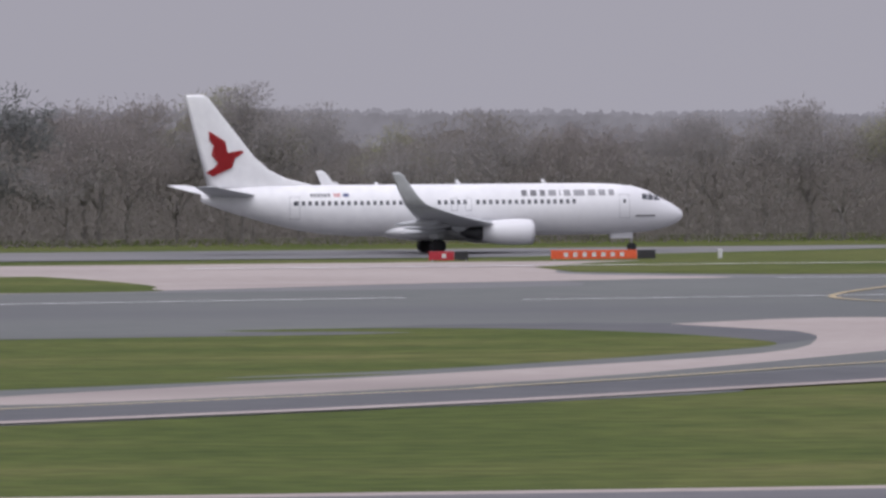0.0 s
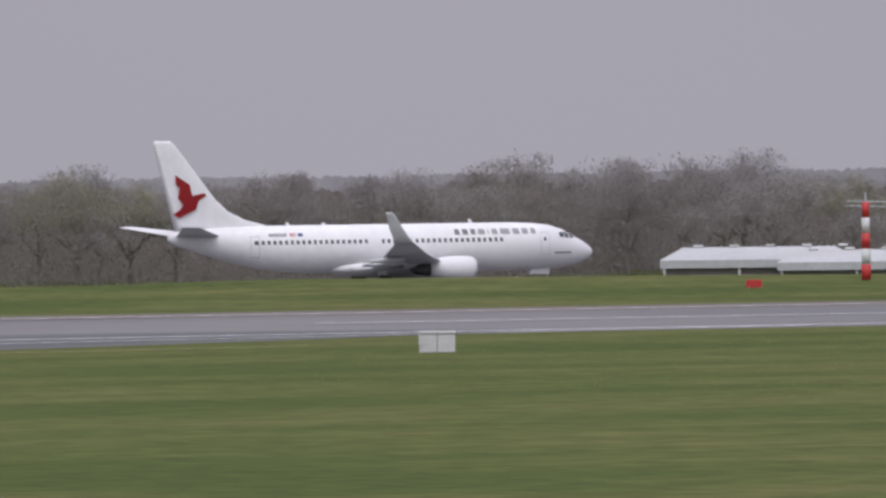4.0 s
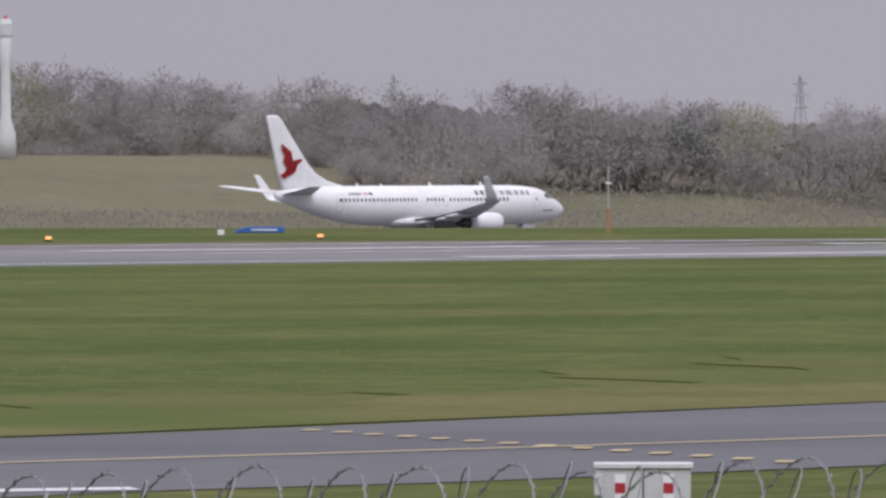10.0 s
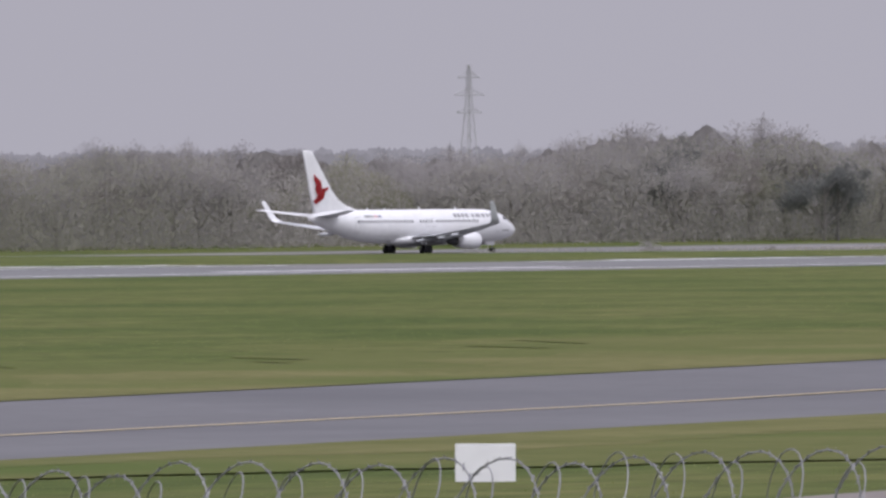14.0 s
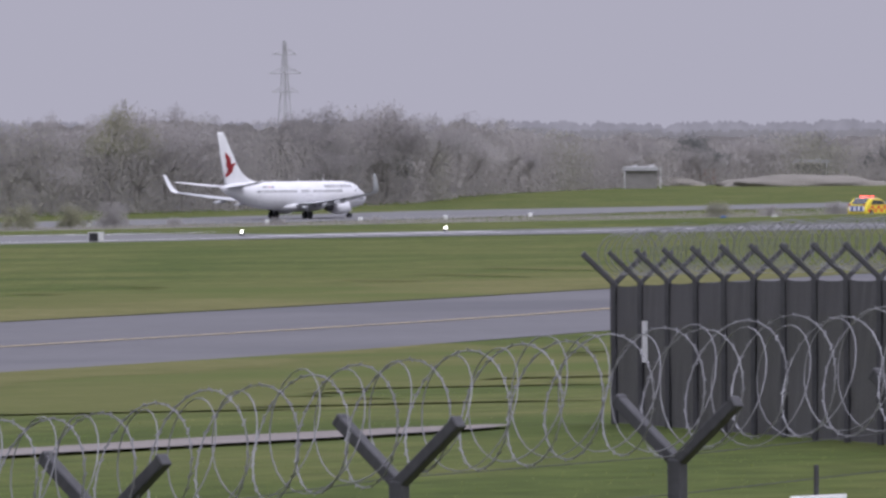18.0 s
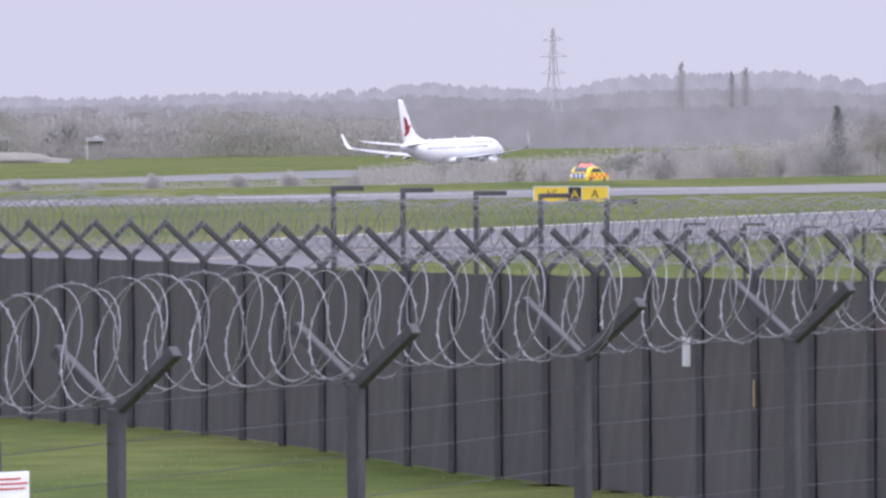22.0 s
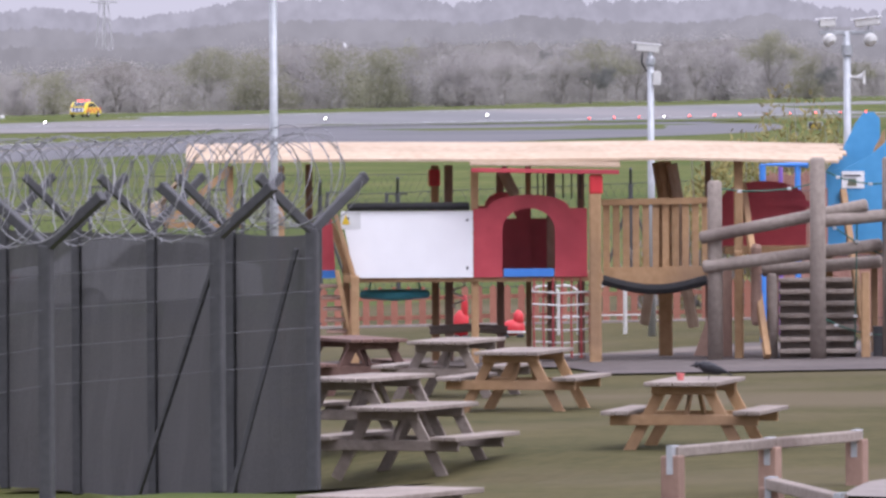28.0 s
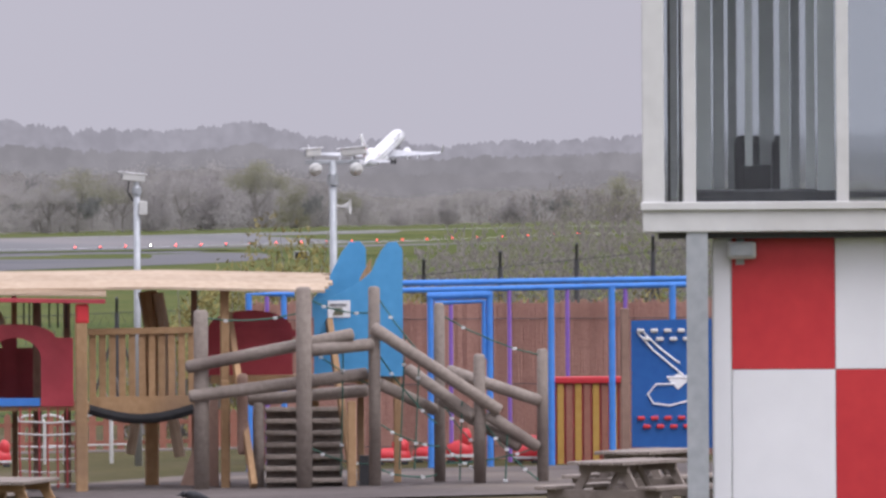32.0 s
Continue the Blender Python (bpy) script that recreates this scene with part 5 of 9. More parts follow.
def taxi_sign(m, panels, height, label, legs=0.12, depth=0.22, end_cap=True):
    """An airfield sign box: panels of (width, face, words, word colour, word height)."""
    s = thing("airfield_sign", m, label, "sign", "airfield signs")
    total = sum(p[0] for p in panels)
    x = -total / 2
    part("case", bevel_box((x - 0.05, 0.0, legs), (total / 2 + 0.05, depth, legs + height), 0.015), ALU, s, "pale metal sign case")
    part("top_rail", boxes(((x - 0.06, -0.03, legs + height - 0.03), (total / 2 + 0.06, depth, legs + height + 0.02))), ALU, s)
    for k, (w, face, words, colour, tall) in enumerate(panels):
        p = part("panel", bevel_box((x + 0.02, -0.02, legs + 0.03), (x + w - 0.02, 0.0, legs + height - 0.04), 0.006), face, s)
        if words:
            lettering("lettering", words, tall, colour, p, (x + w / 2, -0.026, legs + height / 2 - 0.01))
        x += w
        if k < len(panels) - 1:
            part("divider", boxes(((x - 0.02, -0.03, legs), (x + 0.02, 0.0, legs + height))), ALU, s)
    for lx in (-total / 2 + 0.1, total / 2 - 0.1):
        part("leg", boxes(((lx - 0.03, 0.06, 0), (lx + 0.03, 0.14, legs + 0.02))), GALV, s)
    return s


taxi_sign(facing(15.333, 186, -0.14, 4), [(2.11, SIGN_RED, "23R-05L", WHITE, 0.36), (0.83, SIGN_BLACK, "B1", SIGN_YELLOW, 0.40)], 0.80, "red and black runway holding sign in the grass", 0.06)
taxi_sign(facing(27.766, 190.9, None, 6), [(0.72, SIGN_BLACK, "A", SIGN_YELLOW, 0.34)], 0.62, "small black taxiway sign with a yellow letter", 0.05)
taxi_sign(facing(35.571, 231, None, -10), [(0.84, SIGN_BLACK, "A3", SIGN_YELLOW, 0.36)], 0.66, "small black taxiway sign with yellow letters", 0.05, 0.8)
taxi_sign(facing(64.15, 675.2), [(2.35, SIGN_YELLOW, "AF", SIGN_BLACK, 0.55), (0.95, SIGN_BLACK, "A", SIGN_YELLOW, 0.6), (1.85, SIGN_YELLOW, "A", SIGN_BLACK, 0.6)], 1.05, "long yellow and black direction sign by the taxiway", 0.1)
taxi_sign(facing(67.163, 958.6), [(2.3, SIGN_RED, "23R-05L", WHITE, 0.5), (1.2, SIGN_BLACK, "AF1", SIGN_YELLOW, 0.5)], 1.1, "red and black runway holding sign beside the runway", 0.1)
taxi_sign(facing(72.23, 760), [(1.05, SIGN_BLACK, "A2", SIGN_YELLOW, 0.4)], 0.62, "small black taxiway sign beyond the playground", 0.1)
taxi_sign(facing(56.529, 612.9, None, -20), [(0.62, SIGN_BLACK, "", WHITE, 0.3)], 0.58, "small dark sign at the runway edge", 0.05, 0.9)


def low_board(turn, dist, parts_, label, high=0.42, written=True):
    """Low runway boards, orange or red with a black end; their writing is too blurred to read."""
    s = thing("runway_board", facing(turn, dist), label, "sign", "runway boards")
    total = sum(p[0] for p in parts_)
    x = -total / 2
    for w, mat in parts_:
        part("panel", bevel_box((x, 0, 0.04), (x + w - 0.03, 0.12, high), 0.01), mat, s)
        n = int(w / 0.42) if written else 0
        spans = [(x + 0.15 + k * 0.4, x + 0.33 + k * 0.4, 0.14, 0.32) for k in range(1, n)]
        if spans:
            bars("writing_bar", s, OLD_WHITE if mat is not SIGN_BLACK else SIGN_YELLOW, spans, -0.004)
        x += w
    for lx in (-total / 2 + 0.1, total / 2 - 0.15):
        part("foot", boxes(((lx, 0, 0), (lx + 0.06, 0.1, 0.05))), GALV, s)
    return s


low_board(11.16, 416.8, [(3.7, ORANGE_RED), (0.8, SIGN_BLACK)], "low orange runway board with a black end panel")
low_board(10.25, 415.6, [(1.1, SIGN_RED), (0.62, SIGN_BLACK)], "low red runway board with a black end panel")
low_board(46.26, 612.6, [(4.3, ORANGE_RED), (1.0, SIGN_BLACK)], "long low orange runway board at the grass crest", 0.32, False)
low_board(24.87, 473.9, [(0.8, RED_PAINT)], "small red marker board")


def cabinet(m, w, h, d, label, marks=()):
    c = thing("equipment_cabinet", m, label, "cabinet", "grey cabinets")
    part("body", bevel_box((-w / 2, 0, 0), (w / 2, d, h - 0.05), 0.015), CABINET, c)
    part("lid", bevel_box((-w / 2 - 0.03, -0.04, h - 0.05), (w / 2 + 0.03, d + 0.03, h + 0.02), 0.012), ALU, c, "pale overhanging lid")
    part("seam", boxes(((-0.01, -0.006, 0.03), (0.01, 0.0, h - 0.06))), DARK_METAL, c)
    part("side_box", bevel_box((-w / 2 - 0.02, -0.06, h * 0.35), (-w / 2 + 0.1, 0.0, h * 0.8), 0.008), CABINET, c)
    for x in marks:
        p = part("marker_plate", boxes(((x - 0.075, -0.012, h * 0.25), (x + 0.075, -0.002, h * 0.8))), WHITE, c, "white plate")
        part("marker_square", boxes(((x - 0.07, -0.018, h * 0.40), (x + 0.07, -0.012, h * 0.62))), SIGN_RED, p, "red square")
    return c


cabinet(facing(17.31, 188.4, None, -3), 2.58, 0.61, 0.5, "grey metal cabinet in the grass with red and white marks", (-0.82, 0.82))
cabinet(facing(41.9, 131.0, 0.86, 0), 1.28, 0.64, 0.5, "grey metal cabinet by the fence with red and white marks", (-0.31, 0.34))
cabinet(facing(23.0, 329.4), 1.22, 0.70, 0.6, "plain grey cabinet at the runway edge")
cabinet(facing(54.15, 578.2), 1.1, 0.9, 0.8, "weathered equipment box at the runway edge")
cabinet(facing(54.30, 576.0), 0.95, 0.8, 0.8, "weathered equipment box at the runway edge")


def lamp_stand(turn, dist, h, with_box, lean, label):
    s = thing("lamp_stand", facing(turn, dist), label, "light stand", "lamp stands")
    part("pole", tubes(([(0, 0, 0), (lean, 0, h)], 0.045)), GALV, s, "", True)
    for z in (0.35, 0.7, 1.0):
        if z < h:
            part("clamp", tubes(([(lean * z / h, 0, z), (lean * z / h, 0, z + 0.03)], 0.055)), DARK_METAL, s)
    bm = bmesh.new()
    tube(bm, [(lean - 0.02, -0.1, h - 0.1), (lean - 0.11, -0.1, h - 0.12), (lean - 0.25, -0.1, h - 0.13)], [0.05, 0.09, 0.1], 12)
    head = part("lamp_head", bm, CABINET, s, "pale lamp head", True)
    part("bracket", boxes(((lean - 0.1, -0.06, h - 0.1), (lean + 0.02, 0.0, h - 0.05))), DARK_METAL, s)
    if with_box:
        part("junction_box", bevel_box((0.05, -0.05, 0.1), (0.35, 0.12, 0.56), 0.01), CABINET, s, "grey junction box")
        part("conduit", tubes(([(0.0, 0, 0.06), (0.1, 0, 0.03), (0.3, 0, 0.04), (0.33, 0, 0.12)], 0.02)), DARK_METAL, s)
    return s


lamp_stand(16.471, 192.1, 1.30, True, 0.0, "grey lamp post with a junction box in the grass")
lamp_stand(18.391, 206.1, 1.42, False, -0.1, "leaning grey lamp post in the grass")
low = thing("ground_plate", facing(16.72, 203.0), "low grey metal cover on the grass", "cover")
part("plate", bevel_box((-0.22, 0, 0), (0.24, 0.3, 0.09), 0.02), CABINET, low)


def windsock():
    s = thing("windsock", facing(18.39, 495.3), "orange windsock on a red and white mast", "windsock")
    z = 0.0
    for k, (h, mat) in enumerate(((2.0, RED_PAINT), (2.4, OLD_WHITE), (3.0, GALV))):
        part("mast_section", tubes(([(0, 0, z), (0, 0, z + h)], 0.09 - 0.015 * k)), mat, s, "", True)
        z += h
    part("crossarm", tubes(([(-1.75, 0, 7.25), (1.75, 0, 7.35)], 0.035)), DARK_METAL, s)
    for x in (-1.7, 1.7):
        part("lamp", tubes(([(x, 0, 7.25), (x, 0, 7.42)], 0.06)), DARK_METAL, s)
    part("ring", tubes(([(0.0, -0.05, 6.2), (-0.25, -0.05, 6.25)], 0.04)), GALV, s)
    bm = bmesh.new()
    tube(bm, [(-0.22, -0.1, 6.2), (0.1, -0.1, 6.3), (0.5, -0.1, 6.0), (0.95, -0.1, 5.4), (1.4, -0.1, 4.72)], [0.42, 0.44, 0.36, 0.28, 0.2], 14, False)
    bmesh.ops.solidify(bm, geom=bm.faces[:], thickness=0.01)
    part("sock", bm, SOCK, s, "faded orange cloth sock", True)
    part("mouth_band", tubes(([(1.3, -0.1, 4.87), (1.44, -0.1, 4.66)], [0.225, 0.2]), seg=14), SIGN_RED, s)


windsock()

# low white wall and boxes at the runway's far side
w_ = thing("low_wall", facing(13.21, 423.2), "low white panelled wall at the far edge of the runway", "wall")
for k in range(7):
    part("panel", bevel_box((-1.75 + 0.5 * k, 0, 0.02), (-1.27 + 0.5 * k, 0.08, 0.68), 0.008), WHITE, w_)
part("top_rail", boxes(((-1.77, -0.02, 0.66), (1.75, 0.1, 0.72))), ALU, w_)
part("end_panel", bevel_box((1.76, 0.0, 0.02), (2.1, 0.5, 0.72), 0.01), WHITE, w_)
for turn, w, h, mat, lab in ((13.587, 0.64, 0.5, SIGN_YELLOW, "yellow equipment box"), (13.70, 0.9, 0.5, CABINET, "grey equipment box")):
    b_ = thing("equipment_box", facing(turn, 424), lab + " beside the low wall", "box")
    part("body", bevel_box((-w / 2, 0, 0), (w / 2, 0.5, h), 0.02), mat, b_)
    part("door", boxes(((-w * 0.35, -0.01, 0.06), (w * 0.35, 0.0, h - 0.08))), mat, b_)
b_ = thing("marker_post", facing(11.846, 418), "short pale marker post", "post")
part("post", bevelled(boxes(((-0.09, 0, 0), (0.09, 0.15, 0.42))), 0.02), OLD_WHITE, b_)
b_ = thing("marker_post", facing(13.62, 421), "short grey post with an orange cap", "post")
part("post", tubes(([(0, 0, 0), (0, 0, 0.62)], 0.06)), GALV, b_)
part("cap", tubes(([(0, 0, 0.62), (0, 0, 0.76)], 0.1)), ORANGE_RED, b_)
b_ = thing("marker_post", facing(27.194, 483.4), "small yellow marker post on the crest", "post")
part("post", boxes(((-0.1, 0, 0), (0.1, 0.1, 0.4))), SIGN_YELLOW, b_)
part("cap", boxes(((-0.12, -0.01, 0.34), (0.12, 0.11, 0.42))), SIGN_YELLOW, b_)

# stop sign, blue triangle and black board by the taxiway
s_ = thing("stop_sign", facing(27.739, 142.3, None, 55), "red octagonal stop sign on a post, seen at a slant", "road sign")
R = 0.56
octagon = [(R * math.cos(radians(22.5 + 45 * k)), 0.56 + R * math.sin(radians(22.5 + 45 * k))) for k in range(8)]
part("rim", prism(octagon, 0.0, 0.012), WHITE, s_)
part("face", prism([(x * 0.94, 0.56 + (z - 0.56) * 0.94) for x, z in octagon], -0.006, -0.001), SIGN_RED, s_)
lettering("lettering", "STOP", 0.36, WHITE, s_, (0, -0.011, 0.56))
part("post", tubes(([(0, 0.05, -0.2), (0, 0.05, 0.9)], 0.035)), GALV, s_)
s_ = thing("triangle_marker", facing(27.984, 141.5), "blue triangular marker board on a post", "marker")
part("board", prism([(-0.2, 0.35), (0.2, 0.35), (0.03, 1.06), (-0.03, 1.06)], -0.06, 0.06), BLUE_PAINT, s_)
part("back_plate", prism([(0.0, 0.5), (0.22, 0.5), (0.12, 1.05), (0.05, 1.05)], 0.07, 0.1), CABINET, s_)
part("post", tubes(([(0, 0, -0.2), (0, 0, 0.37)], 0.025)), GALV, s_)
s_ = thing("taxiway_board", facing(28.0, 140.3), "black board with worn yellow writing", "sign")
part("board", bevel_box((-0.33, 0, -0.02), (0.33, 0.1, 0.40), 0.01), SIGN_BLACK, s_)
bars("writing_bar", s_, SIGN_YELLOW, [(-0.22, -0.02, 0.26, 0.35), (0.02, 0.22, 0.26, 0.35), (-0.06, 0.06, 0.08, 0.17)], -0.004)
part("foot", boxes(((-0.2, 0, -0.3), (0.2, 0.08, 0.12))), GALV, s_)


def red_barrier():
    b = thing("barrier", facing(29.75, 127.0), "red tubular barrier beside the taxiway", "barrier")
    part("rail", tubes(([(-1.5, 0, 0.14), (-0.45, 0, 0.24), (0.5, 0, 0.40)], 0.045)), RED_PAINT, b, "", True)
    part("post", tubes(([(0.02, 0.0, -0.3), (0.02, 0, 0.36)], 0.09)), RED_PAINT, b)
    part("head", bevel_box((-0.14, -0.06, 0.34), (0.16, 0.06, 0.46), 0.02), RED_PAINT, b)
    part("brace", tubes(([(-1.45, 0, 0.0), (-1.0, 0, 0.2)], 0.035)), RED_PAINT, b)


red_barrier()

# red vents, ropes and white blocks on the crest
for turn, dist, h in ((32.399, 503.4, 1.25), (33.373, 508.9, 1.5)):
    v = thing("vent_pipe", facing(turn, dist), "orange-red mushroom vent on the crest", "vent", "vents")
    part("stem", tubes(([(0, 0, 0), (0, 0, h - 0.3)], 0.2)), ORANGE_RED, v, "", True)
    part("cap", tubes(([(0, 0, h - 0.42), (0, 0, h - 0.3), (0, 0, h - 0.08), (0, 0, h)], [0.3, 0.5, 0.46, 0.3]), seg=16), ORANGE_RED, v)
BLOCK_AT = [32.55, 32.78, 32.95, 33.03, 33.22, 33.5, 33.62, 33.72, 33.85, 34.0, 35.45, 35.56, 35.78, 36.0, 36.40, 36.65, 39.416, 46.805, 36.16, 37.62]
for k, turn in enumerate(BLOCK_AT):
    d = 426 / math.cos(radians(turn))
    b = thing("marker_block", facing(turn, d), "small white marker block on the grass crest", "block", "marker blocks")
    part("block", bevel_box((-0.19, 0, 0), (0.19, 0.35, 0.30 if k != 18 else 0.42), 0.03), WHITE, b)
    if k % 2 == 0 and k < 15:
        part("rope", tubes(([(0.19, 0.1, 0.24), (0.8, 0.1, 0.1), (1.6, 0.1, 0.22)], 0.025)), WHITE, b)


def banded_mast(turn, dist, h, r, bands, label):
    m = thing("banded_mast", facing(turn, dist), label, "mast")
    for k in range(bands):
        z0, z1 = h * k / bands, h * (k + 1) / bands
        part("band", tubes(([(0, 0, z0), (0, 0, z1)], r * (1 - 0.25 * k / bands)), seg=12), RED_PAINT if k % 2 == 0 else OLD_WHITE, m, "", True)
    part("tip", tubes(([(0, 0, h), (0, 0, h + 0.5)], [0.08, 0.04])), GALV, m)
    for z in (h * 0.86, h * 0.8):
        part("crossarm", tubes(([(-1.0, 0, z + 0.6), (2.2, 0, z + 0.5)], 0.03)), GALV, m)
    return m


banded_mast(36.554, 530.3, 8.1, 0.38, 7, "red and white banded mast on the crest")
banded_mast(25.529, 487.6, 3.9, 0.24, 5, "short red and white banded post on the crest")


def lattice_mast(turn, dist, h, w, label):
    m = thing("lattice_mast", facing(turn, dist, None, 20), label, "mast")
    secs = [(0.0, 0.26, RED_PAINT), (0.26, 0.83, OLD_WHITE), (0.83, 1.0, RED_PAINT)]
    for a, b, mat in secs:
        for x in (-w / 2, w / 2):
            for y in (0.0, w * 0.8):
                part("leg", tubes(([(x, y, h * a), (x, y, h * b)], 0.06), seg=6), mat, m)
        n = max(2, int((b - a) * h / 0.62))
        for k in range(n + 1):
            z = h * (a + (b - a) * k / n)
            part("rung", tubes(([(-w / 2, 0, z), (w / 2, 0, z)], 0.045), ([(-w / 2, w * 0.8, z), (w / 2, w * 0.8, z)], 0.035), seg=5), mat, m)
    part("head", bevel_box((-w / 2, -0.1, h * 0.86), (w / 2, 0.7, h * 0.99), 0.02), RED_PAINT, m, "red antenna head")
    part("side_box", bevel_box((w / 2, 0, h * 0.93), (w / 2 + 0.5, 0.4, h * 0.98), 0.02), RED_PAINT, m)
    part("side_lamp", bevel_box((w / 2, 0, h * 0.60), (w / 2 + 0.45, 0.4, h * 0.64), 0.02), RED_PAINT, m)
    part("obstacle_lamp", tubes(([(-w / 2, 0, h), (-w / 2, 0, h + 0.2)], 0.1)), LAMP_AMBER, m)
    return m


lattice_mast(37.314, 535.6, 10.2, 1.02, "red and white lattice mast on the crest")


def striped_hut():
    h = thing("equipment_hut", facing(37.05, 531.3, None, 0), "red and white striped equipment hut on the crest", "hut")
    part("wall", bevel_box((-2.2, 0.02, 0), (2.2, 2.4, 1.85), 0.02), OLD_WHITE, h)
    x = -2.2
    for k in range(11):
        w = 0.4
        if k % 2 == 0:
            part("stripe", bevel_box((x, -0.02, 0.02), (x + w, 0.02, 1.85), 0.005), RED_PAINT, h)
        x += w
    part("roof", bevel_box((-2.3, -0.1, 1.85), (2.3, 2.5, 1.98), 0.03), OLD_WHITE, h)
    part("door", bevel_box((-0.6, -0.04, 0.02), (-0.1, 0.0, 1.6), 0.01), CABINET, h, "grey door")
    part("notice", boxes(((-1.7, -0.03, 0.75), (-1.35, -0.02, 1.5))), SIGN_YELLOW, h)


striped_hut()
for turn, d, w, h, mat in ((35.70, 522, 0.42, 0.92, OLD_WHITE), (35.90, 528, 0.5, 0.62, OLD_WHITE), (35.956, 528.7, 0.34, 0.72, BLUE_PAINT), (35.80, 526, 0.3, 0.75, RED_PAINT), (36.66, 530, 0.3, 0.7, OLD_WHITE)):
    b = thing("equipment_box", facing(turn, d), "small equipment box on legs on the crest", "box", "crest boxes")
    part("body", bevel_box((-w / 2, 0, 0.3 if h < 0.7 else 0.0), (w / 2, 0.4, h + 0.3 * (h < 0.7)), 0.02), mat, b)
    part("leg", boxes(((-0.05, 0.1, 0), (0.05, 0.2, 0.32))), GALV, b)
b = thing("red_post", facing(35.614, 528.9), "thin red post with a dark fitting", "post")
part("post", tubes(([(0, 0, 0), (0, 0, 1.5)], 0.12)), RED_PAINT, b)
part("fitting", tubes(([(0, 0, 1.5), (0, 0, 2.1)], 0.05)), DARK_METAL, b)
for turn in (36.602, 37.188, 37.785, 38.401, 40.0, 30.9):
    l_ = thing("runway_light", facing(turn, 412 / math.cos(radians(turn))), "low amber runway edge light", "light", "runway lights")
    part("base", tubes(([(0, 0, 0), (0, 0, 0.14)], 0.2)), DARK_METAL, l_)
    part("lens", tubes(([(0, 0, 0.14), (0, 0, 0.28)], [0.2, 0.14])), LAMP_AMBER, l_)
b = thing("tarpaulin", facing(39.635, 560.9), "blue tarpaulin over a low stack on the crest", "tarpaulin")
part("cover", bevelled(prism([(-1.5, 0), (1.5, 0), (1.5, 0.34), (-0.3, 0.36), (-1.0, 0.28)], 0, 0.8), 0.03), BLUE_PAINT, b)
part("strip", boxes(((-0.4, -0.012, 0.14), (1.1, -0.002, 0.22))), WHITE, b)
p_ = thing("pole", facing(41.695, 569.2), "thin pole with a pale fitting, orange at its foot", "pole")
part("shaft", tubes(([(0, 0, 1.4), (0, 0, 3.9)], 0.06)), GALV, p_)
part("foot", tubes(([(0, 0, 0), (0, 0, 1.4)], 0.1)), material("rusty_orange", (0.34, 0.17, 0.10), (0.42, 0.22, 0.13), 0.7), p_)
part("fitting", boxes(((-0.2, -0.05, 2.85), (0.2, 0.05, 2.95))), WHITE, p_)
# white board by the fence
b = thing("white_board", facing(50.623, 158.1, 0.8), "plain white board standing in the grass", "board")
part("face", bevel_box((-0.49, 0, 0.0), (0.49, 0.05, 0.62), 0.008), WHITE, b)
for x in (-0.4, 0.36):
    part("leg", boxes(((x, 0.05, -0.2), (x + 0.05, 0.1, 0.5))), GALV, b)


def radar_tower():
    t = thing("radar_tower", facing(36.67, 1084, -5.0, 25), "steel lattice radar tower above the trees", "tower")
    h, w0, w1 = 23.5, 3.6, 2.9
    legs = lambda z: w0 + (w1 - w0) * z / h
    for sx in (-1, 1):
        for sy in (-1, 1):
            part("leg", tubes(([(sx * w0, sy * w0, 0), (sx * w1, sy * w1, h)], 0.24), seg=6), STEEL_BLUE, t)
    for k in range(9):
        z0, z1 = h * k / 9, h * (k + 1) / 9
        a, b_ = legs(z0), legs(z1)
        for y in (-1, 1):
            part("brace", tubes(([(-a, y * a, z0), (b_, y * b_, z1)], 0.11), ([(a, y * a, z0), (-b_, y * b_, z1)], 0.11), ([(-b_, y * b_, z1), (b_, y * b_, z1)], 0.13), seg=5), STEEL_BLUE, t)
            part("brace", tubes(([(y * a, -a, z0), (y * b_, b_, z1)], 0.11), ([(y * b_, -b_, z1), (y * b_, b_, z1)], 0.13), seg=5), STEEL_BLUE, t)
    part("deck", bevel_box((-3.7, -3.7, h), (3.7, 3.7, h + 0.35), 0.03), STEEL_BLUE, t)
    part("cabin", bevel_box((-1.2, -1.2, h - 3.2), (1.2, 1.2, h), 0.05), STEEL_BLUE, t)
    for z in (0.7, 1.2):
        part("handrail", tubes(([(-3.6, -3.6, h + z), (3.6, -3.6, h + z)], 0.05), ([(-3.6, 3.6, h + z), (3.6, 3.6, h + z)], 0.05), ([(3.6, -3.6, h + z), (3.6, 3.6, h + z)], 0.05), ([(-3.6, -3.6, h + z), (-3.6, 3.6, h + z)], 0.05), seg=5), STEEL_BLUE, t)
    part("pedestal", tubes(([(0, 0, h + 0.3), (0, 0, h + 1.6)], [0.9, 0.6])), OLD_WHITE, t)
    for k, mat in enumerate((RED_PAINT, OLD_WHITE, RED_PAINT)):
        part("antenna_panel", bevel_box((-2.1 + 1.4 * k, -0.6, h + 1.3), (-0.72 + 1.4 * k, 0.1, h + 4.3), 0.2), mat, t, "red and white antenna panel")
    for x in (-3.7, 0, 3.7):
        part("obstacle_lamp", tubes(([(x, -3.8, h - 1.6), (x, -3.8, h - 1.4)], 0.14)), LAMP_AMBER, t)


radar_tower()


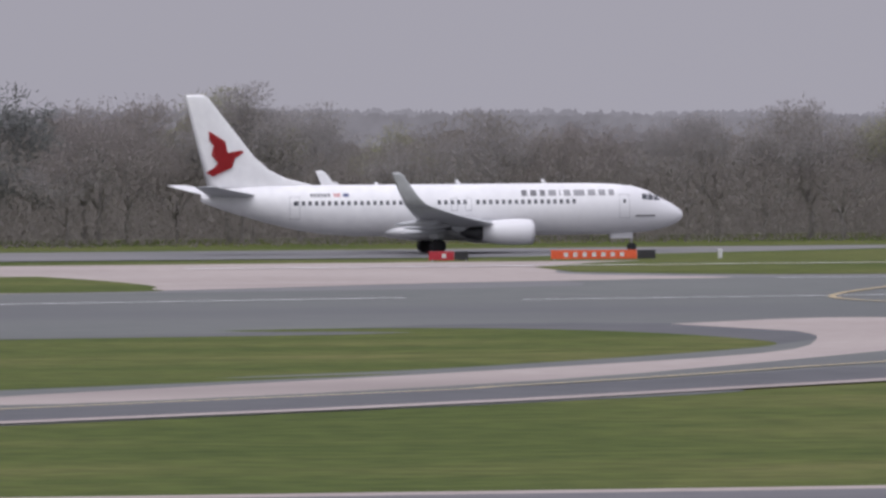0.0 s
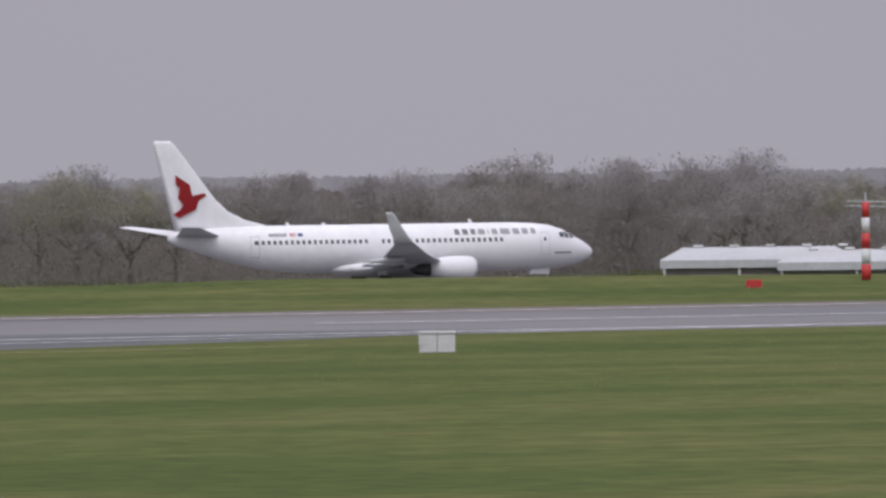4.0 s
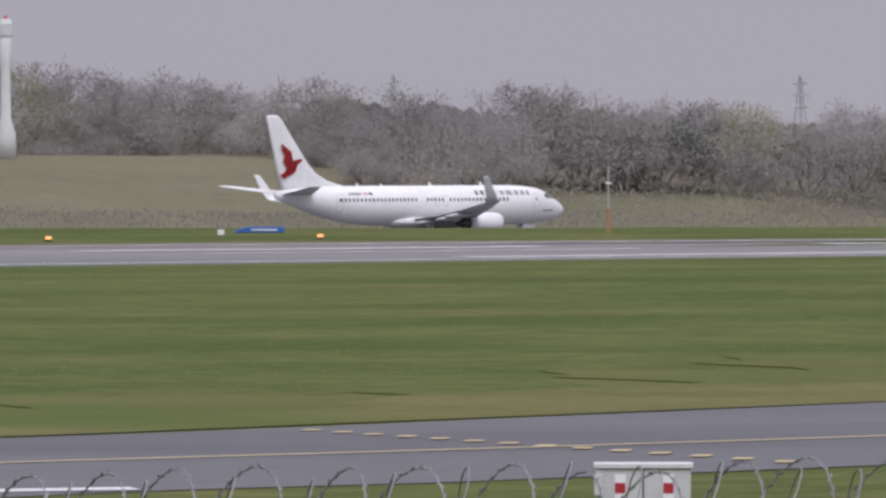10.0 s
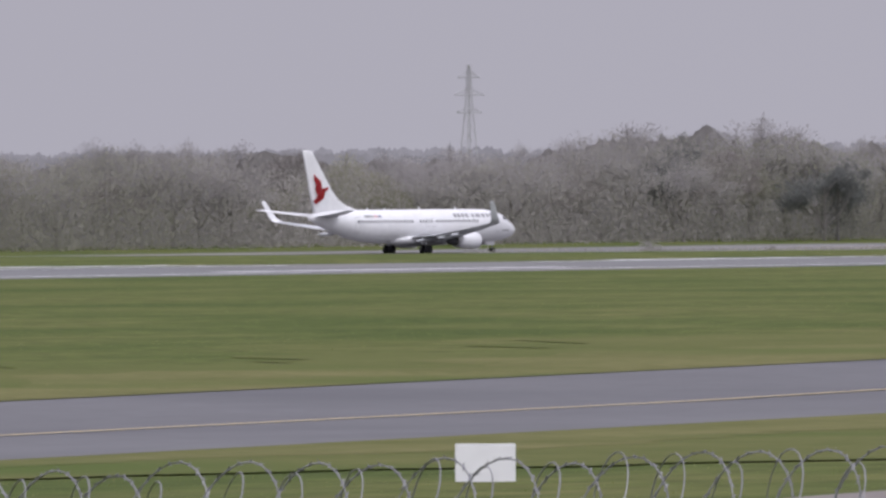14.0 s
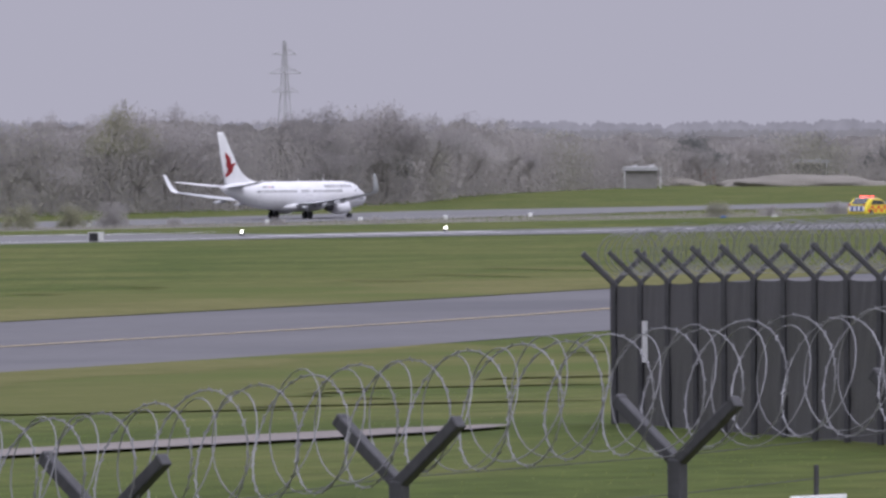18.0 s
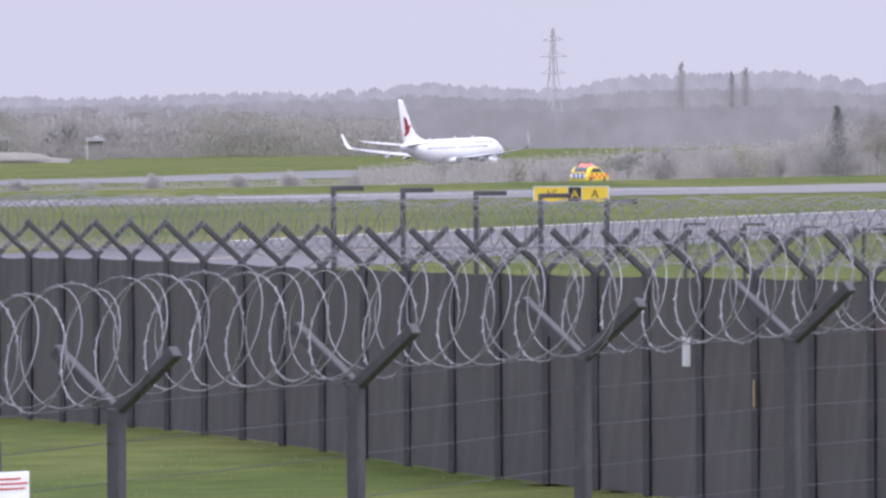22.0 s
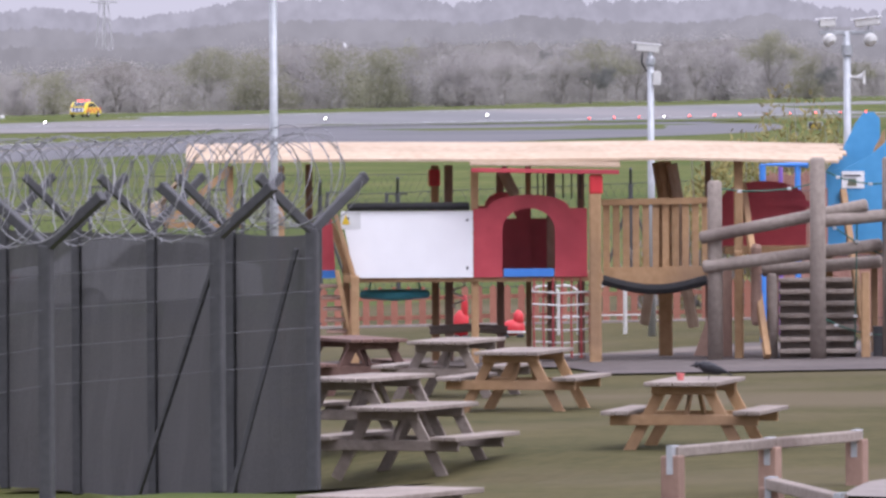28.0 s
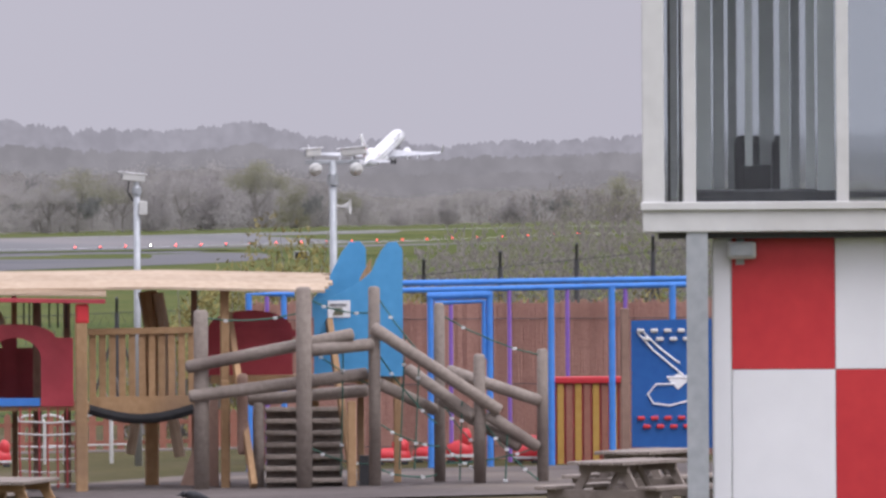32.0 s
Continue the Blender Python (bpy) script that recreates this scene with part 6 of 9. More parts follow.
def white_tower():
    t = thing("white_tower", facing(38.15, 1091, 3.1), "slender white concrete mast with a flared foot", "tower")
    t.scale = (0.953, 0.953, 0.953)
    part("shaft", tubes(([(0, 0, -0.8), (0, 0, 2.6), (0, 0, 4.6), (0, 0, 11), (0, 0, 14.6)], [1.25, 1.2, 0.62, 0.55, 0.72]), seg=16), OLD_WHITE, t, "", True)
    part("head", tubes(([(0, 0, 14.2), (0, 0, 15.6), (0, 0, 16.2)], [0.85, 0.85, 0.6]), seg=16), OLD_WHITE, t, "pale head with fittings")
    part("arm", tubes(([(-3.2, 0, 14.6), (0.4, 0, 14.7)], 0.05)), GALV, t)
    part("cap", tubes(([(0, 0, 16.2), (0, 0, 16.5)], 0.2)), RED_PAINT, t)


white_tower()


def shed(turn, dist, w, h, d, eave, label, base=None, red=False, yaw=0):
    """A long low building: wall, pitched roof with end hips, posts and vents."""
    s = thing("low_building", facing(turn, dist, base, yaw), label, "building", "low buildings")
    low = polar(turn, dist)[2] - s.matrix_world.translation.z
    part("wall", bevel_box((-w / 2 + 0.3, 0.6, low), (w / 2 - 0.3, d, eave), 0.02), material("dull_wall", (0.19, 0.18, 0.175), (0.25, 0.24, 0.23), 0.8) if not red else BRICK_RED, s)
    bm = bmesh.new()
    a = [(-w / 2, 0, eave), (w / 2, 0, eave), (w / 2, d, eave), (-w / 2, d, eave)]
    top = [(-w / 2 + h, d / 2, h), (w / 2 - h, d / 2, h)]
    v = [bm.verts.new(p) for p in a + top] + [bm.verts.new((p[0], p[1], eave - 0.75)) for p in a]
    for f in ((0, 1, 5, 4), (1, 2, 5), (2, 3, 4, 5), (3, 0, 4), (6, 7, 1, 0), (7, 8, 2, 1), (8, 9, 3, 2), (9, 6, 0, 3)):
        bm.faces.new([v[i] for i in f])
    part("roof", bm, ROOF_GREY if dist < 1500 else material("dull_roof", (0.33, 0.33, 0.34), (0.42, 0.42, 0.43), 0.7), s, "pale sheet roof")
    for k in range(int(w / 3.4)):
        part("ridge_vent", bevel_box((-w / 2 + h + 1 + 3.4 * k, d / 2 - 0.3, h), (-w / 2 + h + 1.9 + 3.4 * k, d / 2 + 0.3, h + 0.22), 0.05), OLD_WHITE, s)
    for k in range(int(w / 7) + 1):
        part("column", boxes(((-w / 2 + 0.3 + 7 * k, 0.1, low), (-w / 2 + 0.5 + 7 * k, 0.3, eave))), OLD_WHITE, s)
    return s


BRICK_RED = material("brick_wall", (0.26, 0.13, 0.10), (0.34, 0.18, 0.14), 0.85, scale=0.3, fine=4.0)
shed(26.3, 908, 41, 1.85, 11, 0.75, "long low hangar with a pale sheet roof beyond the runway", -3.3)
shed(24.9, 910, 18.5, 2.1, 11, 0.95, "low pale-roofed shed beyond the runway", -3.2)
shed(31.35, 955, 8.5, 0.9, 6, 0.5, "very low pale-roofed shed beyond the runway", -3.4)
shed(31.3, 930, 9, 0.4, 6, 0.25, "low pale roof just showing over the crest", -3.6)
shed(60.08, 2050, 9, 1.5, 8, 0.9, "red-walled house with a pale roof by the far wood", 0.6, True)
shed(59.75, 1900, 7, 0.9, 6, 0.8, "low pale-roofed shed by the far wood", 0.7)
shed(60.75, 2080, 8, 0.8, 6, 0.8, "low pale-roofed shed by the far wood", 1.6)
shed(61.35, 2060, 4, 0.8, 6, 0.8, "low pale-roofed shed by the far wood", 1.4)
shed(52.4, 1650, 3.4, 5.4, 6, 3.4, "small red-brick house among the trees", 1.0, True)
for turn, d, w, h in ((60.7, 1950, 34, 2.2), (59.9, 1990, 16, 1.7)):
    bm = bmesh.new()
    bmesh.ops.create_icosphere(bm, subdivisions=4, radius=1)
    for v in bm.verts:
        v.co = Vector((v.co.x * w / 2, v.co.y * w / 4, v.co.z * h)) * (1 + 0.18 * noise.noise(v.co * 2.3))
    m_ = bm_ob("earth_mound", bm, material("bare_earth", (0.155, 0.145, 0.125), (0.21, 0.195, 0.17), 0.95, scale=0.2, fine=1.5), None, True)
    m_.matrix_world = facing(turn, d)
    tagged(m_, "low mound of pale bare earth", "mound", "mounds")


def pylon(turn, dist, h, wide):
    p = thing("pylon", facing(turn, dist, None, 35), "hazy grey lattice electricity pylon", "pylon", "pylons")
    z0 = 6 + dist * 0.0005
    legs = []
    for sx in (-1, 1):
        for sy in (-1, 1):
            legs.append(([(sx * wide, sy * wide, 0), (sx * wide * 0.35, sy * wide * 0.35, h * 0.62), (sx * 0.25, sy * 0.25, h)], 0.17))
    part("leg", tubes(*legs, seg=5), HAZE_STEEL, p)
    for z, a in ((0.62, 0.15), (0.76, 0.18), (0.90, 0.13)):
        part("crossarm", tubes(([(-h * a * 0.8, 0, h * z), (h * a * 0.8, 0, h * z)], 0.2), ([(-h * a * 0.8, 0, h * z), (0, 0, h * (z + 0.05))], 0.12), ([(h * a * 0.8, 0, h * z), (0, 0, h * (z + 0.05))], 0.12), seg=5), HAZE_STEEL, p)
    n = 9
    for k in range(n):
        a, b = k / n, (k + 1) / n
        wa, wb = (np.interp(q, [0, 0.62, 1], [wide, wide * 0.35, 0.25]) for q in (a, b))
        part("brace", tubes(([(-wa, -wa, h * a), (wb, -wb, h * b)], 0.08), ([(wa, -wa, h * a), (-wb, -wb, h * b)], 0.08), ([(-wa, wa, h * a), (wb, wb, h * b)], 0.08), seg=4), HAZE_STEEL, p)


for turn, top in ((40.43, 8.0), (42.823, 7.9), (46.18, 10.2), (50.53, 12.3), (57.66, 13.1), (64.05, 11.4), (68.05, 13.4), (66.17, 6.9)):
    d_ = 2950
    pylon(turn, d_, 6 + d_ * (top - 2.3) / 1000 + 2.6, 2.6)
for turn, top in ((64.8, 8.4), (65.18, 7.8), (65.1, 7.4)):
    plant("poplar", turn, 2700, 6 + 2700 * (top - 2.6) / 1000 + 2.4, 0.55)

# runway end lights and striped barrier on the right
for k in range(26):
    turn = 70.9 + 0.148 * k
    l_ = thing("runway_light", facing(turn, 339.5 / math.cos(radians(turn))), "low red runway end light, lit", "light", "red runway lights")
    part("base", tubes(([(0, 0, 0), (0, 0, 0.16)], 0.14)), DARK_METAL, l_)
    part("lens", tubes(([(0, 0, 0.16), (0, 0, 0.3)], [0.1, 0.06])), LAMP_RED if k != 3 else LAMP_WHITE, l_)
for turn in (69.35, 70.3, 67.7, 57.4, 58.6, 53.4):
    l_ = thing("runway_light", facing(turn, 352 / math.cos(radians(turn))), "low white runway edge light, lit", "light", "white runway lights")
    part("base", tubes(([(0, 0, 0), (0, 0, 0.2)], 0.16)), DARK_METAL, l_)
    part("lens", tubes(([(0, 0, 0.2), (0, 0, 0.34)], [0.11, 0.07])), LAMP_WHITE, l_)
for k in range(8):
    x = 754 + 3.0 * (k - 3.5) * 0.95
    b = thing("barrier_block", pose(751.5 + 2.6 * k * 0.85, 325.0 + 0.9 * k, ground_z(750, 325), 0, 0, -62), "red and white plastic barrier block", "barrier", "barrier blocks")
    part("body", bevelled(prism([(-0.45, 0), (0.45, 0), (0.3, 0.62), (-0.3, 0.62)], -0.25, 0.25), 0.05), RED_PAINT if k == 0 else OLD_WHITE, b)
    part("end", bevel_box((-0.5, -0.27, 0.05), (-0.05, 0.27, 0.55), 0.03), RED_PAINT, b)
for turn, y in ((60.537, 415), (60.235, 415), (55.0, 425), (67.45, 415), (63.1, 415)):
    b = thing("marker_block", facing(turn, y / math.cos(radians(turn))), "small pale marker block on the grass", "block", "marker blocks")
    part("block", bevel_box((-0.25, 0, 0), (0.25, 0.35, 0.42), 0.03), WHITE if turn != 60.235 else BLUE_PAINT, b)
for k, (turn, z) in enumerate(((55.9, 0), (56.5, 0), (57.0, 0), (57.55, 0), (58.1, 0), (58.6, 0), (59.1, 0))):
    d = 716 / math.cos(radians(turn))
    b = thing("marker_block", facing(turn, d), "small pale marker at the far runway edge", "block", "marker blocks")
    part("block", bevel_box((-0.3, 0, 0), (0.3, 0.4, 0.6), 0.04), WHITE, b)
# a pale mast head among the trees
b = thing("mast_box", facing(13.944, 906, -3.0), "pale box on a thin mast among the trees", "mast")
part("mast", tubes(([(0, 0, 0), (0, 0, 8.4)], 0.09)), STEEL_BLUE, b)
part("box", bevel_box((-0.42, -0.3, 7.9), (0.42, 0.3, 9.1), 0.05), OLD_WHITE, b)
b = thing("tower", facing(13.56, 1300, -3.0), "dark square tower top above the trees", "tower")
part("shaft", bevel_box((-0.7, -0.7, 0), (0.7, 0.7, 9.6), 0.05), STEEL_BLUE, b)
part("cap", bevel_box((-0.9, -0.9, 9.2), (0.9, 0.9, 9.8), 0.05), STEEL_BLUE, b)


def airport_car():
    """Checkered runway inspection car, its front towards +x."""
    c = thing("inspection_car", pose(231, 372, 0.02), "yellow and blue checkered runway car with lit beacons", "car")
    yel, blu = material("car_yellow", (0.72, 0.58, 0.03), (0.80, 0.65, 0.05), 0.35), material("car_blue", (0.04, 0.07, 0.22), (0.05, 0.09, 0.28), 0.35)
    side = [(-2.2, 0.35), (2.15, 0.35), (2.2, 0.72), (1.9, 0.92), (1.2, 1.02), (0.3, 1.5), (-0.4, 1.57), (-1.35, 1.55), (-2.0, 1.1), (-2.25, 0.7)]
    part("body", bevelled(prism(side, -0.86, 0.86), 0.07, 2), yel, c, "yellow bodywork")
    for k in range(8):
        for r in range(2):
            if (k + r) % 2 == 0:
                x = -2.0 + 0.5 * k
                part("check", boxes(((x, -0.872, 0.5 + 0.25 * r), (x + 0.5, -0.862, 0.75 + 0.25 * r))), ORANGE_RED, c)
    part("rear_panel", boxes(((-2.262, -0.6, 0.55), (-2.25, 0.6, 1.0))), blu, c)
    for y in (-0.7, -0.3, 0.1, 0.5):
        part("rear_check", boxes(((-2.27, y, 0.6), (-2.262, y + 0.2, 0.95))), WHITE, c)
    part("side_window", prism([(-1.5, 1.08), (-1.15, 1.44), (0.25, 1.42), (0.85, 1.08)], -0.875, -0.862), GLASS_DARK, c)
    part("rear_window", prism([(-2.0, 1.13), (-1.42, 1.53), (-1.44, 1.55), (-2.03, 1.14)], -0.62, 0.62), GLASS_DARK, c)
    part("windscreen", prism([(1.12, 1.07), (0.38, 1.47), (0.42, 1.49), (1.16, 1.08)], -0.68, 0.68), GLASS_DARK, c)
    for x in (-1.4, 1.35):
        for y in (-0.8, 0.8):
            bm = bmesh.new()
            tube(bm, [(x, y - 0.11, 0.34), (x, y - 0.08, 0.34), (x, y + 0.08, 0.34), (x, y + 0.11, 0.34)], [0.27, 0.34, 0.34, 0.27], 16)
            wh = part("wheel", bm, RUBBER, c)
            bm = bmesh.new()
            tube(bm, [(x, y - 0.115, 0.34), (x, y + 0.115, 0.34)], 0.18, 10)
            part("rim", bm, SILVER, wh)
    part("roof_panel", bevel_box((-1.25, -0.7, 1.55), (0.1, 0.7, 1.585), 0.015), WHITE, c, "white roof panel")
    part("roof_bar", bevel_box((-0.75, -0.6, 1.58), (-0.35, 0.6, 1.65), 0.02), DARK_METAL, c)
    for y in (-0.55, 0.0, 0.35):
        part("beacon", bevel_box((-0.74, y, 1.65), (-0.37, y + 0.22, 1.76), 0.03), LAMP_RED, c, "lit red beacon")
    for y in (-0.72, 0.6):
        part("tail_light", boxes(((-2.27, y, 0.95), (-2.2, y + 0.12, 1.15))), RED_PAINT, c)
    return c


CAR = airport_car()


# row of red and white barrier blocks on the taxiway
for k in range(10):
    b = thing("barrier_block", facing(66.43 + 0.041 * k, 837 - 0.5 * k), "red plastic road barrier block" if k % 2 == 0 else "white plastic road barrier block", "barrier", "barrier blocks")
    part("block", bevelled(prism([(-0.3, 0), (-0.3, 0.12), (-0.28, 0.5), (0.28, 0.5), (0.3, 0.12), (0.3, 0)], -0.18, 0.18), 0.02), RED_PAINT if k % 2 == 0 else OLD_WHITE, b)
    part("lug", boxes(((0.29, -0.04, 0.2), (0.34, 0.04, 0.35))), RED_PAINT, b)

# ---- perimeter fences ----
FENCE_STEEL = material("fence_steel", (0.046, 0.046, 0.051), (0.070, 0.070, 0.076), 0.55, scale=1.5, fine=12.0)
COIL_STEEL = material("razor_steel", (0.19, 0.19, 0.205), (0.275, 0.275, 0.29), 0.45, metal=0.3, scale=2.0, fine=15.0)
FINE_COIL = material("thin_razor_steel", (0.19, 0.19, 0.205), (0.26, 0.26, 0.275), 0.5, metal=0.2, scale=2.0, fine=15.0)


def netting():
    """Dark woven screen, dense enough to hide most of what is behind it."""
    m = material("screen_netting", (0.066, 0.064, 0.068), (0.092, 0.089, 0.094), 0.9, scale=0.7, fine=30.0, bump=0.2, stain=(0.088, 0.085, 0.092))
    n, l = m.node_tree.nodes, m.node_tree.links
    clear, mix = n.new("ShaderNodeBsdfTransparent"), n.new("ShaderNodeMixShader")
    mix.inputs[0].default_value = 0.03
    l.new(n["Principled BSDF"].outputs[0], mix.inputs[1])
    l.new(clear.outputs[0], mix.inputs[2])
    l.new(mix.outputs[0], n["Material Output"].inputs["Surface"])
    return m


NETTING = netting()
COIL_DIR = Vector((math.cos(radians(12.5)), -math.sin(radians(12.5)), 0))
COIL_FOOT = Vector((11.1, 50.2, 0))
COIL_SIDE = Vector((-COIL_DIR.y, COIL_DIR.x, 0))
FORK_S = [10, 31.7, 35, 43.8, 46.7, 49.8, 52.9, 56, 59, 62, 65, 68, 71, 74, 77, 79]
FORK_Z = [3.14, 3.01, 3.1, 3.1, 3.2, 3.26, 3.46, 3.54, 3.68, 3.8, 3.96, 4.05, 4.1, 4.28, 4.33, 4.35]


def rod(a, b, w, d):
    """A bevelled bar from a to b, w wide and d deep."""
    a, b = Vector(a), Vector(b)
    x = (b - a).normalized()
    up = Vector((0, 0, 1)) if abs(x.z) < 0.95 else Vector((0, 1, 0))
    y = up.cross(x).normalized()
    z = x.cross(y)
    m = Matrix.Translation(a) @ Matrix((x, y, z)).transposed().to_4x4()
    return bevel_box((0, -w / 2, -d / 2), ((b - a).length, w / 2, d / 2), min(w, d) * 0.15, m)


def stick(name, a, b, w, d, mat, parent, label=""):
    return part(name, rod(a, b, w, d), mat, parent, label)


def fork_post(p, fork, side, reach, rise, w, label, group):
    """A steel post with two arms that spread to both sides of the fence, for the coil to lie in."""
    g = ground_z(p.x, p.y)
    t = thing("fence_post", Matrix.Translation((p.x, p.y, g)), label, "fence post", group)
    h = fork - g
    part("upright", rod((0, 0, 0), (0, 0, h), w, w), FENCE_STEEL, t)
    for sg in (-1, 1):
        part("arm", rod((0, 0, h - 0.03), (side.x * reach * sg, side.y * reach * sg, h + rise), w * 0.8, w * 0.8), FENCE_STEEL, t)
        part("arm_cap", rod((side.x * (reach - 0.02) * sg, side.y * (reach - 0.02) * sg, h + rise - 0.01), (side.x * (reach + 0.02) * sg, side.y * (reach + 0.02) * sg, h + rise + 0.02), w * 0.86, w * 0.86), FENCE_STEEL, t)
    return t


def razor_coil(name, path, radius, turns, wire, mat, label, barb=0.03, every=2, seg=22, seed=1):
    """Coiled razor wire along a path: path(u) and radius(u) for u from 0 to 1, with barbs on the wire."""
    rng = random.Random(seed)
    n = int(turns * seg)

    def winding(hand, lag):
        pts = []
        wob = [(rng.uniform(-0.10, 0.10), rng.uniform(0.92, 1.08), rng.uniform(-0.05, 0.05)) for _ in range(int(turns) + 3)]
        for i in range(n + 1):
            u = i / n
            k = turns * u
            j = int(k)
            f = k - j
            lean, grow, drop = (wob[j][c] * (1 - f) + wob[j + 1][c] * f for c in range(3))
            c = path(u)
            d = (path(min(1, u + 0.002)) - path(max(0, u - 0.002))).normalized()
            s = Vector((-d.y, d.x, 0)).normalized()
            a = 2 * math.pi * k * hand + lag
            r = radius(u) * grow
            pts.append(c + s * (r * math.cos(a)) + Vector((0, 0, r * math.sin(a) + drop)) + d * (lean + 0.14 * math.sin(a + 0.6)))
        return pts

    pts = winding(1, 0.0)
    bm = bmesh.new()
    tube(bm, pts, wire, 4)
    t = bm_ob(name, bm, mat)
    tagged(t, label, "razor wire", "razor wire coils")
    back = winding(-1, 1.1)
    part("counter_coil", tubes((back, wire * 0.9), seg=4), mat, t)
    co, fa = [], []
    for i in range(0, n, every):
        p = pts[i]
        d = (pts[i + 1] - p).normalized()
        v = d.cross(Vector((rng.gauss(0, 1), rng.gauss(0, 1), rng.gauss(0, 1)))).normalized()
        w2 = d.cross(v)
        for e in (v, w2):
            k = len(co)
            co += [p + d * barb * 1.5 + e * barb, p - d * barb * 0.5 + e * wire, p - d * barb * 1.5 - e * barb, p + d * barb * 0.5 - e * wire]
            fa.append((k, k + 1, k + 2, k + 3))
    me = bpy.data.meshes.new("barbs")
    me.from_pydata(co, [], fa)
    me.materials.append(mat)
    ob = tagged(new("barb", me), kind="stuff")
    ob.parent = t
    return t


def coil_fence():
    posts = [12.4, 15.5, 18.6, 21.77, 24.9, 28.3, 31.7, 34.83, 37.9, 40.8, 43.8, 46.7, 49.82, 52.93, 56.05, 59.1, 62.12, 65.15, 68.12, 71.03, 74.0, 76.85]
    for s in posts:
        p = COIL_FOOT + COIL_DIR * s
        fork_post(p, float(np.interp(s, FORK_S, FORK_Z)), COIL_SIDE, 0.62, 0.44, 0.125, "dark steel Y-armed post of a razor-wire fence", "razor fence posts")

    def at(u):
        s = 12 + 66.5 * u
        p = COIL_FOOT + COIL_DIR * s
        p.z = float(np.interp(s, [10, 32, 38, 45, 50, 53, 60, 68, 74, 79], [3.58, 3.62, 3.6, 3.56, 3.66, 3.95, 4.26, 4.54, 4.76, 4.86]))
        return p
    razor_coil("razor_wire_coil", at, lambda u: 0.36 + 0.11 * min(1, max(0, (u - 0.3) / 0.4)), 122, 0.0062, COIL_STEEL, "grey barbed razor-wire coil lying in the post arms", 0.021, 1, 24, 5)
    # plain strands and a notice board below the coil
    for k, dz in enumerate((0.02, -0.28, -0.6, -0.95, -1.3)):
        pts = []
        for s in posts + [78.5]:
            p = COIL_FOOT + COIL_DIR * s
            pts.append((p.x, p.y, max(ground_z(p.x, p.y) + 0.05, float(np.interp(s, FORK_S, FORK_Z)) + dz)))
        tagged(bm_ob("fence_wire", tubes((pts, 0.004), seg=4), FENCE_STEEL), "thin dark tensioned wire of the fence", "fence wire", "fence wires")
    p = COIL_FOOT + COIL_DIR * 57.6 - COIL_SIDE * 0.1
    b = thing("notice_board", Matrix.Translation((p.x, p.y, 2.55)) @ pose(0, 0, 0, 0, 0, -12.5), "small white warning board with red and black lines of small print", "sign")
    part("board", bevel_box((-0.33, 0.0, 0), (0.33, 0.02, 0.66), 0.006), WHITE, b)
    bars("headline", b, RED_PAINT, [(-0.22, 0.22, 0.60, 0.612), (-0.3, 0.3, 0.562, 0.574), (-0.27, 0.27, 0.522, 0.534)], -0.002)
    bars("small_print", b, TITLE_GREY, [(-0.29, 0.1, 0.40, 0.42), (-0.29, 0.2, 0.35, 0.37), (-0.29, 0.05, 0.30, 0.32), (-0.29, 0.24, 0.25, 0.27), (-0.29, 0.15, 0.19, 0.21), (-0.29, 0.2, 0.12, 0.14)], -0.002)
    part("strap", boxes(((-0.02, 0.02, -0.1), (0.02, 0.04, 0.9))), FENCE_STEEL, b)


coil_fence()


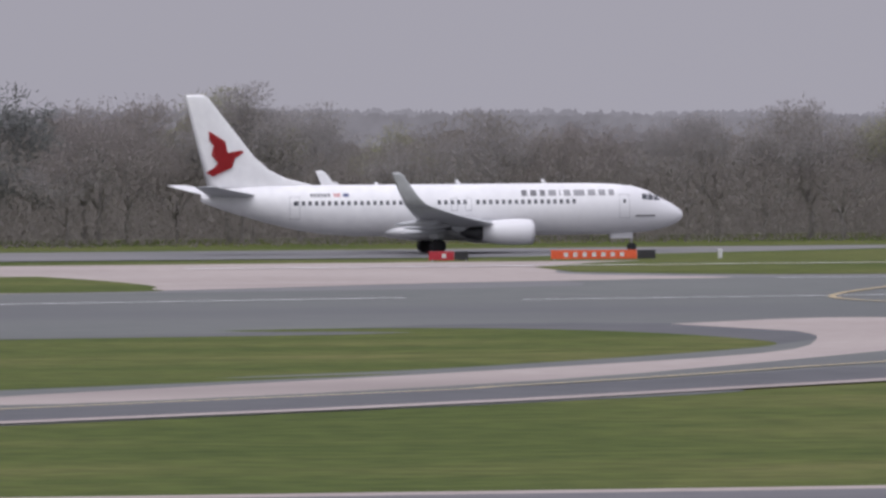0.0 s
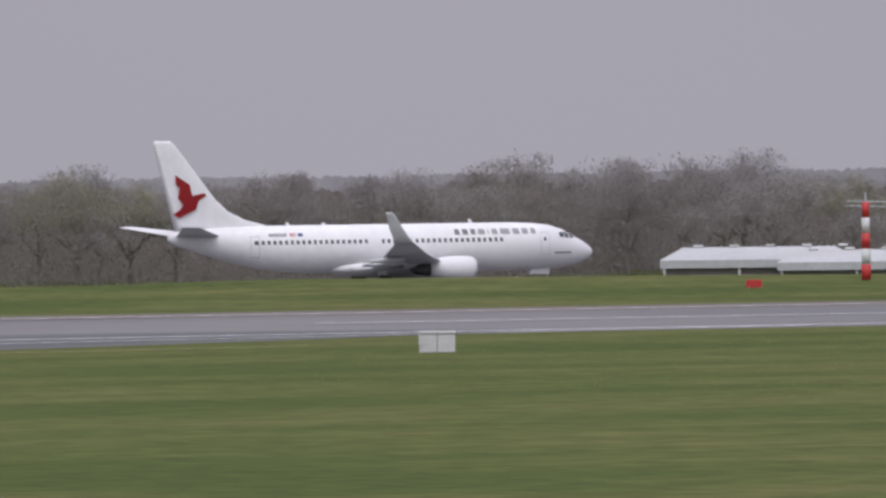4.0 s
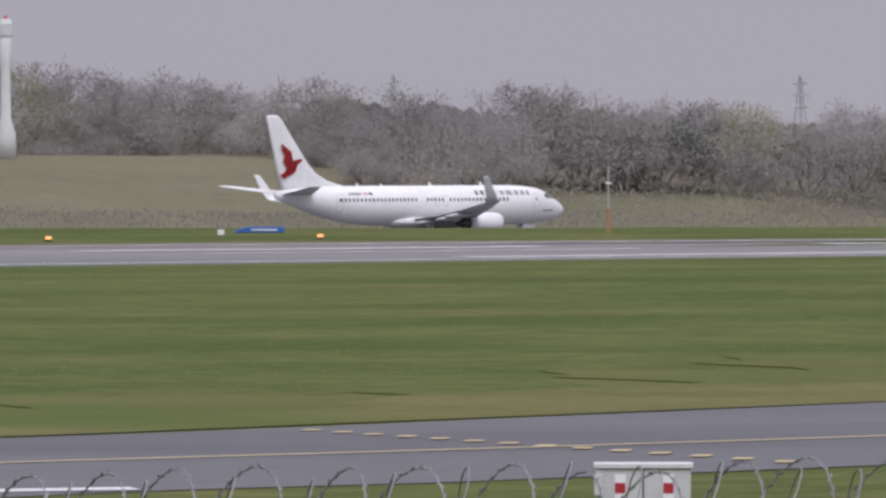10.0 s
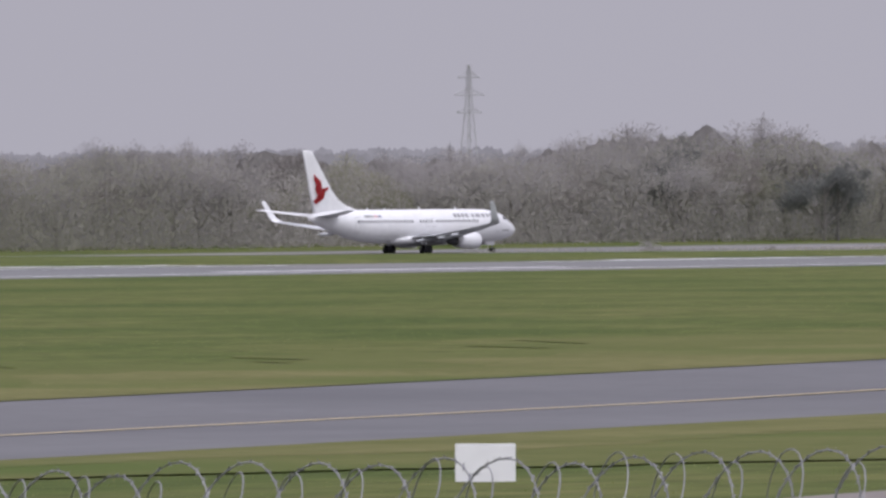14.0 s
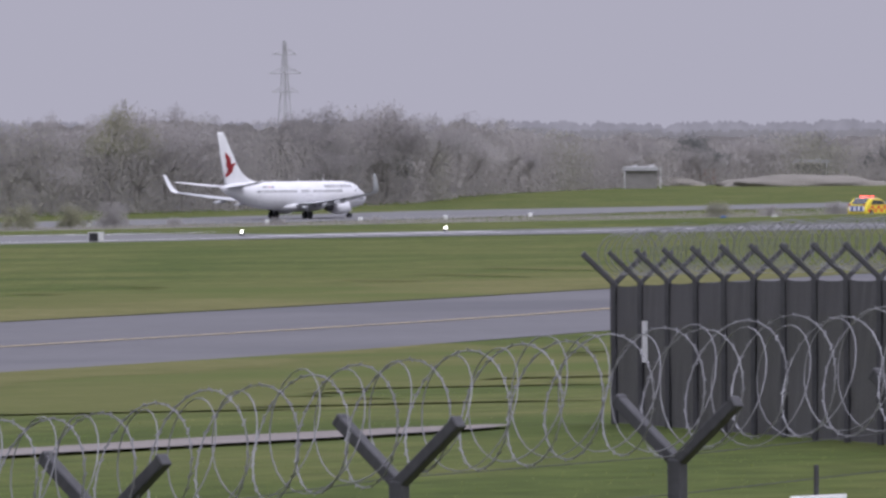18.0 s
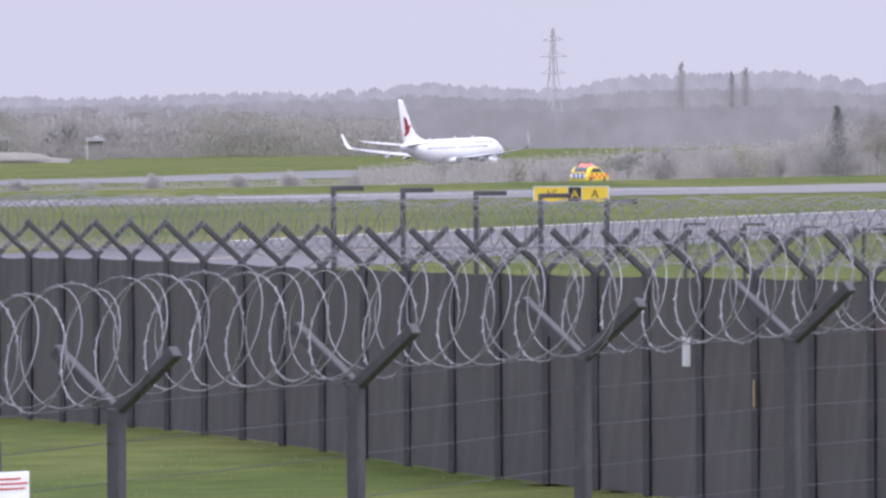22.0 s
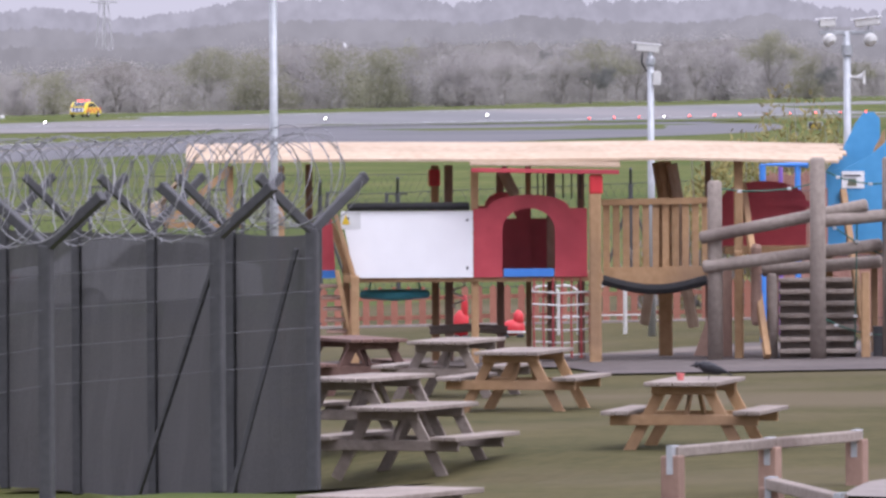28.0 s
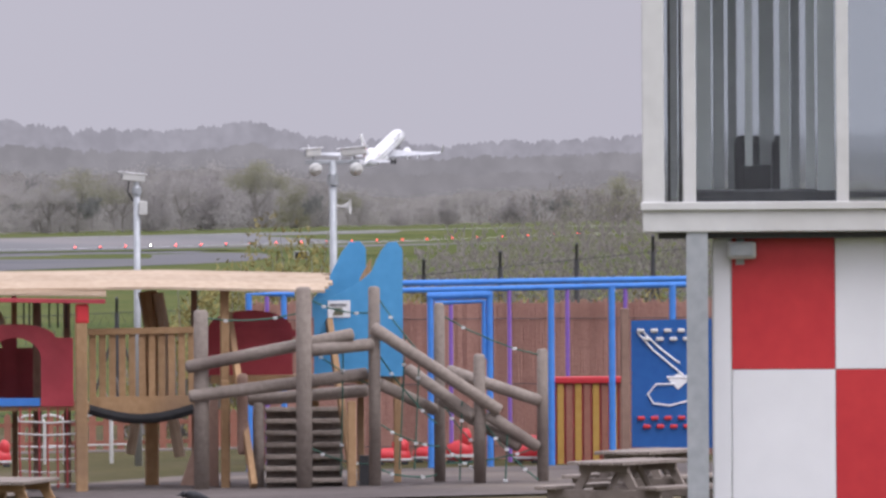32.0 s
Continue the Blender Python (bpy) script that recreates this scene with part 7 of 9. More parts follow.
def screened_fence():
    a, b = Vector((150.0, 88.0, 0)), Vector((90.7, 34.3, 0))
    n = 35
    d = (b - a).normalized()
    side = Vector((-d.y, d.x, 0))
    yaw = math.degrees(math.atan2(d.y, d.x))

    def top(p):
        return float(np.interp(p.y, [34.3, 57.0, 63.6, 69.0, 73.5, 80.0, 86.0, 88.0], [4.24, 3.93, 3.88, 3.87, 3.85, 3.73, 3.54, 3.47]))
    f = thing("screened_fence", Matrix.Translation((a.x, a.y, ground_z(a.x, a.y))), "tall dark netting-covered security fence with posts and rails", "fence")
    g0 = ground_z(a.x, a.y)
    for i in range(n):
        p, q = a.lerp(b, i / n), a.lerp(b, (i + 1) / n)
        zp, zq = top(p), top(q)
        gp, gq = ground_z(p.x, p.y), ground_z(q.x, q.y)
        bm = bmesh.new()
        rng = random.Random(i)
        cols = 7
        grid = []
        for c in range(cols + 1):
            w = c / cols
            m = p.lerp(q, w) - a
            lo, hi = gp + (gq - gp) * w + 0.02, zp + (zq - zp) * w
            sag = 0.03 * math.sin(math.pi * w)
            col = []
            for r in range(5):
                z = lo + (hi - sag - lo) * r / 4 - g0
                off = side * rng.uniform(-0.015, 0.015)
                col.append(bm.verts.new((m.x + off.x, m.y + off.y, z)))
            grid.append(col)
        for c in range(cols):
            for r in range(4):
                bm.faces.new((grid[c][r], grid[c + 1][r], grid[c + 1][r + 1], grid[c][r + 1]))
        part("netting_panel", bm, NETTING, f)
        m0, m1 = p - a + side * 0.05, q - a + side * 0.05
        for share in (0.03, 0.36, 0.68, 0.985):
            part("rail", tubes(([(m0.x, m0.y, gp + (zp - gp) * share - g0), (m1.x, m1.y, gq + (zq - gq) * share - g0)], 0.014), seg=5), FENCE_STEEL, f)
    for i in range(n + 1):
        p = a.lerp(b, i / n) - side * 0.03
        fork_post(p, top(p) + 0.06, side, 0.56, 0.5, 0.10 if i not in (0, n) else 0.12, "dark steel Y-armed post of a netting-covered fence", "screened fence posts")
    for k, (s0, lean) in enumerate(((0.968, 0.013), (0.995, 0.007))):
        p, q = a.lerp(b, s0) - side * 0.05, a.lerp(b, s0 - lean) - side * 0.6
        tagged(bm_ob("fence_brace", rod((p.x, p.y, top(p) - 0.15), (q.x, q.y, ground_z(q.x, q.y)), 0.05, 0.05), FENCE_STEEL), "slanting dark steel brace of the fence", "fence brace", "fence braces")

    def at(u):
        p = a.lerp(b, u)
        p.z = top(p) + 0.56
        return p
    razor_coil("razor_wire_coil", at, lambda u: 0.40 + 0.06 * max(0, (u - 0.9) / 0.1), 150, 0.0055, FINE_COIL, "thin grey razor-wire coil along the top of the dark fence", 0.014, 2, 18, 9)
    # tags tied to the fence
    for t_, z0, z1, w, mat, label in ((0.68, 0.60, 0.73, 0.05, WHITE, "small white plate tied to the dark fence"), (0.035, 0.45, 0.74, 0.05, WHITE, "small white plate tied to the dark fence"), (0.715, 0.44, 0.56, 0.012, MARK_YELLOW, "narrow yellow tag on the dark fence"), (0.827, 0.46, 0.48, 0.04, WHITE, "scrap of white plastic caught in the netting")):
        p = a.lerp(b, t_)
        g, h = ground_z(p.x, p.y), top(p)
        ob = bm_ob("fence_tag", bevel_box((-w, -0.02, 0), (w, 0.0, (h - g) * (z1 - z0)), 0.004), mat)
        s2 = p + side * (-0.07 if side.dot(p) > 0 else 0.07)
        ob.matrix_world = Matrix.Translation((s2.x, s2.y, g + (h - g) * z0)) @ pose(0, 0, 0, 0, 0, -62)
        tagged(ob, label, "tag", "fence tags")


screened_fence()


# ---- cranked posts of the outer perimeter, with chain link ----
CRANK = []


def cranked(turn, dist, z_top, arm):
    x, y, g = polar(turn, dist)
    if not CRANK:
        t = thing("cranked_post", facing(turn, dist), "dark cranked steel post of the perimeter fence", "fence post", "cranked posts")
        part("upright", rod((0, 0, 0), (0, 0, 3.0), 0.09, 0.09), FENCE_STEEL, t)
        part("arm", rod((-0.04, 0, 3.0), (0.52, -0.05, 3.0), 0.07, 0.07), FENCE_STEEL, t)
        part("foot", bevel_box((-0.1, -0.1, 0), (0.1, 0.1, 0.08), 0.01), CONCRETE, t)
        CRANK.append(t)
    else:
        t = copy_thing(CRANK[0], facing(turn, dist))
    t.scale = (1, 1, (z_top - g) / 3.04)


for turn, z_top in ((62.75, 4.86), (63.16, 4.82), (63.59, 4.76), (63.97, 4.71), (64.36, 4.6)):
    cranked(turn, 165, z_top, 0.5)
turn = 64.82
while turn < 70:
    cranked(turn, 240, float(np.interp(turn, [65.1, 67.3, 70], [3.37, 2.94, 2.6])), 0.5)
    turn += 0.349


def chain_link(t0, t1, dist, top0, top1, label):
    """Crossed wires of a chain-link fence along an arc of the perimeter."""
    bm = bmesh.new()
    p, q = Vector(polar(t0, dist)), Vector(polar(t1, dist))
    n = int((q - p).length / 0.16)
    for i in range(n):
        for sg in (-1, 1):
            j = i + sg * 6
            a, b = p.lerp(q, i / n), p.lerp(q, max(0, min(n, j)) / n)
            za, zb = ground_z(a.x, a.y), ground_z(b.x, b.y) + float(np.interp(i, [0, n], [top0, top1]))
            tube(bm, [(a.x, a.y, za), (b.x, b.y, zb)], 0.0035, 3, False)
    for hgt in (0.05, 0.5, 1.0):
        tube(bm, [(p.x, p.y, p.z + top0 * hgt), (q.x, q.y, q.z + top1 * hgt)], 0.007, 4)
    tagged(bm_ob("chain_link", bm, FENCE_STEEL), label, "fence", "chain-link fences")


chain_link(62.75, 64.36, 165.3, 2.6, 2.5, "dark chain-link mesh between cranked posts")
chain_link(64.82, 70.0, 240.3, 2.3, 2.0, "dark chain-link mesh between cranked posts")


# parked things beyond the fence
def parked_car(turn, dist, body, glass, label, yaw):
    t = thing("parked_car", facing(turn, dist, None, yaw), label, "car", "parked cars")
    side = [(-2.1, 0.35), (-2.15, 0.75), (-1.95, 0.95), (-1.2, 1.02), (-0.55, 1.42), (0.9, 1.45), (1.6, 1.05), (2.1, 0.95), (2.15, 0.4)]
    part("body", bevelled(prism(side, -0.82, 0.82), 0.05, 2), body, t, smooth=False)
    part("window", prism([(-0.98, 1.0), (-0.5, 1.36), (0.85, 1.38), (1.3, 1.05)], -0.83, 0.83), glass, t)
    for x in (-1.35, 1.35):
        for y in (-0.75, 0.75):
            wheel = part("wheel", tubes(([(x, y - 0.1, 0.32), (x, y + 0.1, 0.32)], 0.32), seg=16), RUBBER, t)
            part("rim", tubes(([(x, y - 0.11, 0.32), (x, y + 0.11, 0.32)], 0.2), seg=12), SILVER, wheel)
    for x, mat in ((-2.13, LIVERY_RED), (2.13, ALU)):
        for y in (-0.6, 0.6):
            part("light", bevel_box((x - 0.03, y - 0.16, 0.68), (x + 0.03, y + 0.16, 0.82), 0.02), mat, t)
    return t


parked_car(68.22, 170, WHITE, GLASS_DARK, "white hatchback parked behind the dark fence", 30)
parked_car(66.62, 178, RED_PAINT, GLASS_DARK, "red hatchback parked behind the dark fence", 25)


# ---- the play area beside the airfield ----
PINE = material("pale_pine", (0.37, 0.275, 0.19), (0.49, 0.385, 0.285), 0.75, scale=1.2, fine=9.0, bump=0.15, stain=(0.42, 0.32, 0.23), spread=0.08)
TIMBER = material("warm_timber", (0.299, 0.178, 0.086), (0.425, 0.270, 0.144), 0.75, scale=1.5, fine=10.0, bump=0.2, stain=(0.253, 0.161, 0.098), spread=0.12)
BROWN_POST = material("brown_timber", (0.228, 0.144, 0.110), (0.312, 0.204, 0.156), 0.8, scale=1.5, fine=10.0, bump=0.2, spread=0.1)
LOG = material("weathered_log", (0.215, 0.178, 0.152), (0.315, 0.268, 0.232), 0.85, scale=1.8, fine=14.0, bump=0.3, stain=(0.168, 0.132, 0.114), spread=0.1)
GREY_WOOD = material("grey_bench_wood", (0.195, 0.16, 0.135), (0.30, 0.255, 0.225), 0.85, scale=2.0, fine=14.0, bump=0.25, stain=(0.20, 0.165, 0.14), spread=0.12)
PLAY_RED = material("play_red", (0.41, 0.050, 0.068), (0.50, 0.072, 0.090), 0.5, scale=1.0, fine=7.0, stain=(0.24, 0.03, 0.045))
BRIGHT_RED = material("bright_red_plastic", (0.5, 0.03, 0.04), (0.6, 0.045, 0.05), 0.4, scale=1.0, fine=7.0)
PLAY_BLUE = material("play_blue", (0.065, 0.27, 0.52), (0.09, 0.33, 0.61), 0.45, scale=0.8, fine=6.0, stain=(0.05, 0.19, 0.38))
PAD_BLUE = material("padded_blue", (0.05, 0.20, 0.60), (0.075, 0.26, 0.70), 0.55, scale=1.5, fine=9.0)
BOARD_BLUE = material("board_blue", (0.012, 0.085, 0.30), (0.02, 0.11, 0.36), 0.5, scale=0.8, fine=8.0)
PURPLE = material("purple_paint", (0.20, 0.10, 0.42), (0.26, 0.14, 0.50), 0.55, scale=1.0, fine=7.0)
TEAL = material("turquoise_rope", (0.05, 0.26, 0.33), (0.08, 0.34, 0.42), 0.7, scale=2.0, fine=30.0, bump=0.3)
REED = material("reed_screen", (0.33, 0.175, 0.14), (0.44, 0.25, 0.20), 0.9, scale=0.8, fine=22.0, bump=0.3, stain=(0.30, 0.16, 0.12))
PICKET = material("red_brown_picket", (0.26, 0.105, 0.072), (0.35, 0.155, 0.108), 0.8, scale=1.5, fine=10.0, spread=0.12)
YELLOW_SLAT = material("yellow_slat", (0.42, 0.24, 0.05), (0.52, 0.32, 0.08), 0.7, scale=1.5, fine=8.0)
ROPE_RED = material("red_rope", (0.24, 0.04, 0.045), (0.32, 0.06, 0.06), 0.9, scale=3.0, fine=40.0)
ROPE_GREEN = material("green_rope", (0.045, 0.11, 0.085), (0.07, 0.16, 0.12), 0.9, scale=3.0, fine=40.0)
PALE_GREY = material("pale_grey_enamel", (0.50, 0.50, 0.485), (0.62, 0.62, 0.60), 0.5, scale=1.2, fine=7.0, stain=(0.44, 0.43, 0.40))
PLAY_GROUND = material("bark_and_rubber", (0.090, 0.077, 0.074), (0.150, 0.130, 0.122), 0.95, scale=0.5, fine=6.0, bump=0.4, stain=(0.213, 0.181, 0.150), spec=0.08)
PATH_PALE = material("worn_concrete_path", (0.19, 0.165, 0.15), (0.27, 0.238, 0.22), 0.9, scale=0.6, fine=7.0, bump=0.2)
FEATHER = material("black_feathers", (0.010, 0.010, 0.013), (0.022, 0.022, 0.027), 0.55, scale=3.0, fine=30.0)
PINK = material("pink_plastic", (0.62, 0.16, 0.16), (0.70, 0.21, 0.2), 0.4, scale=2.0, fine=9.0)

AREA = facing(70.26, 135)
AREA_Z = AREA.translation.z


def spot(u, v):
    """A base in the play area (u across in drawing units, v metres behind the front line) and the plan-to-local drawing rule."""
    bx = (u - 784) * (135 + v) / 17228
    w = AREA @ Vector((bx, v, 0))
    g = ground_z(w.x, w.y)
    m = AREA.copy()
    m.translation = (w.x, w.y, g)

    def q(a, b, depth=v):
        return Vector(((a - 784) * (135 + depth) / 17228 - bx, depth - v, (634 - b) * (135 + depth) / 17228 - 0.0314 * depth + 0.075 + AREA_Z - g))

    def foot(a, depth=v):
        p = q(a, 600, depth)
        wp = m @ p
        return Vector((p.x, p.y, ground_z(wp.x, wp.y) - g - 0.02))
    return m, q, foot


def panel(name, pts, q, v, thick, mat, parent, label="", hole=None):
    """A flat board by its outline, drawn out in depth; with an opening it is built as a frame round it."""
    flat = [(p.x, p.z) for p in (q(a, b, v) for a, b in pts)]
    y = q(*pts[0], v).y
    return part(name, prism(flat, y, y + thick), mat, parent, label)


def lathe(profile, seg=20):
    """A turned shape round z, by (radius, height) pairs."""
    bm = bmesh.new()
    rings = [[bm.verts.new((r * math.cos(2 * math.pi * k / seg), r * math.sin(2 * math.pi * k / seg), z)) for k in range(seg)] for r, z in profile]
    for r0, r1 in zip(rings, rings[1:]):
        for k in range(seg):
            bm.faces.new((r0[k], r0[(k + 1) % seg], r1[(k + 1) % seg], r1[k]))
    bm.faces.new(rings[0][::-1])
    bm.faces.new(rings[-1])
    return bm


def moved(bm, m):
    bmesh.ops.transform(bm, matrix=m, verts=bm.verts)
    return bm


def world_of(u, v):
    m, q, foot = spot(u, v)
    return (m.translation.x, m.translation.y)


LAWN = material("worn_lawn", (0.052, 0.052, 0.022), (0.098, 0.084, 0.040), 0.95, scale=0.35, fine=5.0, bump=0.3, stain=(0.110, 0.090, 0.056), spec=0.06)


def lawn(outline):
    """The lawn lies on the cells of the ground's own grid that fall inside its outline."""
    def inside(x, y):
        hit = False
        for (ax, ay), (bx, by) in zip(outline, outline[1:] + outline[:1]):
            if (ay > y) != (by > y) and x < ax + (y - ay) * (bx - ax) / (by - ay):
                hit = not hit
        return hit
    bm, vs = bmesh.new(), {}

    def vert(x, y):
        if (x, y) not in vs:
            vs[x, y] = bm.verts.new((x, y, ground_z(x, y) + 0.03))
        return vs[x, y]
    for x0, x1 in zip(GRID_X, GRID_X[1:]):
        for y0, y1 in zip(GRID_Y, GRID_Y[1:]):
            if 60 < x0 < 180 and y1 < 80 and inside((x0 + x1) / 2, (y0 + y1) / 2):
                bm.faces.new((vert(x0, y0), vert(x1, y0), vert(x1, y1), vert(x0, y1)))
    tagged(bm_ob("lawn", bm, LAWN), "worn brownish lawn round the picnic tables", "grass", kind="structure")


lawn([(66, 8), (66, 24.5), (90.8, 33.8), (98, 40.0), (107, 48.0), (120, 59.5), (140, 70), (175, 60), (170, 30), (130, 10), (90, 8)])
slab("play_surface", [world_of(*p) for p in ((420, -2.5), (930, -2.8), (1010, -6.6), (1500, -7.0), (2300, -6.5), (2300, 8), (1250, 8.5), (980, 4), (560, 3.5), (420, 1))], PLAY_GROUND, label="dark bark and rubber play surface", category="ground")
slab("footpath", [(85.6, 27.2), (87.3, 27.6), (88.5, 27.85), (89.7, 27.85), (91.5, 27.7), (94, 27.0), (95, 24), (90, 20), (84, 23)], PATH_PALE, label="worn pale concrete path", category="path")


# the wooden train-like play house
def play_house():
    m, q, foot = spot(760, 0)
    t = thing("play_house", m, "wooden play house on posts with plank roof and red panels", "play equipment", "play equipment")
    # long arched roof of boards
    n = 15
    arc = [(-0.15 + 2.5 * k / n, 0.26 * math.sin(math.pi * (0.04 + 0.92 * k / n))) for k in range(n + 1)]
    a, b = q(262, 279), q(1425, 279)
    for k in range(n):
        (y0, z0), (y1, z1) = arc[k], arc[k + 1]
        bm = bmesh.new()
        jit = 0.03 * ((k * 7) % 5 - 2)
        sag = [0.0, 0.015, 0.0, 0.01, -0.05]
        prev = None
        for i in range(5):
            w = i / 4
            x, z = a.x + (b.x + jit - a.x) * w, a.z + (b.z - a.z) * w + sag[i]
            sec = [bm.verts.new(c) for c in ((x, y0 + 0.008, z + z0), (x, y1 - 0.004, z + z1), (x, y1 - 0.004, z + z1 - 0.035), (x, y0 + 0.008, z + z0 - 0.035))]
            if prev:
                for e in range(4):
                    bm.faces.new((prev[e], prev[(e + 1) % 4], sec[(e + 1) % 4], sec[e]))
            else:
                bm.faces.new(sec[::-1])
            prev = sec
        bm.faces.new(prev)
        part("roof_board", bm, PINE, t)
    # sloping end of the roof
    for k in range(5):
        u0, u1 = 268 - 17 * k, 285 - 17 * k
        p0, p1 = q(u1, 262 + 22 * k), q(u0, 284 + 22 * k)
        part("end_board", boxes(((p1.x, -0.1, min(p0.z, p1.z)), (p0.x, 2.2, max(p0.z, p1.z)))) if k == 4 else rod((p0.x, 1.05, p0.z), (p1.x - 0.02, 1.05, p1.z), 2.3, 0.035), PINE, t)
    stick("gable_rail", q(340, 290), q(225, 388), 0.05, 0.09, TIMBER, t)
    stick("gable_rail", q(360, 388), q(225, 388), 0.05, 0.09, TIMBER, t)
    # small front roof with a red fascia
    for k in range(8):
        p0, p1 = q(765, 283 - 0.3 * k, 0), q(1030, 288 - 0.3 * k, 0)
        stick("front_roof_board", p0 + Vector((0, -0.55 + 0.13 * k, 0.012 * k)), p1 + Vector((0, -0.55 + 0.13 * k, 0.012 * k)), 0.125, 0.03, PINE, t)
    stick("fascia", q(768, 293) + Vector((0, -0.62, 0)), q(1028, 298) + Vector((0, -0.62, 0)), 0.03, 0.06, PLAY_RED, t, "red-painted fascia board")
    # posts
    for u, v, top, w, mat in ((480, 2.0, 282, 0.10, BROWN_POST), (703, 2.0, 285, 0.11, TIMBER), (727, 1.6, 285, 0.12, BROWN_POST), (773, 0.1, 290, 0.105, TIMBER), (818, 2.0, 300, 0.11, BROWN_POST), (868, 2.0, 285, 0.08, TIMBER), (908, 1.4, 300, 0.12, BROWN_POST), (961, 1.8, 295, 0.1, BROWN_POST),
                              (986, -0.5, 335, 0.17, TIMBER), (1110, 2.1, 280, 0.19, TIMBER), (1186, 2.0, 280, 0.085, BROWN_POST), (1240, 0.2, 276, 0.125, TIMBER), (340, 0.1, 285, 0.1, TIMBER), (430, 0.1, 285, 0.1, TIMBER), (560, -0.3, 480, 0.12, TIMBER), (545, 0.9, 430, 0.1, TIMBER)):
        stick("post", foot(u, v), q(u, top, v), w, w, mat, t)
    part("post_cap", rod(q(988, 338, -0.5), q(988, 303, -0.5), 0.185, 0.185), BRIGHT_RED, t, "red plastic post cap")
    part("post_cap", rod(q(702, 322, 2.0), q(702, 292, 2.0), 0.17, 0.17), BRIGHT_RED, t, "red plastic post cap")
    # white board with a warning label
    wb = panel("white_board", [(537, 366), (770, 366), (770, 484), (560, 484)], q, -0.06, 0.03, WHITE, t, "white panel board")
    lab = panel("warning_label", [(536, 368), (571, 368), (571, 397), (536, 397)], q, -0.066, 0.004, OLD_WHITE, wb, "small label with a yellow triangle")
    panel("triangle", [(538, 389), (552, 389), (545, 371)], q, -0.072, 0.004, SIGN_YELLOW, wb)
    for u, v in ((760, 382), (760, 467), (549, 378)):
        part("bolt", moved(lathe([(0.02, 0), (0.02, 0.012), (0.01, 0.018)], 8), Matrix.Translation(q(u, v, -0.06)) @ pose(0, 0, 0, 90)), DARK_METAL, wb)
    part("roll_tube", tubes(([q(548, 358, -0.05), q(764, 358, -0.05)], 0.055), seg=10), RUBBER, t, "black ribbed plastic tube")
    bm = bmesh.new()
    for k in range(40):
        p = q(552 + 5.3 * k, 358, -0.05)
        tube(bm, [p, p + Vector((0.018, 0, 0))], 0.066, 8)
    part("tube_ribs", bm, RUBBER, t)
    # red arched wall: two jambs, an arched head, a sill strip
    def arch(name, u0, u1, top, low, o0, o1, spring, v, thick, mat):
        cx, rx = (o0 + o1) / 2, (o1 - o0) / 2
        out = [(u0, low), (u0, top + 25)] + [(cx + (u1 - u0) * 0.36 * math.cos(math.pi * (1 - k / 12)), top + 24 - 24 * math.sin(math.pi * k / 12)) for k in range(13)] + [(u1, top + 25), (u1, low), (o1, low), (o1, spring)]
        out += [(cx + rx * math.cos(math.pi * k / 10), spring - (spring - top - 24) * math.sin(math.pi * k / 10)) for k in range(1, 10)] + [(o0, spring), (o0, low)]
        return panel(name, out, q, v, thick, mat, t, "red-painted panel with an arched opening")
    arch("arch_panel", 771, 972, 338, 484, 822, 915, 400, -0.04, 0.04, PLAY_RED)
    arch("arch_panel", 778, 872, 333, 480, 800, 850, 400, 1.7, 0.04, PLAY_RED)
    panel("inner_wall", [(815, 380), (925, 380), (925, 470), (815, 470)], q, 1.75, 0.03, PLAY_RED, t)
    panel("blue_strip", [(824, 469), (913, 469), (913, 483), (824, 483)], q, -0.05, 0.03, PAD_BLUE, t, "blue threshold strip")
    panel("deck", [(540, 478), (1000, 478), (1000, 492), (540, 492)], q, 0.0, 1.9, TIMBER, t)
    panel("side_panel", [(503, 385), (520, 375), (526, 470), (503, 470)], q, 0.4, 0.03, PLAY_RED, t)
    panel("side_strip", [(503, 470), (526, 470), (526, 484), (503, 484)], q, 0.39, 0.03, PAD_BLUE, t)
    for u in (885, 895, 930, 945, 960):
        part("chain", tubes(([q(u, 300, 1.2), q(u, 345, 1.2)], 0.012), seg=5), FENCE_STEEL, t)
    # slatted balustrade and the sagging bridge
    for k in range(11):
        u = 1006 + 17.5 * k
        stick("slat", q(u, 350, 0.3), q(u, 472, 0.3), 0.095, 0.03, TIMBER, t)
    stick("top_rail", q(998, 353, 0.26), q(1195, 350, 0.26), 0.05, 0.09, TIMBER, t)
    panel("edge_board", [(1000, 468), (1190, 466), (1188, 488), (1140, 498), (1060, 498), (1002, 488)], q, 0.24, 0.04, TIMBER, t)
    pts = [q(1000 + 18.5 * k, 490 + 17 * math.sin(math.pi * k / 10), 0.1) for k in range(11)]
    part("bridge_belt", tubes((pts, 0.07), seg=8), RUBBER, t, "black sagging rubber bridge")
    # bent natural posts of the bridge
    for pts, r in (([(1098, 282), (1106, 330), (1112, 360)], 0.09), ([(1122, 285), (1130, 330), (1142, 400), (1138, 470), (1150, 520), (1160, 575)], 0.08), ([(1083, 505), (1072, 570)], 0.07), ([(820, 290), (845, 340)], 0.08)):
        part("bent_post", tubes(([q(a, b, 1.6) for a, b in pts], r), seg=8), PINE if r < 0.085 else TIMBER, t)
    # climbing net
    for k in range(7):
        u = 878 + 16.5 * k
        part("net_rope", tubes(([q(u, 486, -0.35), q(u - 2 + (k % 3), 560, -0.45), q(u, 628, -0.5)], 0.014), seg=5), ROPE_RED, t)
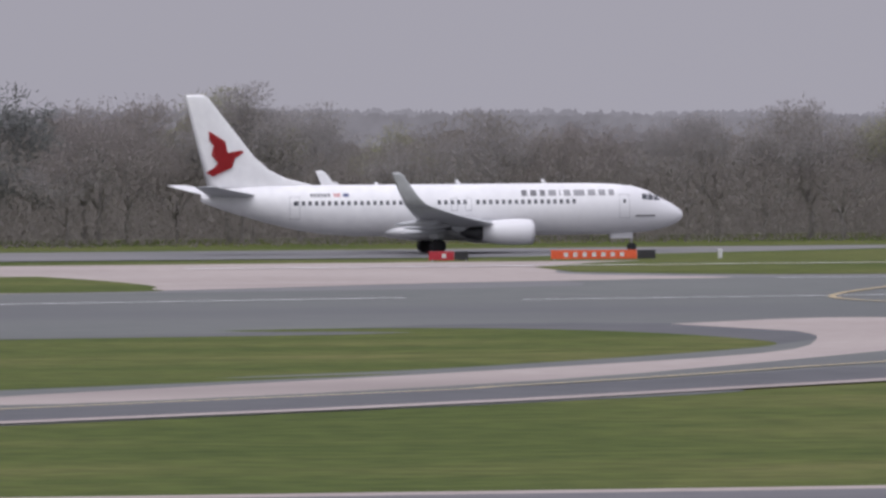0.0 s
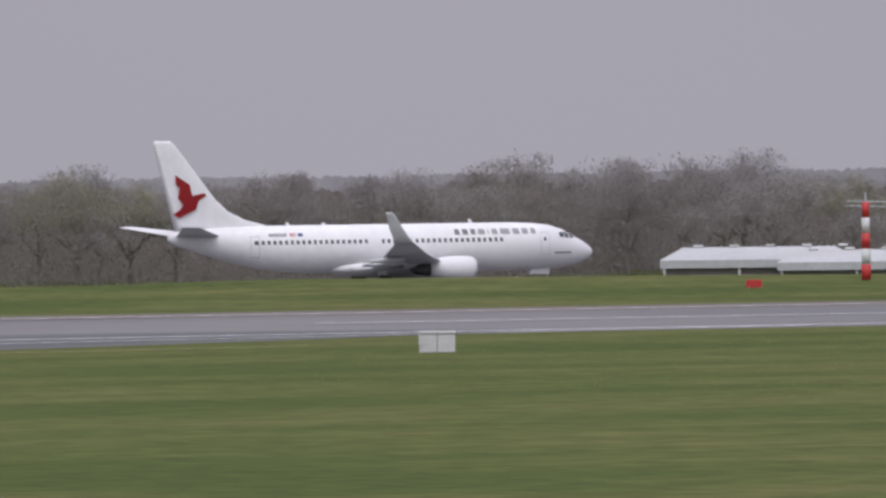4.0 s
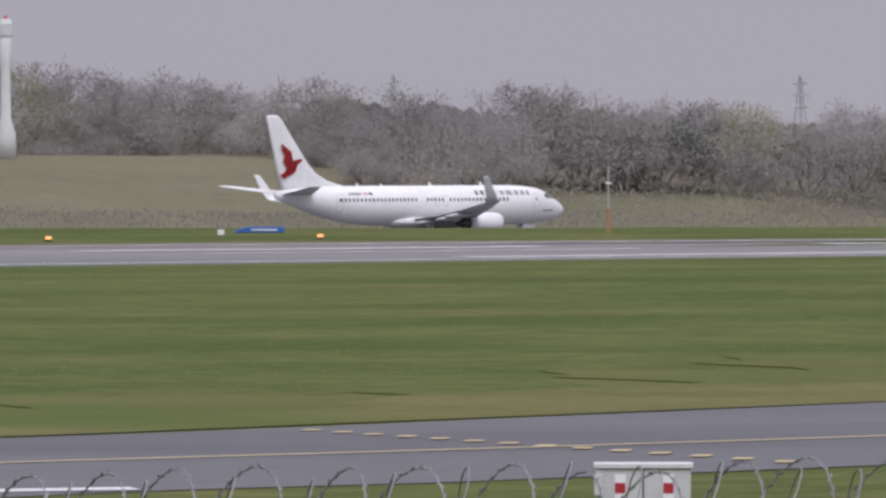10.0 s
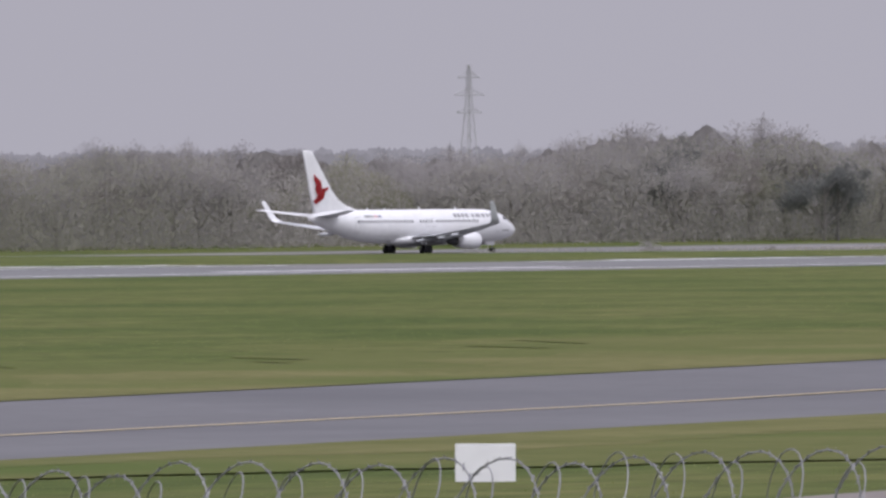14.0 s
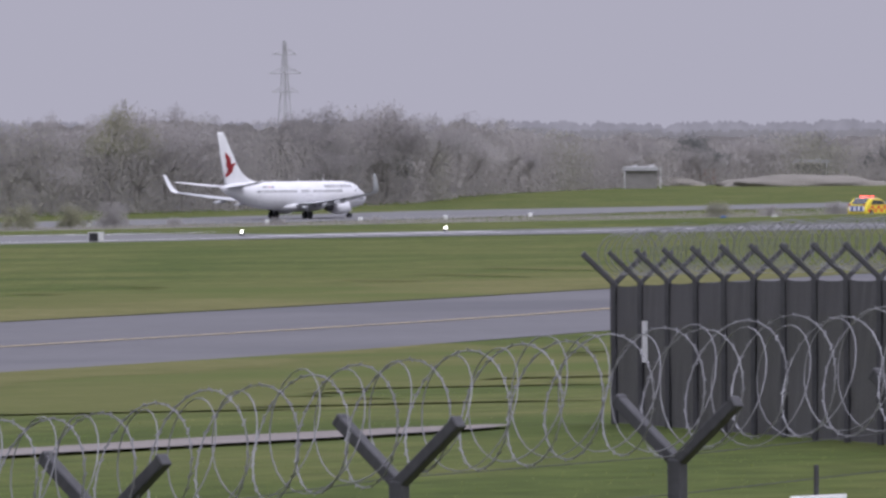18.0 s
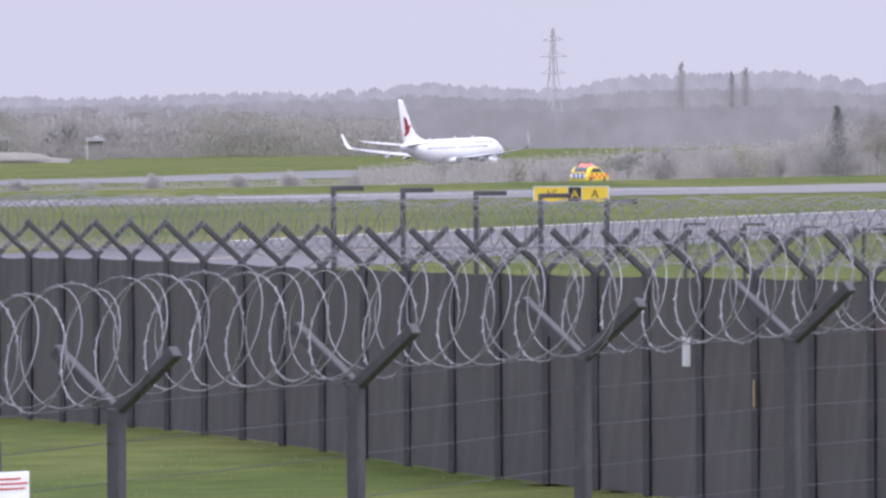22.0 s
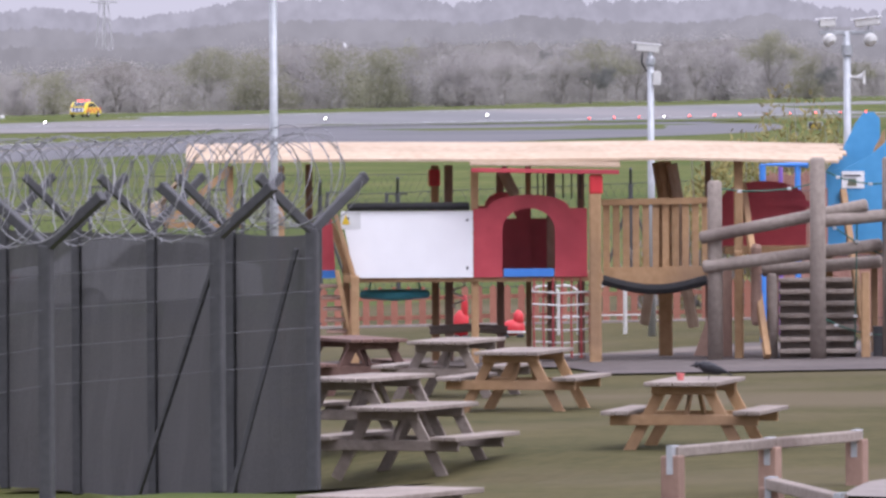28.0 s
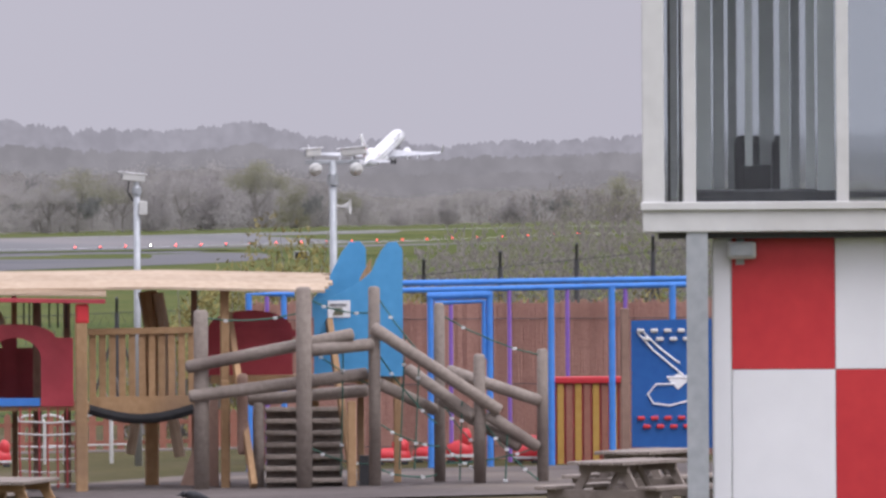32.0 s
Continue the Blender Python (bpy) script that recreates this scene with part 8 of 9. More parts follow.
    for k in range(6):
        y = 510 + 22 * k
        part("net_bar", tubes(([q(874, y, -0.42), q(930, y + 3, -0.44), q(984, y, -0.42)], 0.013), seg=5), PALE_GREY, t)
    # stair at the open end
    stick("handrail", q(527, 372, -0.2), q(560, 484, -0.2), 0.06, 0.09, TIMBER, t)
    stick("handrail", q(520, 388, 0.8), q(553, 484, 0.8), 0.06, 0.09, TIMBER, t)
    stick("stringer", q(528, 470, -0.2), q(560, 618, -0.2), 0.06, 0.16, TIMBER, t)
    for k in range(6):
        p = q(516 + 3 * k, 498 + 20 * k, 0.2)
        part("tread", bevel_box((p.x - 0.14, p.y - 0.4, p.z - 0.02), (p.x + 0.14, p.y + 0.5, p.z + 0.02), 0.008), BROWN_POST, t)
    part("log", tubes(([q(692, 577, 1.5), q(760, 573, 1.5), q(830, 578, 1.5)], 0.065), seg=10), LOG, t)
    # nest swing
    ring = [q(631 + 55 * math.cos(2 * math.pi * k / 24), 513, 0.9) + Vector((0, 0.45 * math.sin(2 * math.pi * k / 24), 0)) for k in range(25)]
    part("swing_ring", tubes((ring, 0.06), seg=10), TEAL, t, "turquoise padded nest-swing ring")
    for k in (2, 10, 14, 22):
        part("swing_rope", tubes(([ring[k], q(631 + (20 if k in (2, 22) else -20), 400, 1.0)], 0.012), seg=5), TEAL, t)
    part("swing_net", moved(lathe([(0.40, 0.0), (0.25, -0.05), (0.02, -0.07)], 20), Matrix.Translation(q(631, 516, 0.9))), TEAL, t)
    part("hose_loop", tubes(([q(745 + 12 * math.sin(k), 490 + 4 * k, 1.2) for k in range(13)], 0.014), seg=5), OLD_WHITE, t)


play_house()


def log_climber():
    m, q, foot = spot(1420, -0.8)
    t = thing("log_climbing_frame", m, "weathered log climbing frame with ropes and wooden steps", "play equipment", "play equipment")
    for u, w, top, v, low in ((1198, 0.105, 315, -0.8, 0), (1299, 0.075, 480, -0.4, 0), (1380, 0.11, 275, -1.4, 0), (1505, 0.085, 275, -1.0, 0), (1620, 0.08, 305, 0.4, 0), (1691, 0.085, 396, -0.9, 0), (1803, 0.08, 388, -0.6, 0)):
        part("post", tubes(([foot(u, v), q(u, top + 4, v), q(u, top, v)], [w, w * 0.96, w * 0.6]), seg=12), LOG, t, smooth=True)
    part("hanging_log", tubes(([q(1271, 428, -0.5), q(1271, 434, -0.5), q(1271, 566, -0.5), q(1271, 572, -0.5)], [0.05, 0.075, 0.075, 0.05]), seg=12), BROWN_POST, t)
    for a, b, v0, v1 in (((1175, 416), (1465, 360), -0.9, -1.2), ((1180, 468), (1490, 430), -0.9, -0.8), ((1285, 475), (1490, 460), -0.3, -0.6), ((1390, 388), (1500, 378), -1.3, -1.1), ((1504, 349), (1725, 496), -1.1, -1.0), ((1566, 423), (1678, 505), -0.4, -0.9), ((1637, 426), (1795, 479), -0.2, -0.7),
                       ((1707, 505), (1792, 561), -0.9, -0.8), ((1516, 449), (1610, 494), -0.9, -0.3), ((1625, 478), (1760, 560), -0.5, -0.8)):
        p, e = q(*a, v0), q(*b, v1)
        d = (e - p).normalized()
        part("beam", tubes(([p - d * 0.03, p, e, e + d * 0.03], [0.06, 0.088, 0.086, 0.06]), seg=12), LOG, t, smooth=True)
    ropes = [((1210, 330), (1370, 322)), ((1395, 300), (1500, 322)), ((1388, 380), (1500, 450)), ((1515, 300), (1612, 420)), ((1630, 330), (1795, 398)), ((1515, 520), (1620, 560)), ((1390, 560), (1500, 590)), ((1630, 560), (1690, 600)), ((1515, 400), (1615, 520)), ((1700, 520), (1795, 620)), ((1630, 490), (1690, 560)), ((1515, 600), (1615, 610)),
             ((1560, 360), (1548, 600)), ((1585, 390), (1575, 600)), ((1660, 480), (1655, 620)), ((1740, 540), (1735, 640)), ((1450, 370), (1445, 610)), ((1630, 590), (1800, 560))]
    for k, (a, b) in enumerate(ropes):
        p, e = q(*a, -0.9), q(*b, -0.8)
        mid = (p + e) / 2 - Vector((0, 0, 0.06))
        part("rope", tubes(([p, (p + mid) / 2 - Vector((0, 0, 0.02)), mid, (mid + e) / 2 - Vector((0, 0, 0.02)), e], 0.011), seg=5), ROPE_GREEN, t)
        for w in (0.2, 0.75):
            c = p.lerp(e, w) - Vector((0, 0, 0.05))
            part("connector", bevel_box((c.x - 0.028, c.y - 0.03, c.z - 0.02), (c.x + 0.028, c.y + 0.03, c.z + 0.02), 0.008), OLD_WHITE, t)


log_climber()


def slide_tower():
    m, q, foot = spot(1440, 0.8)
    t = thing("slide_tower", m, "blue slide tower with wooden steps and a red side panel", "play equipment", "play equipment")
    p1 = panel("blue_plate", [(1398, 435), (1398, 300), (1430, 294), (1470, 275), (1500, 250), (1518, 212), (1530, 198), (1545, 196), (1556, 210), (1556, 435)], q, 0.6, 0.05, PLAY_BLUE, t, "sky-blue shaped slide side")
    panel("blue_plate", [(1395, 330), (1395, 300), (1425, 260), (1448, 215), (1462, 197), (1480, 195), (1491, 208), (1491, 330)], q, 1.9, 0.05, PLAY_BLUE, t, "sky-blue shaped slide side")
    s = panel("notice", [(1423, 300), (1463, 300), (1463, 330), (1423, 330)], q, 0.585, 0.012, WHITE, t, "white notice with a green mark")
    panel("mark", [(1437, 313), (1448, 313), (1450, 326), (1432, 326)], q, 0.578, 0.006, BUD_GREEN, s)
    bars("print", t, TITLE_GREY, [(q(1427, 305, 0.58).x, q(1456, 305, 0.58).x, q(1427, 309, 0.58).z, q(1427, 306, 0.58).z)], q(1427, 305, 0.575).y)
    panel("inner_board", [(1480, 262), (1500, 225), (1500, 300), (1480, 300)], q, 1.2, 0.05, TIMBER, t)
    for u, v in ((1545, 0.7), (1400, 1.9), (1480, 1.9), (1240, 1.9)):
        stick("post", foot(u, v), q(u, 430 if u > 1300 else 330, v), 0.1, 0.1, TIMBER, t)
    out = [(1210, 434), (1210, 350)] + [(1285 + 75 * math.cos(math.pi * (1 - k / 12)), 350 - 34 * math.sin(math.pi * k / 12)) for k in range(13)] + [(1360, 434)]
    panel("red_panel", out, q, 1.3, 0.04, PLAY_RED, t, "dark red rounded side panel")
    panel("red_rail", [(1225, 345), (1368, 352), (1368, 364), (1225, 357)], q, 1.25, 0.04, PLAY_RED, t)
    panel("platform", [(1215, 432), (1550, 432), (1550, 446), (1215, 446)], q, 0.7, 1.2, TIMBER, t)
    for k in range(7):
        y = 492 + 21 * k
        p, e = q(1310, y, 0.5 - 0.22 * k), q(1450, y, 0.5 - 0.22 * k)
        part("tread", bevel_box((p.x, p.y - 0.11, p.z - 0.03), (e.x, p.y + 0.12, p.z + 0.03), 0.01), LOG, t)
        part("riser", boxes(((p.x + 0.02, p.y + 0.1, p.z - 0.19), (e.x - 0.02, p.y + 0.12, p.z - 0.03))), LOG, t)
    stick("stringer", q(1425, 335, 0.6), q(1466, 622, -1.0), 0.09, 0.13, TIMBER, t)
    stick("stringer", q(1247, 322, 0.6), q(1290, 628, -1.0), 0.09, 0.13, TIMBER, t)
    stick("newel", foot(1464, -1.0), q(1464, 478, -1.0), 0.12, 0.12, TIMBER, t)
    stick("newel", foot(1240, -0.2), q(1240, 440, -0.2), 0.12, 0.12, TIMBER, t)
    panel("dark_side", [(1160, 625), (1215, 470), (1228, 470), (1228, 628)], q, 0.2, 0.04, BROWN_POST, t)
    panel("dark_box", [(1478, 575), (1496, 575), (1496, 632), (1478, 632)], q, -0.6, 0.2, FENCE_STEEL, t)


slide_tower()


def padded_frame():
    m, q, foot = spot(1760, 9)
    t = thing("padded_swing_frame", m, "long blue padded steel frame with purple uprights", "play equipment", "play equipment")
    for v, y0, y1 in ((9, 270, 266), (12, 283, 276)):
        part("rail", tubes(([q(1548, y0, v), q(2090, y1 - 1, v)], 0.045), seg=10), PAD_BLUE, t)
    for u, top, v, r in ((1819, 280, 9, 0.05), (1927, 278, 9, 0.05), (1710, 285, 9, 0.05), (1605, 292, 9, 0.05), (2035, 276, 9, 0.05)):
        part("post", tubes(([foot(u, v), q(u, top, v)], r), seg=10), PAD_BLUE, t)
    part("gate_bar", tubes(([q(1599, 293, 9), q(1712, 291, 9)], 0.06), seg=10), PAD_BLUE, t)
    part("gate_bar", tubes(([q(1612, 305, 9), q(1700, 303, 9), q(1700, 405, 9)], 0.04), seg=8), PAD_BLUE, t)
    for u in (1641, 1745, 1848, 1951):
        part("upright", tubes(([foot(u, 12), q(u, 283, 12)], 0.032), seg=8), PURPLE, t, "purple painted upright")
    part("left_frame", tubes(([foot(1283, 9), q(1283, 288, 9), q(1364, 288, 9)], 0.05), seg=10), PAD_BLUE, t)
    part("left_frame", tubes(([q(1345, 290, 9), foot(1345, 9)], 0.045), seg=10), PAD_BLUE, t)
    part("upright", tubes(([foot(1315, 12), q(1315, 292, 12)], 0.032), seg=8), PURPLE, t, "purple painted upright")


padded_frame()


# reed screen behind the frames: one standing screen of many stems
def reed_screen():
    m, q, foot = spot(1750, 14)
    a, b = q(1285, 300, 14), q(2120, 296, 14)
    g = foot(1750, 14).z
    rng = random.Random(3)
    t = thing("reed_screen", m, "red-brown reed screen fence", "fence")
    part("backing", boxes(((a.x, 0.03, g), (b.x, 0.06, a.z - 0.06))), REED, t)
    bm = bmesh.new()
    x = a.x
    while x < b.x:
        w = rng.uniform(0.02, 0.04)
        box(bm, (x, rng.uniform(-0.02, 0), g), (x + w, 0.03, a.z + rng.uniform(-0.09, 0.02)))
        x += w + rng.uniform(0.004, 0.02)
    tagged(part("reed_mat", bm, REED, t), kind="stuff")
    for dz in (0.25, 1.2, 2.2):
        part("tie_wire", tubes(([(a.x, -0.035, g + dz), (b.x, -0.035, g + dz)], 0.006), seg=4), FENCE_STEEL, t)


reed_screen()


def picket_fence():
    v = 25
    m, q, foot = spot(1200, v)
    t = thing("picket_fence", m, "low red-brown picket fence with a pale kerb", "fence")
    proto = None
    for k in range(62):
        u = 480 + 25 * k
        f = foot(u, v)
        if proto is None:
            proto = prism([(-0.055, 0.03), (-0.055, 0.66), (0, 0.72), (0.055, 0.66), (0.055, 0.03)], -0.012, 0.012)
            ob = part("pale", proto, PICKET, t)
            mesh = ob.data
        else:
            ob = new("pale", mesh)
            ob.parent = t
        ob.location = f
    a, b = foot(478, v), foot(2040, v)
    for dz in (0.2, 0.52):
        part("rail", rod((a.x, 0.04, a.z + dz), (b.x, 0.04, b.z + dz), 0.03, 0.07), PICKET, t)
    part("kerb", rod((a.x, -0.1, a.z + 0.04), (b.x, -0.1, b.z + 0.04), 0.12, 0.1), PATH_PALE, t, "pale concrete kerb")


picket_fence()


def slatted_box():
    m, q, foot = spot(1880, 10)
    t = thing("slatted_bench_box", m, "red and yellow slatted wooden play counter", "play equipment", "play equipment")
    a, b = q(1819, 450, 10), q(1945, 450, 10)
    g = foot(1880).z
    for k in range(9):
        x = a.x + (b.x - a.x) * k / 8
        part("slat", bevel_box((x - 0.05, -0.02, g), (x + 0.05, 0.02, a.z), 0.006), YELLOW_SLAT if k % 2 else PICKET, t)
    part("top", bevel_box((a.x - 0.08, -0.06, a.z), (b.x + 0.08, 0.5, a.z + 0.1), 0.02), BRIGHT_RED, t)
    part("body", boxes(((a.x, 0.02, g), (b.x, 0.45, a.z))), PLAY_RED, t)


slatted_box()


def ride_toy(u, v, w, h, label):
    """A soft rounded ride-on toy: a body, a back, a pale band and feet."""
    m, q, foot = spot(u, v)
    t = thing("ride_on_toy", m, label, "toy", "ride-on toys")
    part("body", moved(lathe([(0.02, 0.06), (w * 0.4, 0.08), (w * 0.5, h * 0.3), (w * 0.46, h * 0.55), (w * 0.2, h * 0.66), (0.02, h * 0.68)], 16), Matrix.Diagonal((1, 0.6, 1, 1))), BRIGHT_RED, t, smooth=True)
    part("back", moved(lathe([(0.02, h * 0.4), (w * 0.2, h * 0.42), (w * 0.22, h * 0.85), (w * 0.1, h), (0.01, h * 1.01)], 14), pose(w * 0.22, 0, 0)), BRIGHT_RED, t, smooth=True)
    part("band", moved(lathe([(w * 0.505, h * 0.22), (w * 0.515, h * 0.26), (w * 0.505, h * 0.3)], 16), Matrix.Diagonal((1, 0.6, 1, 1))), OLD_WHITE, t)
    for x in (-w * 0.3, w * 0.3):
        part("foot", bevel_box((x - 0.06, -0.15, 0), (x + 0.06, 0.15, 0.08), 0.02), RUBBER, t)


for u, v, w, h in ((1535, 12, 0.6, 0.42), (1600, 13, 0.5, 0.4), (1655, 12, 0.42, 0.55), (748, 16, 0.25, 0.7), (840, 16, 0.38, 0.45), (1775, 11, 0.42, 0.45)):
    ride_toy(u, v, w, h, "red plastic ride-on toy on the play surface")


def hoop_rail(u, v, w, h):
    m, q, foot = spot(u, v)
    t = thing("hoop_rail", m, "pale steel hoop rail beside the picket fence", "rail", "hoop rails")
    pts = [(-w / 2, 0, 0.0)] + [(-w / 2 * math.cos(math.pi * k / 8) if 0 < k < 8 else (-w / 2 if k == 0 else w / 2), 0, h - 0.12 + 0.12 * math.sin(math.pi * k / 8)) for k in range(9)] + [(w / 2, 0, 0)]
    part("hoop", tubes((pts, 0.022), seg=8), PALE_GREY, t)
    part("cross_bar", tubes(([(-w / 2, 0, h * 0.4), (w / 2, 0, h * 0.4)], 0.015), seg=6), PALE_GREY, t)


for u in (1012, 1065, 930, 895, 1420, 1560, 1520):
    hoop_rail(u, 17, 0.45, 0.8)


def climbing_board():
    m, q, foot = spot(2010, 3)
    t = thing("climbing_board", m, "dark blue climbing board with red holds and a white line drawing", "play equipment", "play equipment")
    panel("board", [(1961, 339), (2110, 336), (2110, 566), (1961, 564)], q, 3.0, 0.04, BOARD_BLUE, t)
    stick("post", foot(1950, 3.0), q(1950, 317, 3.0), 0.12, 0.12, BROWN_POST, t)
    stick("post", foot(2115, 3.0), q(2115, 317, 3.0), 0.12, 0.12, BROWN_POST, t)
    for k in range(4):
        for r, y in enumerate((357, 372, 512, 527)):
            u = 1978 + 24 * k + (10 if r % 2 else 0)
            p = q(u, y, 2.97)
            part("hold", bevel_box((p.x - 0.055, p.y - 0.03, p.z - 0.028), (p.x + 0.055, p.y + 0.03, p.z + 0.028), 0.02), BRIGHT_RED if r > 1 else PALE_GREY, t, "red hand hold" if r > 1 else "")
    for pts in ([(1972, 360), (2000, 392), (2040, 425), (2066, 450)], [(1980, 357), (2008, 385), (2046, 415)], [(2040, 452), (2005, 452), (1990, 470), (2000, 486), (2030, 490), (2060, 482)], [(2024, 440), (2066, 438)]):
        part("drawn_line", tubes(([q(a, b, 2.985) for a, b in pts], 0.014), seg=5), WHITE, t, "white painted line")
    panel("drawn_patch", [(2026, 444), (2050, 430), (2062, 446), (2044, 462)], q, 2.985, 0.01, WHITE, t)


climbing_board()


# ---- picnic tables ----
def picnic_table(top_mat, leg_mat, label):
    t = thing("picnic_table", Matrix.Identity(4), label, "picnic table", "picnic tables")
    for k in range(5):
        x = -0.31 + 0.155 * k
        part("top_plank", bevel_box((x - 0.072, -0.9, 0.70), (x + 0.072, 0.9, 0.745), 0.008), top_mat, t)
    for sg in (-1, 1):
        for k in range(2):
            x = sg * (0.62 + 0.15 * k)
            part("bench_plank", bevel_box((x - 0.07, -0.9, 0.40), (x + 0.07, 0.9, 0.445), 0.008), top_mat, t)
    for y in (-0.62, 0.62):
        for sg in (-1, 1):
            part("leg", rod((sg * 0.22, y, 0.70), (sg * 0.60, y, 0.0), 0.045, 0.115), leg_mat, t)
        part("bench_bearer", rod((-0.78, y - 0.05, 0.345), (0.78, y - 0.05, 0.345), 0.045, 0.11), leg_mat, t)
        part("top_cleat", rod((-0.34, y - 0.05, 0.655), (0.34, y - 0.05, 0.655), 0.045, 0.09), leg_mat, t)
        part("brace", rod((0, y * 0.9, 0.36), (0, y * 0.3, 0.68), 0.04, 0.08), leg_mat, t)
    return t


BROWN_STAIN = material("brown_stained_wood", (0.115, 0.062, 0.050), (0.175, 0.105, 0.085), 0.8, scale=2.0, fine=14.0, bump=0.25, spread=0.1)
TABLES = [(71.515, 101.6, 10, 0), (69.851, 100.6, 22, 1), (70.511, 114.5, 14, 0), (70.113, 120.4, 16, 1), (69.514, 122.5, -20, 2), (69.60, 104.6, 24, 1), (69.72, 75.8, 26, 1), (74.157, 118.5, 28, 1), (74.28, 123, 24, 1)]
PROTO = {}
for turn, dist, yaw, kind in TABLES:
    m = facing(turn, dist, None, -yaw)
    if kind not in PROTO:
        PROTO[kind] = picnic_table(*((GREY_WOOD, TIMBER, "wooden picnic table with warm-coloured legs on the grass") if kind == 0 else (BROWN_STAIN, BROWN_STAIN, "dark red-brown stained wooden picnic table") if kind == 2 else (GREY_WOOD, GREY_WOOD, "weathered grey wooden picnic table with fixed benches")))
        PROTO[kind].matrix_world = m
    else:
        copy_thing(PROTO[kind], m)


def crow():
    m = facing(71.60, 101.55) @ Matrix.Scale(0.8, 4)
    m.translation.z += 0.745
    t = thing("crow", m, "black crow standing on the picnic table", "bird")
    body = lathe([(0.005, -0.20), (0.045, -0.16), (0.075, -0.06), (0.08, 0.02), (0.06, 0.10), (0.035, 0.14)], 14)
    part("body", moved(body, Matrix.Translation((0, 0, 0.15)) @ pose(0, 0, 0, 0, -72, 0)), FEATHER, t, smooth=True)
    part("head", moved(lathe([(0.005, -0.045), (0.036, -0.02), (0.04, 0.01), (0.02, 0.04), (0.004, 0.046)], 12), Matrix.Translation((-0.16, 0, 0.19))), FEATHER, t, smooth=True)
    part("beak", tubes(([(-0.19, 0, 0.19), (-0.255, 0, 0.17)], [0.018, 0.003]), seg=6), FEATHER, t)
    part("tail", rod((0.13, 0, 0.11), (0.30, 0, 0.05), 0.07, 0.015), FEATHER, t)
    for sg in (-1, 1):
        part("wing", moved(lathe([(0.004, -0.2), (0.045, -0.08), (0.05, 0.03), (0.02, 0.1)], 10), Matrix.Translation((0.05, sg * 0.065, 0.145)) @ pose(0, 0, 0, 0, -75, 0) @ Matrix.Diagonal((1, 0.35, 1, 1))), FEATHER, t, smooth=True)
        part("leg", tubes(([(0.0, sg * 0.03, 0.10), (-0.01, sg * 0.03, 0.0)], 0.006), seg=5), FEATHER, t)


crow()
m = facing(71.43, 101.3)
m.translation.z += 0.745
cup = bm_ob("paper_cup", lathe([(0.03, 0), (0.042, 0.07), (0.044, 0.075), (0.036, 0.072)], 14), PINK)
cup.matrix_world = m
tagged(cup, "small pink cup standing on the picnic table", "cup")


def knee_rail(pts, label):
    pts = [Vector(p) for p in pts]
    x, y = pts[0]
    g0 = ground_z(x, y)
    t = thing("knee_rail", Matrix.Translation((x, y, g0)), label, "low rail", "knee rails")
    for p in pts:
        d = p - pts[0]
        part("post", bevel_box((d.x - 0.09, d.y - 0.09, -0.02), (d.x + 0.09, d.y + 0.09, 0.47), 0.015), BROWN_POST, t)
        part("strap", boxes(((d.x - 0.094, d.y - 0.03, 0.3), (d.x + 0.094, d.y + 0.03, 0.56))), GALV, t, "galvanised strap")
    for p, e in zip(pts, pts[1:]):
        d, f = p - pts[0], e - pts[0]
        part("rail", rod((d.x, d.y, 0.5), (f.x, f.y, 0.5), 0.13, 0.1), LOG, t)


knee_rail([(84.3, 28.4), (86.4, 28.15), (88.3, 27.9)], "low wooden knee rail with steel straps beside the path")
knee_rail([(78.3, 25.5), (75.5, 24.0)], "low wooden knee rail with steel straps beside the path")


# ---- loudspeakers and cameras on poles ----
def horn(parent, at, yaw, pitch, size):
    """A horn loudspeaker that opens along its local x."""
    m = Matrix.Translation(at) @ pose(0, 0, 0, 0, 0, yaw) @ pose(0, 0, 0, 0, 90 + pitch, 0)
    s = size / 0.62
    bell = [(0.055, -0.12), (0.06, -0.02), (0.09, 0.12), (0.15, 0.25), (0.24, 0.36), (0.31, 0.41), (0.325, 0.415), (0.31, 0.405), (0.235, 0.345), (0.14, 0.235), (0.08, 0.11), (0.05, 0.0)]
    h = part("horn", moved(lathe([(r * s, z * s) for r, z in bell], 28), m), PALE_GREY, parent, "pale grey horn loudspeaker", smooth=True)
    part("driver", moved(lathe([(0.10 * s, -0.30 * s), (0.11 * s, -0.27 * s), (0.11 * s, -0.14 * s), (0.06 * s, -0.1 * s)], 16), m), PALE_GREY, h)
    part("reflex_cone", moved(lathe([(0.03 * s, 0.05 * s), (0.075 * s, 0.16 * s), (0.09 * s, 0.24 * s), (0.06 * s, 0.26 * s), (0.02 * s, 0.265 * s)], 16), m), GALV, h)
    return h


